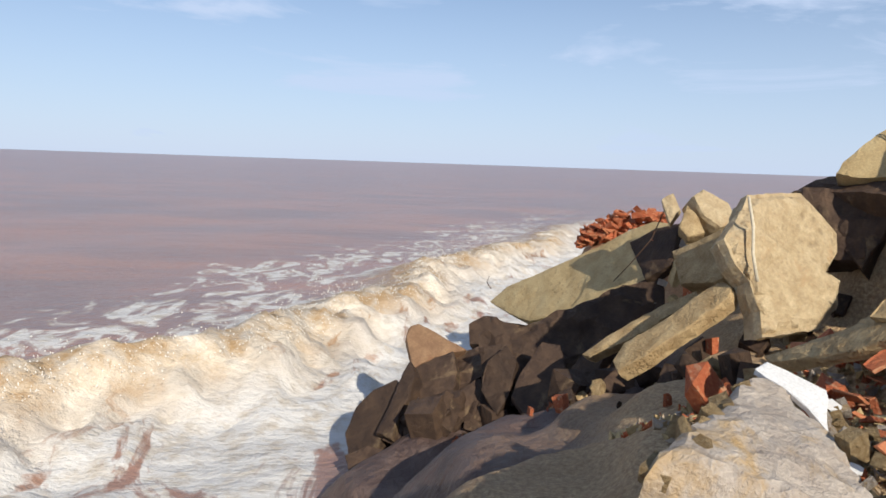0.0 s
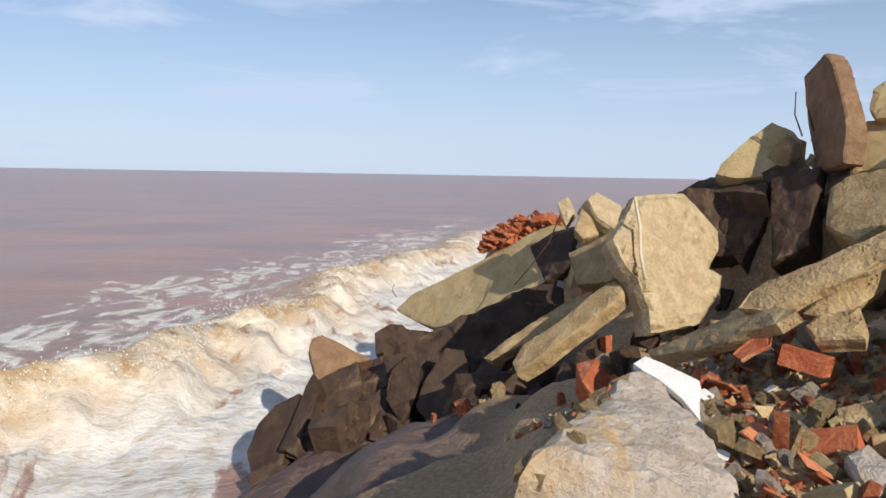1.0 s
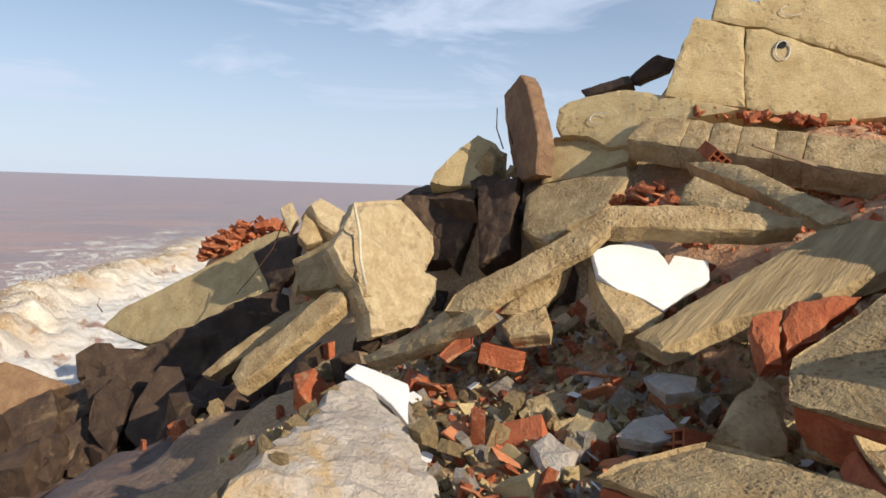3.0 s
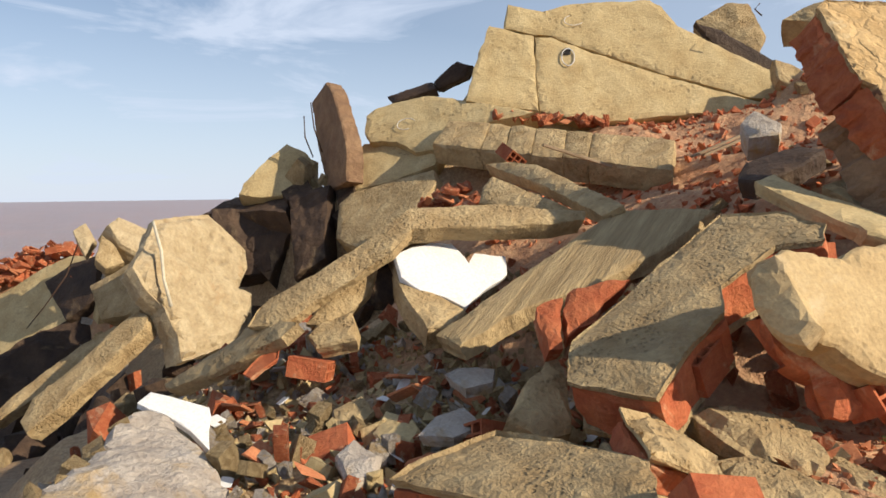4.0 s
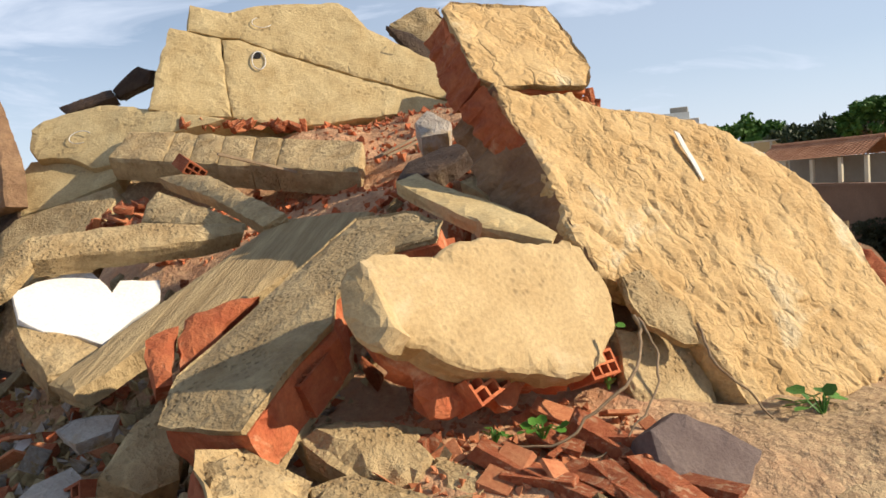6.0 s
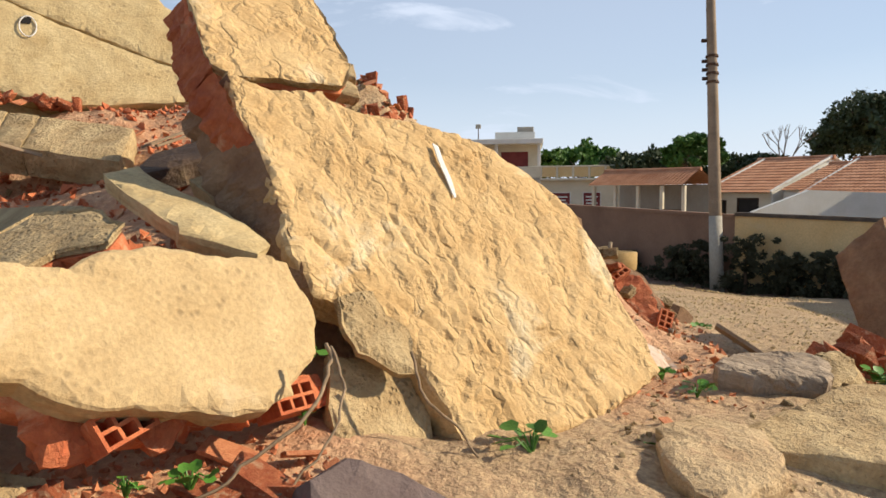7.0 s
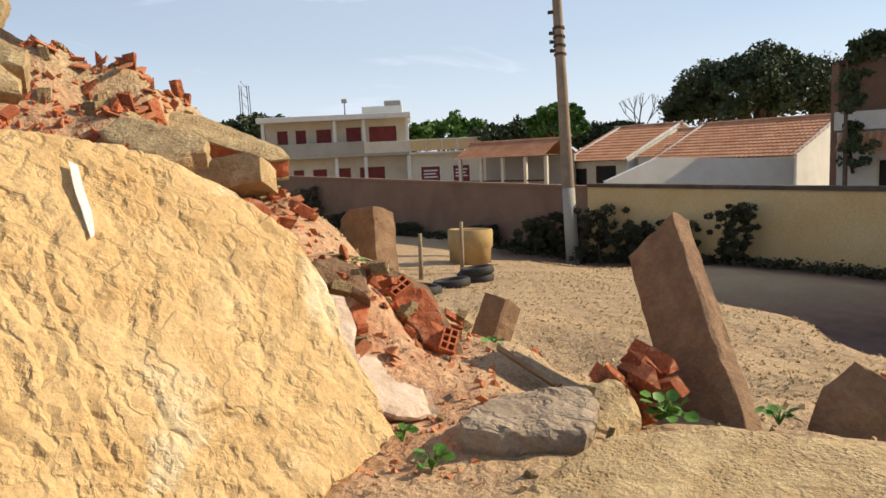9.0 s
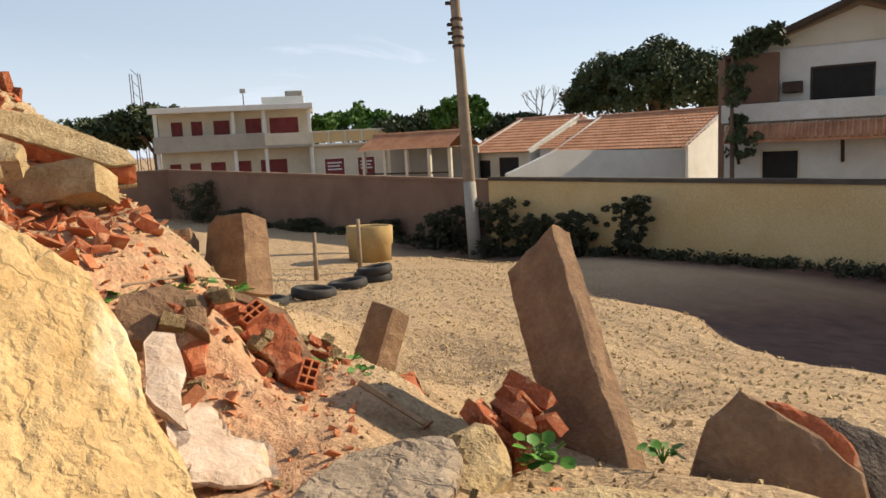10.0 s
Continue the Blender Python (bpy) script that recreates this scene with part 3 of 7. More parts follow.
def sea_parts(x, y):
    """Distance out from the line of the breaker, and the way along it."""
    d = (x + 2.4) * -0.877 + (y - 11.6) * 0.48
    along = (x + 2.4) * 0.48 + (y - 11.6) * 0.877
    d = d + 0.45 * np.sin(along * 0.35) + 0.3 * np.sin(along * 0.9 + 1) - np.interp(along, [-20, -2, 3], [2.0, 0.3, 0.0])
    return d, along


def sea_z(x, y):
    d, along = sea_parts(x, y)
    amp = np.interp(along, [-30, -6, 0, 8, 18, 30, 60], [0.7, 0.85, 0.85, 0.65, 0.55, 0.4, 0.0])
    ridge = amp * np.exp(-np.where(d < 0, (d / 0.9) ** 2, (d / 1.7) ** 2))
    near = np.exp(-((x / 26) ** 2 + ((y - 10) / 30) ** 2))
    froth = np.exp(-((d + 0.9) / 1.3) ** 2) * near
    churn = fbm(x, y, ((0.9, 0.22), (2.3, 0.16), (5.5, 0.09)), 3.0)
    swell = 0.10 * np.sin(0.55 * (x * -0.8 + y * 0.6) + 0.6 * np.sin(along * 0.12)) * np.exp(-np.abs(d) / 120)
    wash = np.where(d < -1.5, 1.0, 0.0) * near * fbm(x, y, ((1.3, 0.06), (3.6, 0.04)), 8.0)
    return SEA_LEVEL + ridge + np.maximum(froth * (0.25 + churn * 1.9), -0.08) + swell * 0.7 + wash


def sea_marks(x, y, z):
    d, along = sea_parts(x, y)
    inshore = np.interp(d, [-14, -6, -0.5, 0.3, 1.2], [0.42, 0.52, 0.88, 0.74, 0.0])
    streak = np.interp(d, [0, 1.5, 5, 8, 11], [0.0, 0.55, 0.58, 0.36, 0.0]) * np.interp(along, [-12, -4, 8, 30, 50], [0.5, 0.9, 1.0, 0.9, 0.6])
    far = np.interp(along, [30, 45, 70], [1, 0.6, 0.0])
    silt = np.exp(-((d - 0.2) / 1.5) ** 2) * np.interp(along, [-10, 25, 45], [1, 0.8, 0])
    return dict(foam=np.maximum(inshore * far, streak), silt=silt)


sea = tagged(sheet("water", spread(-16, 20, 0.2, -4000, 3000), spread(5.0, 34, 0.2, -60, 4500), sea_z, SEA, sea_marks),
             "muddy brown sea with a foaming breaker", "sea", kind="structure")

# ---- broken walls and slabs ----
SLABS = {}
SLABS["far_a"] = slab("wall_fragment", pose(7.28, 3.05, 0.94, 68, 0, -53), [(-1.851, 0.004), (-1.764, 0.381), (-1.613, 0.885), (-1.455, 0.831), (-1.152, 0.74), (-1.14, 0.168), (-1.121, -0.122), (-1.538, -0.067)], 0.2, "plain", "pale ochre plastered wall fragment split along a crack", "wall fragment")
SLABS["far_b"] = slab("wall_fragment", pose(7.28, 3.05, 0.94, 68, 0, -53), [(-1.135, 0.726), (-0.972, 0.714), (-0.492, 0.498), (0.113, 0.252), (0.967, -0.051), (1.547, -0.164), (1.063, -0.153), (0.129, -0.213), (-0.619, -0.265), (-1.104, -0.128), (-1.129, 0.167)], 0.2, "plain", "pale ochre plastered wall fragment below a long crack", "wall fragment")
SLABS["far_c"] = slab("wall_fragment", pose(7.28, 3.05, 0.94, 68, 0, -53), [(-1.449, 0.845), (-1.402, 1.136), (-1.049, 1.026), (-0.751, 1.128), (0.07, 1.141), (0.168, 1.054), (0.332, 0.822), (0.664, 0.61), (1.274, 0.221), (1.72, -0.081), (0.97, -0.026), (0.115, 0.278), (-0.491, 0.525), (-0.971, 0.741), (-1.14, 0.76)], 0.2, "plain", "pale ochre plastered wall fragment with jagged top", "wall fragment")
SLABS["six"] = slab("wall_fragment", pose(5.96, 4.82, 0.75, 53, 0, -71), [(-0.73, -0.119), (-0.781, 0.122), (-0.679, 0.236), (-0.533, 0.29), (-0.108, 0.368), (0.356, 0.249), (1.062, 0.049), (0.652, -0.054), (0.247, -0.102), (0.159, -0.384), (-0.079, -0.402), (-0.336, -0.248), (-0.631, -0.233)], 0.25, "plain", "ochre plastered wall fragment with a chalk mark", "wall fragment")
SLABS["six_low"] = slab("wall_fragment", pose(5.64, 5.14, 0.37, 46, 0, -75), [(-0.384, -0.305), (-0.459, 0.029), (-0.373, 0.24), (0.003, 0.242), (0.296, 0.065), (0.542, 0.084), (0.571, -0.102), (0.41, -0.174), (0.149, -0.321), (-0.254, -0.451)], 0.3, "plain", "cracked ochre wall fragment under the marked one", "wall fragment")
SLABS["six_base"] = slab("concrete_slab", pose(5.16, 5.03, -0.09, 46, 0, -85), [(-0.065, -0.417), (-0.306, 0.019), (-0.212, 0.172), (0.242, 0.329), (0.622, 0.45), (0.729, 0.297), (0.687, -0.126), (0.502, -0.265), (0.326, -0.539)], 0.3, "concrete", "shaded ochre slab leaning on the heap", "concrete slab")
SLABS["tilt"] = slab("concrete_slab", pose(4.49, 2.52, 0.09, 32, 0, -101), [(-0.862, 0.257), (-0.608, 0.268), (-0.281, 0.208), (0.783, -0.293), (0.709, -0.403), (0.004, -0.066)], 0.1, "concrete", "narrow weathered concrete slab lying tilted", "concrete slab")
SLABS["panel"] = slab("concrete_slab", pose(4.34, 2.67, 0, 40, 0, -80), [(-0.272, 0.069), (-0.239, 0.177), (0.463, -0.179), (-0.013, -0.122), (-0.229, -0.097)], 0.06, "concrete", "thin concrete panel under a tilted slab", "concrete slab")
SLABS["cross"] = slab("concrete_beam", pose(3.59, 2.29, -0.12, 42, 0, -42), [(-0.48, 0.029), (-0.453, 0.06), (-0.233, 0.082), (0.021, 0.086), (0.27, 0.043), (0.508, 0.019), (0.477, -0.039), (0.307, -0.079), (0.055, -0.086), (-0.252, -0.078), (-0.465, -0.089)], 0.12, "concrete", "weathered concrete beam lying level", "concrete beam")
SLABS["diag_low"] = slab("concrete_chunk", pose(2.95, 2.79, -0.53, 52, 0, -48), [(-0.2, -0.15), (0.02, 0.13), (0.14, 0.15), (0.11, 0.03), (-0.07, -0.16)], 0.1, "concrete", "short broken concrete chunk under a beam", "concrete chunk")
SLABS["white"] = slab("white_board", pose(3.38, 2.43, -0.38, 38, 0, -22), [(-0.3, 0.096), (-0.069, 0.172), (0.065, 0.154), (0.094, 0.043), (0.099, -0.008), (0.164, 0.07), (0.352, 0.023), (0.291, -0.111), (0.16, -0.179), (-0.061, -0.322), (-0.139, -0.24), (-0.257, -0.174), (-0.331, -0.076)], 0.04, "white", "bright white broken board jammed in rubble", "board", relief=0.003, side_rough=0.004, worn=0.003)
SLABS["plank"] = slab("concrete_plank", pose(3.57, 1.68, -0.34, 21, 0, -82), [(-0.46, -0.76), (-0.11, 0.65), (0.19, 0.69), (0.43, 0.66), (0.34, 0.31), (0.07, -0.23), (-0.16, -0.49), (-0.3, -0.83)], 0.1, "boarded", "long board-marked concrete plank lying sloped", "concrete plank", relief=0.008)
SLABS["block"] = slab("wall_fragment", pose(2.97, 0.94, -0.35, 24, 0, -101), [(-0.15, -0.58), (-0.24, -0.44), (-0.23, -0.19), (-0.24, 0.46), (-0.23, 0.58), (0.0, 0.63), (0.22, 0.51), (0.26, 0.39), (0.12, 0.33), (0.06, 0.02), (0.17, -0.14), (0.16, -0.32), (0.21, -0.61), (-0.1, -0.64)], 0.22, "wall", "rough-topped brick wall block with orange end", "wall fragment", relief=0.014)
SLABS["chunk"] = slab("wall_fragment", pose(3.05, 0.29, -0.41, 60, 0, -26), [(-0.474, 0.237), (-0.402, 0.256), (-0.294, 0.247), (-0.28, 0.229), (-0.177, 0.216), (-0.081, 0.246), (0.051, 0.246), (0.224, 0.204), (0.437, 0.189), (0.513, 0.145), (0.526, 0.05), (0.553, -0.07), (0.453, -0.182), (0.349, -0.242), (0.346, -0.266), (0.229, -0.291), (0.054, -0.242), (-0.054, -0.191), (-0.21, -0.169), (-0.299, -0.12), (-0.361, -0.062), (-0.428, -0.022), (-0.471, 0.028)], 0.13, "smooth", "ochre plastered wall fragment with torn brick underside", "wall fragment", step=0.035, relief=0.009, grooves=0.12, fray=0.02)
SLABS["over"] = slab("concrete_slab", pose(3.77, 0.65, -0.09, 19, 0, -32), [(-0.095, 0.395), (0.083, 0.493), (0.079, 0.279), (0.157, -0.093), (0.145, -0.407), (0.043, -0.458), (-0.116, -0.247), (-0.093, -0.186), (-0.116, 0.272)], 0.07, "pale", "pale flat slab lying on broken bricks", "concrete slab")
SLABS["over_b"] = slab("concrete_slab", pose(4.04, 0.53, -0.08, 31, 0, -73), [(-0.22, 0.19), (-0.1, 0.26), (0.03, 0.09), (0.23, -0.24), (0.16, -0.31), (-0.1, 0.01)], 0.09, "concrete", "narrow rounded slab leaning on a big slab", "concrete slab")
SLABS["near"] = slab("wall_fragment", pose(1.98, 1.06, -0.74, 9, 0, -143), [(-0.03, -0.34), (-0.12, -0.3), (-0.31, -0.05), (-0.14, 0.13), (0.09, 0.33), (0.31, 0.3), (0.19, -0.06)], 0.2, "wall", "brick wall fragment with rough mortar top", "wall fragment", relief=0.016, step=0.045)
SLABS["big"] = slab("wall_fragment", pose(4.3, -0.34, -0.32, 53, 0, -38), [(-0.74, 0.97), (-0.59, 0.89), (-0.34, 0.89), (-0.18, 0.79), (0.12, 0.76), (0.52, 0.64), (0.78, 0.44), (0.95, 0.19), (0.97, -0.08), (0.91, -0.32), (0.92, -0.53), (0.9, -0.73), (0.66, -0.78), (0.29, -0.83), (-0.03, -0.85), (-0.3, -0.82), (-0.38, -0.78), (-0.43, -0.53), (-0.46, -0.33), (-0.57, -0.19), (-0.74, -0.1), (-0.78, 0.07), (-0.73, 0.48), (-0.77, 0.76)], 0.16, "solid", "huge ochre plastered wall fragment with wrinkled surface", "wall fragment", step=0.026, relief=0.014, grooves=1.15)
SLABS["plum"] = slab("plaster_chunk", pose(3.07, -0.32, -0.9, 52, 0, -31), [(-0.165, 0.162), (-0.026, 0.177), (0.117, 0.087), (0.235, -0.042), (0.353, -0.163), (0.278, -0.211), (0.124, -0.23), (-0.19, -0.1), (-0.206, 0.081)], 0.14, "plum", "plum-grey smooth plaster chunk lying on sand", "plaster chunk", relief=0.008)
SLABS["slab_g"] = slab("concrete_slab", pose(4.28, -2.19, -0.93, 0, 0, 180), [(-0.42, -0.13), (-0.46, 0.28), (-0.23, 0.76), (0.19, 0.8), (0.69, 0.11), (0.39, -0.91), (0.06, -0.58), (-0.22, -0.34)], 0.14, "concrete", "flat sandy concrete slab lying on the ground", "concrete slab", step=0.05, relief=0.012, grooves=0.6)
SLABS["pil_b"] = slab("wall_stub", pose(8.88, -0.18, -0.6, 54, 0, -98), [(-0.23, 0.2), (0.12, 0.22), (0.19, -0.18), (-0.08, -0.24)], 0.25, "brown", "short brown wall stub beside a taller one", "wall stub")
SLABS["beam_far"] = slab("wall_fragment", pose(3.01, 10.31, -1.9, 60, 0, -69), [(-1.242, -0.4), (-0.992, -0.07), (-0.326, 0.313), (0.277, 0.685), (0.742, 0.983), (1.037, 1.206), (1.394, 1.39), (1.697, 1.396), (1.886, 0.982), (1.717, 0.553), (1.264, 0.225), (0.773, -0.073), (0.287, -0.346), (-0.045, -0.487), (-0.591, -0.48)], 0.3, "plain", "large ochre slab lying over shaded rubble", "concrete slab")
SLABS["mid"] = slab("concrete_slab", pose(3.82, 7.31, -0.96, 61, 0, -74), [(-0.429, 0.047), (-0.174, 0.194), (0.156, 0.42), (0.385, 0.127), (0.602, -0.015), (0.37, -0.204), (-0.068, -0.306), (-0.29, -0.099)], 0.25, "concrete", "ochre concrete slab piece beside a pale rock", "concrete slab")
SLABS["stick"] = slab("concrete_beam", pose(2.93, 5.95, -1.35, 46, 0, -73), [(-0.335, -0.557), (-0.348, -0.358), (-0.086, 0.049), (0.072, 0.425), (0.173, 0.533), (0.301, 0.502), (0.355, 0.379), (0.115, -0.103), (-0.021, -0.401), (-0.172, -0.64)], 0.16, "concrete", "narrow concrete beam lying sloped over rubble", "concrete beam")
SLABS["rock"] = slab("concrete_chunk", pose(1.66, 2.46, -0.96, 13, 0, 46), [(-0.69, 0.22), (-0.3, 0.24), (0.06, 0.2), (0.38, 0.23), (0.61, 0.14), (0.44, -0.03), (0.15, -0.19), (-0.25, -0.39), (-0.41, -0.43)], 0.5, "grey", "large grey concrete chunk with ochre broken side", "concrete chunk", relief=0.05, worn=0.03, step=0.04)
SLABS["board"] = slab("white_board", pose(2, 2.84, -0.94, 23, 0, -9), [(-0.14, 0.12), (-0.06, 0.17), (0.07, 0.06), (0.13, -0.01), (0.03, -0.28), (-0.02, -0.06)], 0.03, "white", "white board piece behind a grey chunk", "board", relief=0.003, worn=0.003)
SLABS["yellow"] = slab("concrete_chunk", pose(5.11, 6.2, 0.26, 60, 0, -45), [(-0.424, -0.274), (-0.387, -0.138), (-0.142, 0.174), (0.047, 0.353), (0.244, 0.242), (0.344, 0.097), (0.225, -0.112), (0.027, -0.281), (-0.145, -0.312)], 0.35, "plain", "yellow plastered chunk perched on the heap", "concrete chunk")
SLABS["diag"] = slab("concrete_beam", pose(2.9, 2.78, -0.39, 48, 0, -69), [(0.261, 0.402), (0.061, 0.174), (-0.153, -0.035), (-0.349, -0.186), (-0.404, -0.259), (-0.411, -0.362), (-0.22, -0.342), (-0.083, -0.186), (0.112, 0.008), (0.239, 0.121), (0.314, 0.261)], 0.07, "concrete", "long weathered concrete beam lying sloped", "concrete beam", relief=0.018)
SLABS["flake"] = slab("plaster_flake", pose(3.72, -0.13, -0.54, 53, 0, -38), [(-0.1, 0.15), (0.05, 0.16), (0.06, 0.05), (0.12, -0.01), (0.08, -0.18), (0.01, -0.16), (-0.1, -0.06), (-0.12, 0.05)], 0.05, "concrete", "broken plaster flake slipped from the huge fragment", "plaster flake", relief=0.018, step=0.035)
SLABS["under"] = slab("concrete_slab", pose(3.66, -0.15, -0.82, 53, 0, -38), [(-0.1, 0.24), (0.21, 0.14), (0.21, -0.03), (0.15, -0.19), (-0.11, -0.15), (-0.19, -0.08), (-0.17, 0.07)], 0.08, "concrete", "pale slab half buried below the huge fragment", "concrete slab")
SLABS["disc"] = slab("concrete_slab", pose(4.92, -1.79, -0.9, 4, 0, -32), [(-0.254, 0.198), (-0.096, 0.219), (0.083, 0.194), (0.239, 0.091), (0.34, -0.003), (0.356, -0.091), (0.24, -0.176), (0.037, -0.232), (-0.085, -0.246), (-0.277, 0.011), (-0.325, 0.146)], 0.13, "slate", "cracked grey slab with a torn edge", "concrete slab", step=0.045, relief=0.014, grooves=0.8)
SLABS["tail"] = slab("concrete_chunk", pose(5.14, -2.14, -0.98, 18, 0, -66), [(-0.025, 0.135), (0.109, 0.175), (0.154, 0.117), (0.106, -0.029), (0.06, -0.112), (-0.095, -0.171), (-0.224, -0.15), (-0.117, -0.035)], 0.16, "concrete", "torn broken end of a grey slab", "concrete chunk", relief=0.05, worn=0.03, step=0.035)
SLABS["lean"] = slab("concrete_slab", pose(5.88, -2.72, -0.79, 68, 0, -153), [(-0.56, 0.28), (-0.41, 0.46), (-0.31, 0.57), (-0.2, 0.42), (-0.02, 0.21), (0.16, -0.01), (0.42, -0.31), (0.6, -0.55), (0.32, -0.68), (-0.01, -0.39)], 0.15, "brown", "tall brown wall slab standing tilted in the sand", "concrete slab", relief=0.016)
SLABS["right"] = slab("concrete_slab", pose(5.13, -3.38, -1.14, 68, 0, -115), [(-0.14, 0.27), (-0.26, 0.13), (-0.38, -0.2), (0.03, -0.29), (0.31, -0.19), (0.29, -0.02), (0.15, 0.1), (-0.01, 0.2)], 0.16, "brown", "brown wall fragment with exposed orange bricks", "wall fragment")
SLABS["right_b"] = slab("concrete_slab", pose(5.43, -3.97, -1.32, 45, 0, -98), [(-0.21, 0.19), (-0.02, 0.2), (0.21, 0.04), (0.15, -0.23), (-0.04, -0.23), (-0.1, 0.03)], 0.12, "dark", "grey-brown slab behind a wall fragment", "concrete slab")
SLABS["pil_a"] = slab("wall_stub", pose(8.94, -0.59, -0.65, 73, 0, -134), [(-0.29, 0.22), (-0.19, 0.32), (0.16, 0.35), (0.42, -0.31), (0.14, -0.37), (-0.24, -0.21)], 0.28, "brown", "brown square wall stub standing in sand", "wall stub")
SLABS["beamdark"] = slab("concrete_beam", pose(8.49, 2.43, 1.38, 67, 0, -50), [(-0.58, 0.49), (-0.31, 0.38), (0.49, -0.23), (0.5, -0.4), (0.24, -0.35), (-0.34, 0.11)], 0.08, "dark", "dark concrete beam resting on a wall fragment", "concrete beam")
SLABS["rockdark"] = slab("concrete_chunk", pose(8.89, 2.78, 1.85, 58, 0, -59), [(-0.42, 0.14), (-0.06, 0.37), (0.18, 0.35), (0.31, -0.13), (0.21, -0.39), (0.02, -0.28), (-0.23, -0.05)], 0.2, "concrete", "dark weathered rock on the crest", "rock", relief=0.04)
SLABS["log_a"] = slab("driftwood_log", pose(6.23, 5.34, 1.12, 52, 0, -80), [(-0.31, -0.03), (0.2, 0.13), (0.29, 0.02), (-0.18, -0.12)], 0.12, "dark", "dark driftwood log on the heap", "log")
SLABS["log_b"] = slab("driftwood_log", pose(6.41, 4.92, 1.27, 87, 0, -75), [(-0.22, -0.06), (0.05, 0.14), (0.2, 0.09), (0.14, -0.03), (-0.17, -0.14)], 0.16, "dark", "thick dark log end on the heap", "log")
SLABS["greyblock"] = slab("concrete_chunk", pose(5.72, 1.55, 0.45, 36, 0, -69), [(-0.12, 0.06), (-0.03, 0.21), (0.13, 0.02), (0.11, -0.14), (-0.08, -0.15)], 0.2, "grey", "grey concrete block on red rubble", "concrete chunk")
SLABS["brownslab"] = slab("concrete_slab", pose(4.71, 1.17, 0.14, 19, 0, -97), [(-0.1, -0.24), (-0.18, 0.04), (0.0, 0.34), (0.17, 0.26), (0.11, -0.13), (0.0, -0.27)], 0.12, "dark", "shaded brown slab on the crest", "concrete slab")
SLABS["wedge"] = slab("concrete_chunk", pose(2.55, 1.31, -0.72, 31, 0, -24), [(-0.18, -0.05), (-0.02, 0.08), (0.16, 0.22), (0.1, 0.03), (0.02, -0.14), (-0.09, -0.14)], 0.2, "concrete", "shaded wedge of concrete beside a wall block", "concrete chunk", relief=0.03)
SLABS["underwhite"] = slab("concrete_chunk", pose(3.07, 2.33, -0.54, 26, 0, -35), [(-0.12, 0.32), (0.03, 0.12), (0.16, -0.07), (0.08, -0.2), (-0.05, -0.21), (-0.11, 0.04)], 0.14, "concrete", "brown broken chunk under a white board", "concrete chunk", relief=0.03)
SLABS["plate_a"] = slab("concrete_chunk", pose(2.78, 2.72, -0.68, 34, 0, -71), [(-0.12, -0.05), (-0.1, 0.03), (0.04, 0.13), (0.1, 0.05), (0.13, -0.05), (-0.04, -0.11)], 0.1, "concrete", "pale concrete chunk under a sloped beam", "concrete chunk")
SLABS["lowslab"] = slab("concrete_slab", pose(2.44, 3.33, -0.88, 45, 0, -104), [(0.07, 0.331), (0.52, 0.371), (0.471, 0.274), (0.202, 0.041), (-0.181, -0.216), (-0.308, -0.211), (0.068, 0.197)], 0.08, "concrete", "ochre slab strip below a sloped beam", "concrete slab")
SLABS["orangeplate"] = slab("clay_tile", pose(2.46, 2.88, -0.81, 24, 0, -84), [(-0.03, -0.09), (-0.05, 0.03), (-0.01, 0.13), (0.05, 0.04), (0.04, -0.11)], 0.03, "brick", "orange clay tile piece in rubble", "clay tile", relief=0.005)
SLABS["chunk_a"] = slab("concrete_chunk", pose(2.42, 1.94, -0.94, 17, 0, -81), [(-0.08, -0.03), (-0.12, 0.1), (0.01, 0.09), (0.08, 0.03), (0.09, -0.09), (0.01, -0.1)], 0.1, "plain", "yellowish concrete chunk lying in rubble", "concrete chunk", relief=0.02)
SLABS["chunk_b"] = slab("concrete_chunk", pose(2.14, 1.85, -0.96, 14, 0, -64), [(-0.1, 0.02), (-0.07, 0.13), (0.06, 0.04), (0.08, -0.06), (0.02, -0.13)], 0.12, "grey", "pale concrete chunk lying in rubble", "concrete chunk", relief=0.03)
SLABS["chunk_c"] = slab("concrete_chunk", pose(2.46, 1.69, -0.87, 12, 0, -64), [(-0.09, -0.09), (-0.06, 0.04), (0.02, 0.12), (0.11, 0.01), (0.03, -0.08)], 0.06, "grey", "flat grey concrete chunk lying in rubble", "concrete chunk")
SLABS["chunk_d"] = slab("concrete_chunk", pose(2.46, 2.24, -0.93, 16, 0, -47), [(-0.07, 0.02), (0.03, 0.13), (0.08, 0.01), (0.02, -0.1), (-0.05, -0.07)], 0.08, "concrete", "brown concrete chunk lying in rubble", "concrete chunk")
SLABS["chunk_e"] = slab("concrete_chunk", pose(2.05, 2.25, -1.04, 18, 0, -108), [(-0.01, -0.05), (-0.13, 0.04), (0.02, 0.04), (0.12, -0.03)], 0.08, "plain", "small yellowish chunk lying in rubble", "concrete chunk")
SLABS["chunk_f"] = slab("concrete_chunk", pose(2.73, 1.8, -0.76, 11, 0, -65), [(-0.1, -0.0), (-0.07, 0.07), (0.08, 0.07), (0.09, -0.04), (0.0, -0.1)], 0.06, "grey", "flat grey chunk lying in rubble", "concrete chunk")
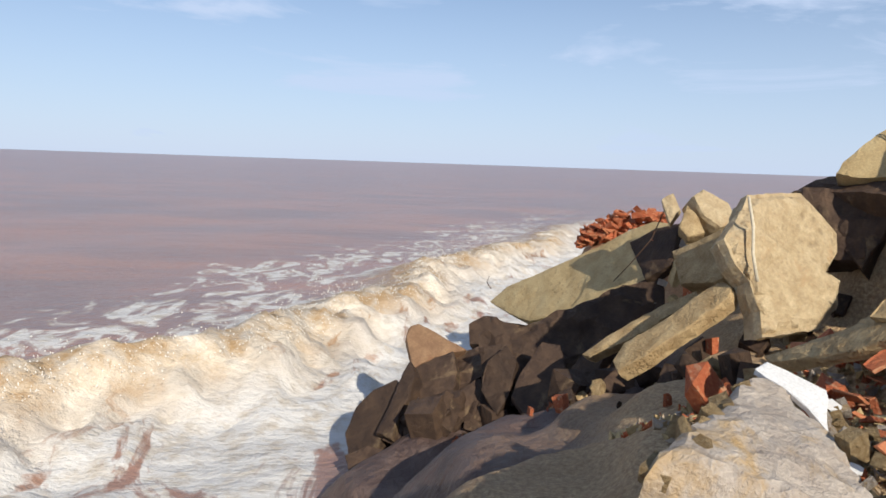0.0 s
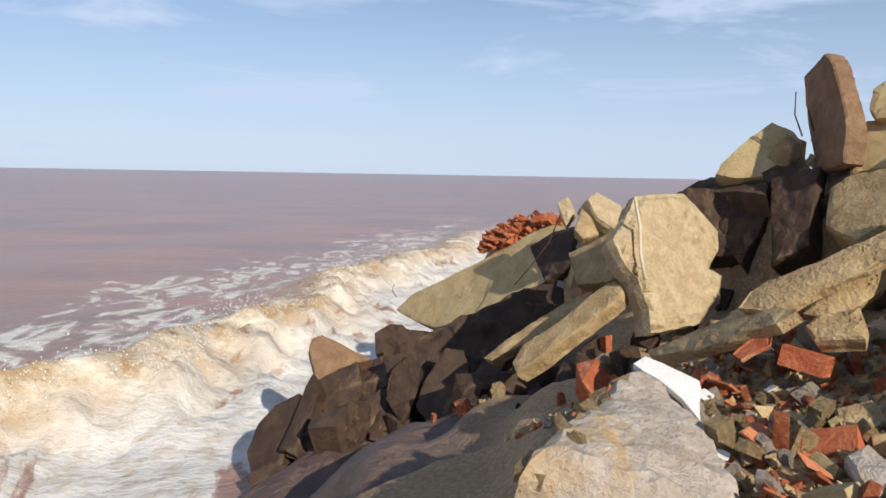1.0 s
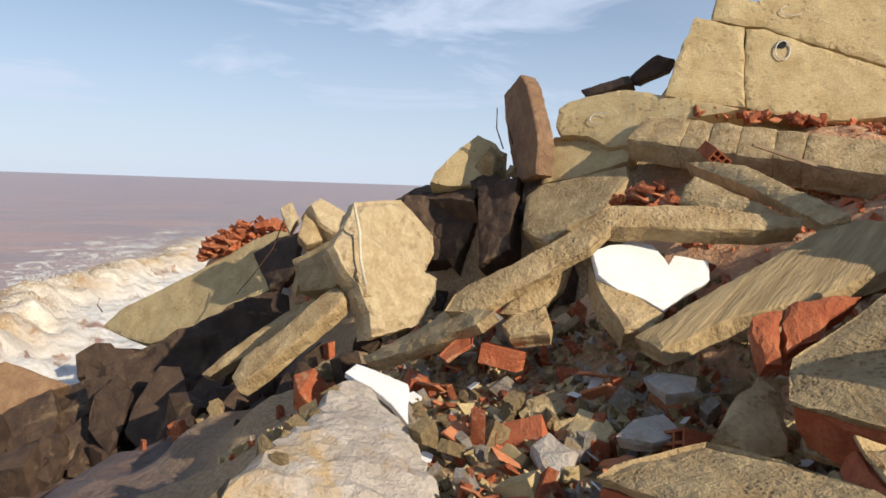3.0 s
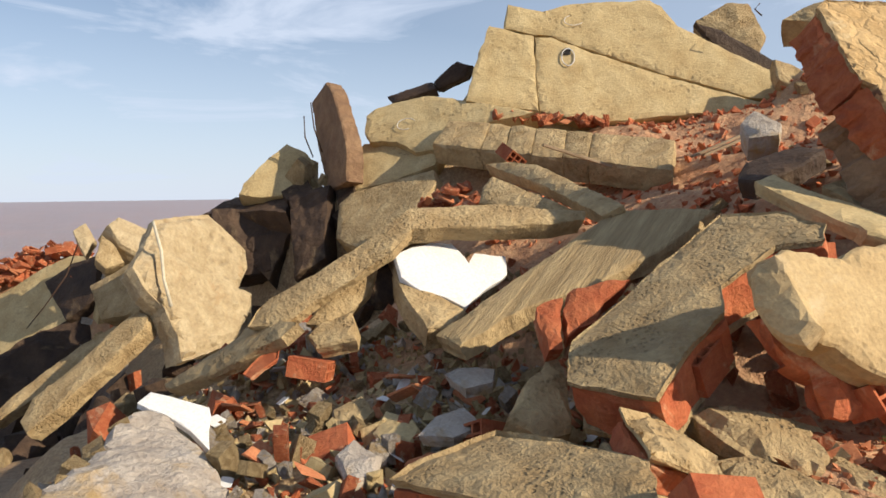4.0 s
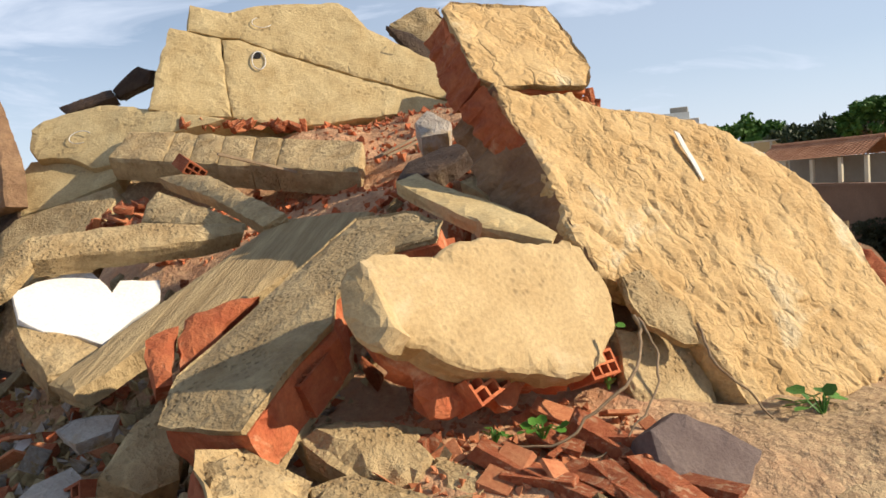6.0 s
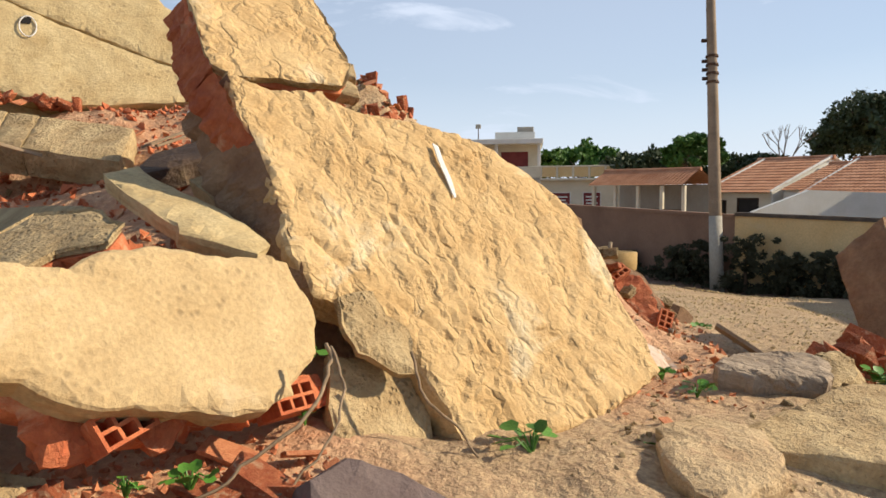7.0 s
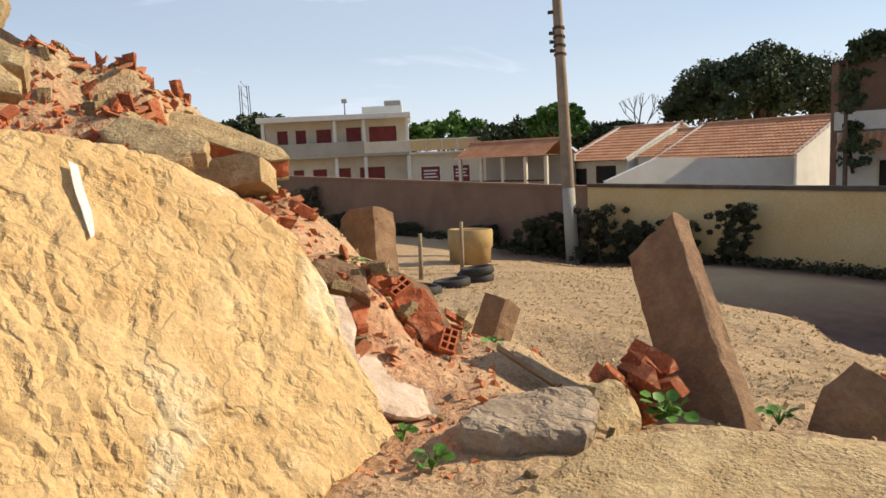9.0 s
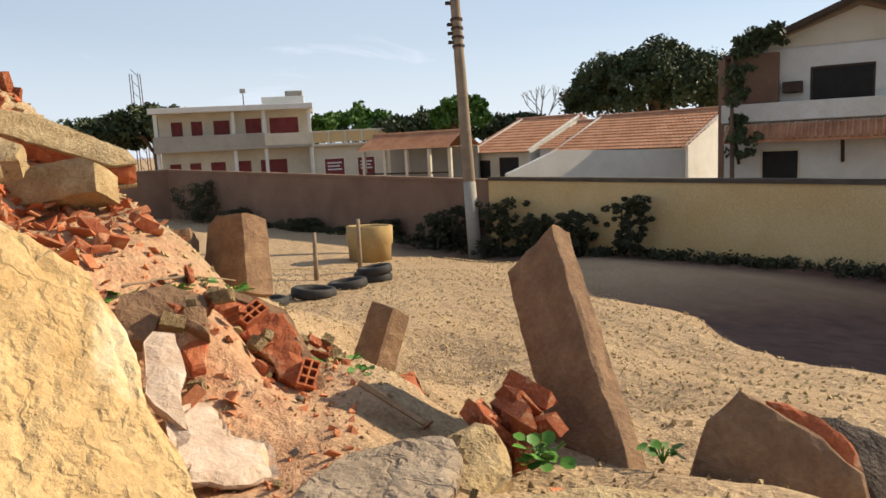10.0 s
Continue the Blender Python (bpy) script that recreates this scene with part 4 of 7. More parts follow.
SLABS["lump_a"] = slab("mortar_lump", pose(2.67, 0.6, -0.74, 18, 0, -40), [(-0.16, 0.14), (-0.08, 0.16), (0.05, 0.11), (0.16, 0.03), (0.16, -0.08), (0.08, -0.17), (-0.0, -0.16), (-0.07, -0.08), (-0.13, 0.05)], 0.16, "concrete", "rounded sandy mortar lump on red rubble", "mortar lump", relief=0.03, worn=0.035, step=0.04)
SLABS["lump_b"] = slab("mortar_lump", pose(2.68, 0.37, -0.81, 5, 0, -28), [(-0.05, 0.06), (0.07, 0.13), (0.08, -0.06), (-0.01, -0.09), (-0.08, -0.04)], 0.12, "concrete", "small rounded sandy mortar lump", "mortar lump", relief=0.03, worn=0.03, step=0.035)
SLABS["lump_c"] = slab("mortar_lump", pose(2.3, 0.75, -0.7, 29, 0, 23), [(0.02, 0.14), (0.11, 0.05), (0.09, -0.11), (-0.05, -0.13), (-0.17, 0.05)], 0.14, "wall", "ochre mortar lump with orange brick below", "mortar lump", relief=0.02, worn=0.03, step=0.04)
SLABS["lump_d"] = slab("mortar_lump", pose(2.42, 0.51, -0.79, 15, 0, -50), [(-0.14, 0.1), (0.0, 0.11), (0.15, -0.03), (0.12, -0.14), (-0.13, -0.03)], 0.12, "concrete", "sandy mortar lump among red tiles", "mortar lump", relief=0.03, worn=0.03, step=0.04)
SLABS["stone_a"] = slab("concrete_chunk", pose(3.02, 0.03, -0.92, 18, 0, -3), [(-0.03, 0.07), (0.06, 0.06), (0.12, -0.0), (0.05, -0.1), (-0.12, -0.07), (-0.08, 0.03)], 0.12, "grey", "pale grey stone beside plum chunk", "concrete chunk", relief=0.02)
SLABS["stone_b"] = slab("concrete_chunk", pose(2.86, -0.14, -0.95, 17, 0, -3), [(0.01, 0.06), (0.16, 0.07), (0.09, -0.08), (-0.11, -0.07), (-0.14, 0.02)], 0.12, "grey", "flat pale stone beside plum chunk", "concrete chunk", relief=0.02)
SLABS["top_a"] = slab("wall_fragment", pose(8.14, 0.33, 0.37, 27, 0, -65), [(-0.54, 0.68), (-0.12, 0.43), (0.41, -0.23), (0.43, -0.44), (0.27, -0.46), (0.11, -0.31), (-0.56, 0.33)], 0.2, "wall", "long ochre slab on top of red rubble", "wall fragment")
SLABS["crest_slab"] = slab("concrete_slab", pose(7.79, 1.73, 0.99, 56, 0, -44), [(-0.24, 0.3), (-0.09, 0.25), (0.3, -0.13), (0.24, -0.24), (0.06, -0.23), (-0.27, 0.05)], 0.14, "concrete", "pale slab leaning on red rubble at the crest", "concrete slab", relief=0.015)
SLABS["top_c"] = slab("concrete_slab", pose(7.09, 0.54, 0.36, 27, 0, -86), [(-0.37, 0.14), (-0.28, 0.35), (-0.08, 0.28), (0.42, -0.12), (0.41, -0.26), (0.16, -0.4), (-0.27, 0.0)], 0.14, "concrete", "flat ochre slab lying under red rubble", "concrete slab", relief=0.018)
SLABS["top_b"] = slab("concrete_slab", pose(7.49, 0.34, 0.08, 67, 0, -103), [(-0.52, 0.07), (-0.17, 0.1), (0.36, 0.16), (0.45, 0.12), (0.49, -0.07), (-0.13, -0.18), (-0.48, -0.2)], 0.3, "concrete", "thick ochre slab stacked on red rubble", "concrete slab", relief=0.02)
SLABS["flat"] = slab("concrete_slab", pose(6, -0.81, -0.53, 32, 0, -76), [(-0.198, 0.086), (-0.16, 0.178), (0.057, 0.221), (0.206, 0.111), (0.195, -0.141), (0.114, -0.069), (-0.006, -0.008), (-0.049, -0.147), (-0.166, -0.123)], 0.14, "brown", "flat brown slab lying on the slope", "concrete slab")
SLABS["redcube"] = slab("brick_chunk", pose(5.92, -0.96, -0.68, 27, 0, -71), [(-0.046, 0.119), (0.081, 0.108), (0.039, -0.105), (-0.018, -0.109), (-0.05, 0.038)], 0.14, "brick", "dark red brick chunk under a slab", "brick chunk", relief=0.02)
SLABS["pinkplate"] = slab("plaster_chunk", pose(5.61, -0.92, -0.67, 31, 0, -44), [(0.006, 0.172), (0.076, 0.213), (0.15, 0.175), (0.045, -0.059), (-0.019, -0.141), (-0.106, -0.339), (-0.133, -0.086)], 0.06, "whitened", "pinkish plaster chunk standing on the slope", "plaster chunk")
SLABS["whiteplate"] = slab("plaster_chunk", pose(5.31, -1.17, -0.92, 25, 0, -11), [(0.111, 0.243), (0.241, 0.226), (0.322, 0.13), (0.116, -0.001), (0.178, -0.128), (0.009, -0.232), (-0.137, -0.166), (-0.269, 0.022), (-0.122, 0.145)], 0.05, "whitened", "whitewashed plaster piece lying on sand", "plaster chunk", relief=0.018, fray=0.03, step=0.04, worn=0.025)
SLABS["redlump_b"] = slab("brick_chunk", pose(6.68, -1.98, -1.2, 15, 0, -40), [(-0.03, 0.11), (0.19, 0.08), (0.02, -0.12), (-0.19, -0.07)], 0.12, "brick", "small dark brick lump in the sand", "brick chunk", relief=0.03)
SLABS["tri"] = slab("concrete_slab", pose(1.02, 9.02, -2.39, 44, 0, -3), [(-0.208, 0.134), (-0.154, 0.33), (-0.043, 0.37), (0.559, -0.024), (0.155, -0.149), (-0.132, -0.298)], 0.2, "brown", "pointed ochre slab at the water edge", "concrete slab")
SLABS["h1"] = slab("concrete_slab", pose(0.47, 8.44, -3.06, 49, 0, -41), [(-0.383, -0.356), (-0.399, -0.013), (-0.273, 0.254), (-0.02, 0.454), (0.203, 0.361), (0.149, -0.035), (0.169, -0.47), (-0.078, -0.723)], 0.25, "dark", "damp shade-dark slab leaning at the water edge", "concrete slab")
SLABS["h2"] = slab("concrete_slab", pose(0.71, 8.32, -2.83, 47, 0, -49), [(-0.089, -0.503), (-0.123, -0.124), (-0.209, 0.3), (-0.199, 0.471), (0.005, 0.314), (0.089, -0.219), (0.151, -0.503)], 0.2, "dark", "narrow damp shade-dark slab leaning at the water edge", "concrete slab")
SLABS["h3"] = slab("concrete_slab", pose(0.99, 8.19, -2.89, 24, 0, -71), [(-0.153, -0.362), (-0.302, -0.007), (-0.081, 0.335), (0.121, 0.456), (0.217, 0.351), (0.084, 0.002), (0.001, -0.314)], 0.2, "dark", "flat damp shade-dark slab lying at the water edge", "concrete slab")
SLABS["h4"] = slab("concrete_chunk", pose(0.85, 7.99, -3.18, 40, 0, -26), [(-0.225, 0.183), (0.06, 0.387), (0.377, 0.596), (0.37, 0.296), (0.253, 0.087), (-0.128, -0.052)], 0.3, "dark", "damp shade-dark block at the water edge", "concrete chunk", relief=0.04)
SLABS["h5"] = slab("concrete_chunk", pose(0.25, 7.99, -3.43, 34, 0, -28), [(-0.25, 0.0), (-0.02, 0.16), (0.3, 0.13), (0.11, -0.12), (-0.13, -0.17)], 0.3, "dark", "small damp shade-dark rock in the wash", "rock", relief=0.04)
SLABS["h6"] = slab("concrete_slab", pose(2.24, 7.82, -2.43, 39, 0, -31), [(-0.236, -0.305), (-0.222, 0.018), (-0.07, 0.511), (0.141, 0.502), (0.28, 0.19), (0.305, -0.354), (-0.008, -0.527)], 0.2, "dark", "shade-dark pointed slab under a large slab", "concrete slab")
SLABS["h7"] = slab("concrete_slab", pose(1.67, 8.17, -2.64, 42, 0, -39), [(-1.066, -0.004), (-0.808, 0.255), (-0.616, 0.384), (-0.43, 0.091), (-0.301, -0.374), (-0.498, -0.541), (-0.787, -0.326)], 0.2, "dark", "shade-dark slab under a large slab", "concrete slab")
SLABS["lowbeam"] = slab("concrete_beam", pose(2.12, 6.76, -2.46, 43, 0, -76), [(-0.178, -0.338), (-0.079, 0.105), (0.107, 0.344), (0.156, 0.287), (0.153, 0.053), (0.031, -0.275)], 0.15, "concrete", "short concrete beam lying on wet ground", "concrete beam")
SLABS["stub"] = slab("concrete_chunk", pose(2.1, 10.39, -2.5, 55, 0, -28), [(-0.266, 0.077), (-0.048, 0.251), (0.15, 0.246), (0.207, -0.071), (0.041, -0.218), (-0.177, -0.235)], 0.3, "dark", "round concrete stub under a slab end", "concrete chunk")
# shadowed end of the ochre slab, painted as a separate dark piece
SLABS["beamdark_l"] = slab("concrete_slab", pose(4.05, 8.89, -1.01, 60, 0, -73), [(-0.53, 0.0), (-0.16, 0.27), (0.19, 0.39), (0.41, -0.2), (0.1, -0.46)], 0.3, "dark", "shade-dark end of a large ochre slab", "concrete slab")
SLABS["blk_a"] = slab("concrete_chunk", pose(3.98, 7.8, -0.6, 55, 0, -25), [(-0.13, -0.06), (-0.06, 0.25), (0.07, 0.09), (0.15, -0.11), (-0.04, -0.17)], 0.2, "concrete", "small ochre block on the heap", "concrete chunk")
SLABS["blk_b"] = slab("concrete_chunk", pose(4.32, 7.92, -0.42, 51, 0, 9), [(-0.21, 0.18), (-0.04, 0.28), (0.23, 0.09), (0.25, -0.18), (-0.03, -0.27), (-0.19, -0.1)], 0.3, "palerock", "pale pink-grey block on the heap", "concrete chunk")
SLABS["blk_c"] = slab("concrete_chunk", pose(3.9, 8.19, -0.42, 67, 0, -27), [(-0.11, 0.08), (0.01, 0.17), (0.11, -0.04), (-0.0, -0.22)], 0.2, "palerock", "small pale block on the heap", "concrete chunk")
SLABS["pale"] = slab("concrete_chunk", pose(3.93, 5.83, -0.7, 61, 0, 18), [(-0.656, 0.162), (-0.318, 0.421), (-0.201, 0.563), (0.474, 0.603), (0.568, 0.469), (0.762, 0.193), (0.654, 0.005), (0.368, -0.185), (0.515, -0.267), (0.36, -0.492), (0.06, -0.649), (-0.611, -0.682), (-0.528, -0.457), (-0.529, -0.211), (-0.62, -0.061)], 0.26, "palerock", "large pale rough concrete chunk", "concrete chunk", relief=0.06, worn=0.04, step=0.06)
SLABS["crown"] = slab("wall_fragment", pose(4.4, 0.53, 0.65, 50, 0, -41), [(-0.3, 0.28), (-0.23, 0.35), (0.05, 0.34), (0.35, 0.35), (0.37, 0.09), (0.36, -0.15), (0.27, -0.28), (0.08, -0.28), (-0.08, -0.27), (-0.24, -0.28), (-0.33, -0.23), (-0.31, 0.08)], 0.16, "ochre", "ochre wall piece broken off the huge fragment", "wall fragment", step=0.035, relief=0.012, grooves=1.0, skin=0.05)
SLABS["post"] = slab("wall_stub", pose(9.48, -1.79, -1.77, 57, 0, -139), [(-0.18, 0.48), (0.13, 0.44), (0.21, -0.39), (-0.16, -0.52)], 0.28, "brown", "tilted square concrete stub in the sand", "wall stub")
SLABS["pl"] = slab("concrete_slab", pose(5.43, 0.62, 0.65, 43, 0, -53), [(-0.13, 0.24), (-0.05, 0.23), (0.16, -0.11), (0.14, -0.21), (0.01, -0.17), (-0.13, 0.02)], 0.09, "concrete", "narrow ochre slab lying on red rubble", "concrete slab")
SLABS["pl_b"] = slab("concrete_chunk", pose(5.75, 1.14, 1.09, 50, 0, -77), [(-0.28, 0.07), (-0.16, 0.18), (-0.02, 0.22), (0.12, 0.06), (0.23, -0.24), (0.2, -0.3), (0.04, -0.04), (-0.14, 0.04)], 0.22, "concrete", "weathered brown rock on the crest", "rock", relief=0.04)
SLABS["pl_c"] = slab("concrete_chunk", pose(5.65, 0.61, 0.72, 29, 0, -67), [(-0.12, 0.06), (-0.04, 0.18), (0.09, 0.03), (0.08, -0.16), (-0.02, -0.11)], 0.15, "concrete", "ochre chunk lying on red rubble", "concrete chunk")
SLABS["ledge_0"] = slab("concrete_beam", pose(5.87, 3.13, 0.43, 29, 0, -70), [(-1.315, 0.619), (-1.094, 0.578), (-0.866, 0.483), (-0.826, -0.044), (-1.328, 0.114)], 0.22, "concrete", "scored concrete beam length lying on red rubble", "concrete beam", relief=0.018, fray=0.006)
SLABS["ledge_1"] = slab("concrete_beam", pose(5.87, 3.13, 0.43, 29, 0, -70), [(-0.854, 0.481), (-0.755, 0.475), (-0.645, 0.416), (-0.583, -0.119), (-0.815, -0.045)], 0.22, "concrete", "scored concrete beam length lying on red rubble", "concrete beam", relief=0.018, fray=0.006)
SLABS["ledge_2"] = slab("concrete_beam", pose(5.87, 3.13, 0.43, 29, 0, -70), [(-0.634, 0.415), (-0.515, 0.403), (-0.387, 0.339), (-0.33, -0.197), (-0.573, -0.12)], 0.22, "concrete", "scored concrete beam length lying on red rubble", "concrete beam", relief=0.018, fray=0.006)
SLABS["ledge_3"] = slab("concrete_beam", pose(5.87, 3.13, 0.43, 29, 0, -70), [(-0.376, 0.338), (-0.24, 0.32), (-0.098, 0.252), (-0.049, -0.284), (-0.32, -0.198)], 0.22, "concrete", "scored concrete beam length lying on red rubble", "concrete beam", relief=0.018, fray=0.006)
SLABS["ledge_4"] = slab("concrete_beam", pose(5.87, 3.13, 0.43, 29, 0, -70), [(-0.088, 0.251), (0.027, 0.239), (0.146, 0.179), (0.17, -0.352), (-0.039, -0.285)], 0.22, "concrete", "scored concrete beam length lying on red rubble", "concrete beam", relief=0.018, fray=0.006)
SLABS["ledge_5"] = slab("concrete_beam", pose(5.87, 3.13, 0.43, 29, 0, -70), [(0.156, 0.178), (0.504, 0.095), (0.835, -0.027), (0.836, -0.558), (0.179, -0.352)], 0.22, "concrete", "scored concrete beam length lying on red rubble", "concrete beam", relief=0.018, fray=0.006)
SLABS["orange_a"] = slab("brick_chunk", pose(2.7, 1.38, -0.49, 40, 0, -39), [(-0.04, 0.08), (0.07, 0.12), (0.02, -0.0), (-0.0, -0.1), (-0.04, -0.1)], 0.1, "brick", "torn orange brick chunk with mortar", "brick chunk", relief=0.02, worn=0.01, step=0.03)
SLABS["orange_b"] = slab("brick_chunk", pose(2.87, 1.33, -0.43, 40, 0, -39), [(-0.05, 0.05), (0.07, 0.09), (0.21, 0.11), (-0.02, -0.09), (-0.11, -0.15), (-0.1, -0.02)], 0.1, "brick", "torn orange brick chunk beside a plank", "brick chunk", relief=0.03, worn=0.01, step=0.03, fray=0.02)
# the spire's shaded face is put into its brown colour
SLABS["spire"] = slab("concrete_slab", pose(5.37, 5.68, 0.74, 84, 0, -113), [(-0.831, 0.322), (-0.317, 0.476), (-0.086, 0.33), (0.251, 0.002), (0.525, -0.282), (0.599, -0.602), (0.055, -0.705), (-0.432, -0.206)], 0.18, "brown", "pointed concrete slab standing upright", "concrete slab")
SLABS["chunk_under"] = slab("brick_chunk", pose(3.15, 0.3, -0.63, 60, 0, -26), [(-0.47, 0.27), (-0.27, 0.15), (0.02, 0.03), (0.31, -0.03), (0.57, -0.09), (0.47, -0.16), (0.22, -0.11), (-0.08, -0.08), (-0.35, -0.03), (-0.43, 0.07)], 0.1, "brick", "torn red brick layer under an ochre wall fragment", "brick chunk", relief=0.05, worn=0.02, step=0.03, fray=0.04, side_rough=0.08)
# the hollow's deep shade is put into the dark colour of these rocks
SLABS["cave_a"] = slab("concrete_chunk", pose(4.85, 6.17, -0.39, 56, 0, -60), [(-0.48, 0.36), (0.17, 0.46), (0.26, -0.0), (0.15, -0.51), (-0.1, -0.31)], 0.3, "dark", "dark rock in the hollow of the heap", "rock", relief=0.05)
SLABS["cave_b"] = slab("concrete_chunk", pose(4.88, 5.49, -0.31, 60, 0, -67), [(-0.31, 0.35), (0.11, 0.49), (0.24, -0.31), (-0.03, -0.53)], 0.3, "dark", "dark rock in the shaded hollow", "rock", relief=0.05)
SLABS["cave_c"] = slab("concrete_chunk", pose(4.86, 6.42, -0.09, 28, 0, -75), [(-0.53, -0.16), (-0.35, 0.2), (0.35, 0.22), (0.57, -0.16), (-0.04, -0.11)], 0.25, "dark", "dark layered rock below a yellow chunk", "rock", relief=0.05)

# backdrop added under the large slab, dark in place of the shade there
SLABS["hollow"] = slab("concrete_slab", pose(2.9, 8.7, -2.1, 52, 0, -25), [(-1.194, -0.262), (-1.069, 0.103), (-0.596, 0.028), (0.924, 0.897), (1.487, 0.864), (2.029, 0.751), (2.288, 0.305), (2.222, -0.003), (1.528, -0.309), (0.572, -0.798), (-0.068, -1.138), (-0.633, -1.108)], 0.3, "dark", "dark backdrop slab filling the shaded hollow under a large slab", "concrete slab", relief=0.09, step=0.09, fray=0.04)
SLABS["strip"] = slab("concrete_beam", pose(2.75, 6.9, -1.65, 46, 0, -60), [(-0.184, -0.354), (-0.006, -0.047), (0.397, 0.459), (0.619, 0.655), (0.681, 0.595), (0.486, 0.297), (0.175, -0.107), (-0.068, -0.357)], 0.12, "concrete", "thin shaded beam under a large slab", "concrete beam", relief=0.02)
SLABS["leaner"] = slab("concrete_slab", pose(1.9, 8, -2.5, 58, 0, -30), [(-0.275, -0.183), (-0.267, 0.17), (-0.079, 0.397), (0.077, 0.219), (0.077, -0.196), (-0.009, -0.445)], 0.18, "dark", "narrow shade-dark slab standing in the rubble", "concrete slab", relief=0.04)
SLABS["leaner_b"] = slab("concrete_slab", pose(2.3, 7.6, -2.4, 55, 0, -50), [(0.214, -0.235), (0.21, 0.212), (0.414, 0.611), (0.582, 0.542), (0.523, 0.15), (0.414, -0.28)], 0.18, "dark", "shade-dark slab leaning under a beam", "concrete slab", relief=0.04)
SLABS["leaner_c"] = slab("concrete_slab", pose(1.4, 8.3, -2.75, 50, 0, -20), [(-0.027, -0.381), (0.015, 0.019), (0.231, 0.227), (0.393, 0.059), (0.309, -0.343)], 0.2, "dark", "broken damp shade-dark slab stacked by the water", "concrete slab", relief=0.05)
SLABS["stack_a"] = slab("concrete_slab", pose(1.82, 8.17, -2.64, 42, 0, -62), [(-1.069, 0.177), (-0.709, 0.428), (-0.384, 0.164), (-0.118, -0.202), (0.02, -0.541), (-0.261, -0.626), (-0.589, -0.189)], 0.16, "dark", "narrow damp shade-dark slab stacked beside others by the water", "concrete slab", relief=0.05, step=0.05)
SLABS["stack_b"] = slab("concrete_slab", pose(2.02, 8.17, -2.64, 58, 0, -15), [(-0.427, 0.44), (-0.032, 0.525), (0.019, 0.226), (-0.064, -0.13), (-0.147, -0.421), (-0.417, -0.415), (-0.324, -0.01)], 0.16, "dark", "damp shade-dark slab stacked on edge by the water", "concrete slab", relief=0.05, step=0.05)
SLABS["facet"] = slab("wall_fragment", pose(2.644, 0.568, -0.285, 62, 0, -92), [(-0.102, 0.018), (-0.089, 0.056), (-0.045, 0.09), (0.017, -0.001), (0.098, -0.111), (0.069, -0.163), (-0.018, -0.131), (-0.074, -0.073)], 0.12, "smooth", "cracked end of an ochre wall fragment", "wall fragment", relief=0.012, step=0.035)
# filler added to close a gap, coloured dark like the shaded hollow
SLABS["cave_d"] = slab("concrete_chunk", pose(4.9, 5.9, -0.6, 60, 0, -50), [(-0.818, 0.553), (-0.251, 0.544), (-0.123, -0.173), (-0.573, -0.228), (-0.795, 0.155)], 0.3, "dark", "dark filler rock behind a pale chunk", "rock", relief=0.05)
SLABS["right_bricks"] = slab("brick_chunk", pose(5.25, -3.4, -1.12, 68, 0, -115), [(0.008, 0.174), (0.095, 0.16), (0.2, 0.11), (0.281, 0.059), (0.329, -0.005), (0.356, -0.068), (0.295, -0.074), (0.174, 0.005), (0.027, 0.086)], 0.1, "brick", "orange bricks showing in a broken edge", "brick chunk", relief=0.03, step=0.035)
SLABS["torn_wall"] = slab("brick_wall_remnant", pose(6.35, -1.2, -0.82, 42, 0, -70), [(-0.171, 0.427), (0.017, 0.329), (0.17, 0.181), (0.205, 0.05), (0.243, -0.198), (0.258, -0.4), (0.198, -0.419), (0.123, -0.293), (0.066, -0.134), (0.011, 0.008), (-0.121, 0.183), (-0.176, 0.309)], 0.14, "brick", "torn red hollow-brick wall remnant on the slope", "brick wall", relief=0.05, step=0.035, fray=0.03, side_rough=0.05)
SLABS["torn_wall_cap"] = slab("plaster_chunk", pose(6.42, -1.24, -0.78, 42, 0, -70), [(-0.228, 0.389), (-0.037, 0.298), (0.133, 0.146), (0.169, -0.018), (0.209, -0.267), (0.218, -0.444), (0.192, -0.461), (0.167, -0.275), (0.115, -0.044), (0.072, 0.095), (-0.056, 0.237), (-0.213, 0.338)], 0.06, "brown", "brown plaster strip along a torn brick edge", "plaster chunk", relief=0.015, step=0.04)
SLABS["crust_a"] = slab("sand_crust", pose(4.3, -1.6, -0.93, 3, 0, 0), [(-0.383, 0.493), (-0.173, 0.314), (-0.314, 0.103), (-0.724, 0.147), (-0.987, 0.389), (-0.746, 0.495)], 0.09, "sandy", "sandy crusted slab edge with a shaded lip", "sand crust", relief=0.02, step=0.05, fray=0.03)
SLABS["crust_b"] = slab("sand_crust", pose(3.5, -1, -0.985, 2, 0, 0), [(-0.275, 0.383), (-0.194, 0.189), (-0.241, -0.033), (-0.318, -0.252), (-0.482, -0.232), (-0.492, 0.094), (-0.417, 0.354)], 0.08, "sandy", "low sandy crust with a broken edge", "sand crust", relief=0.02, step=0.05, fray=0.03)
# backing added so that no bright sky shows through the crack
SLABS["backing"] = slab("wall_fragment", pose(7.443, 3.173, 0.858, 68, 0, -53), [(-1.916, 0.083), (-1.707, 0.448), (-1.399, 0.926), (-1.034, 0.985), (-0.63, 0.624), (0.222, 0.263), (0.878, -0.015), (0.161, -0.457), (-0.857, -0.52), (-2.06, -0.415)], 0.14, "plain", "added ochre backing slab closing the gap behind a crack", "wall fragment", step=0.09)


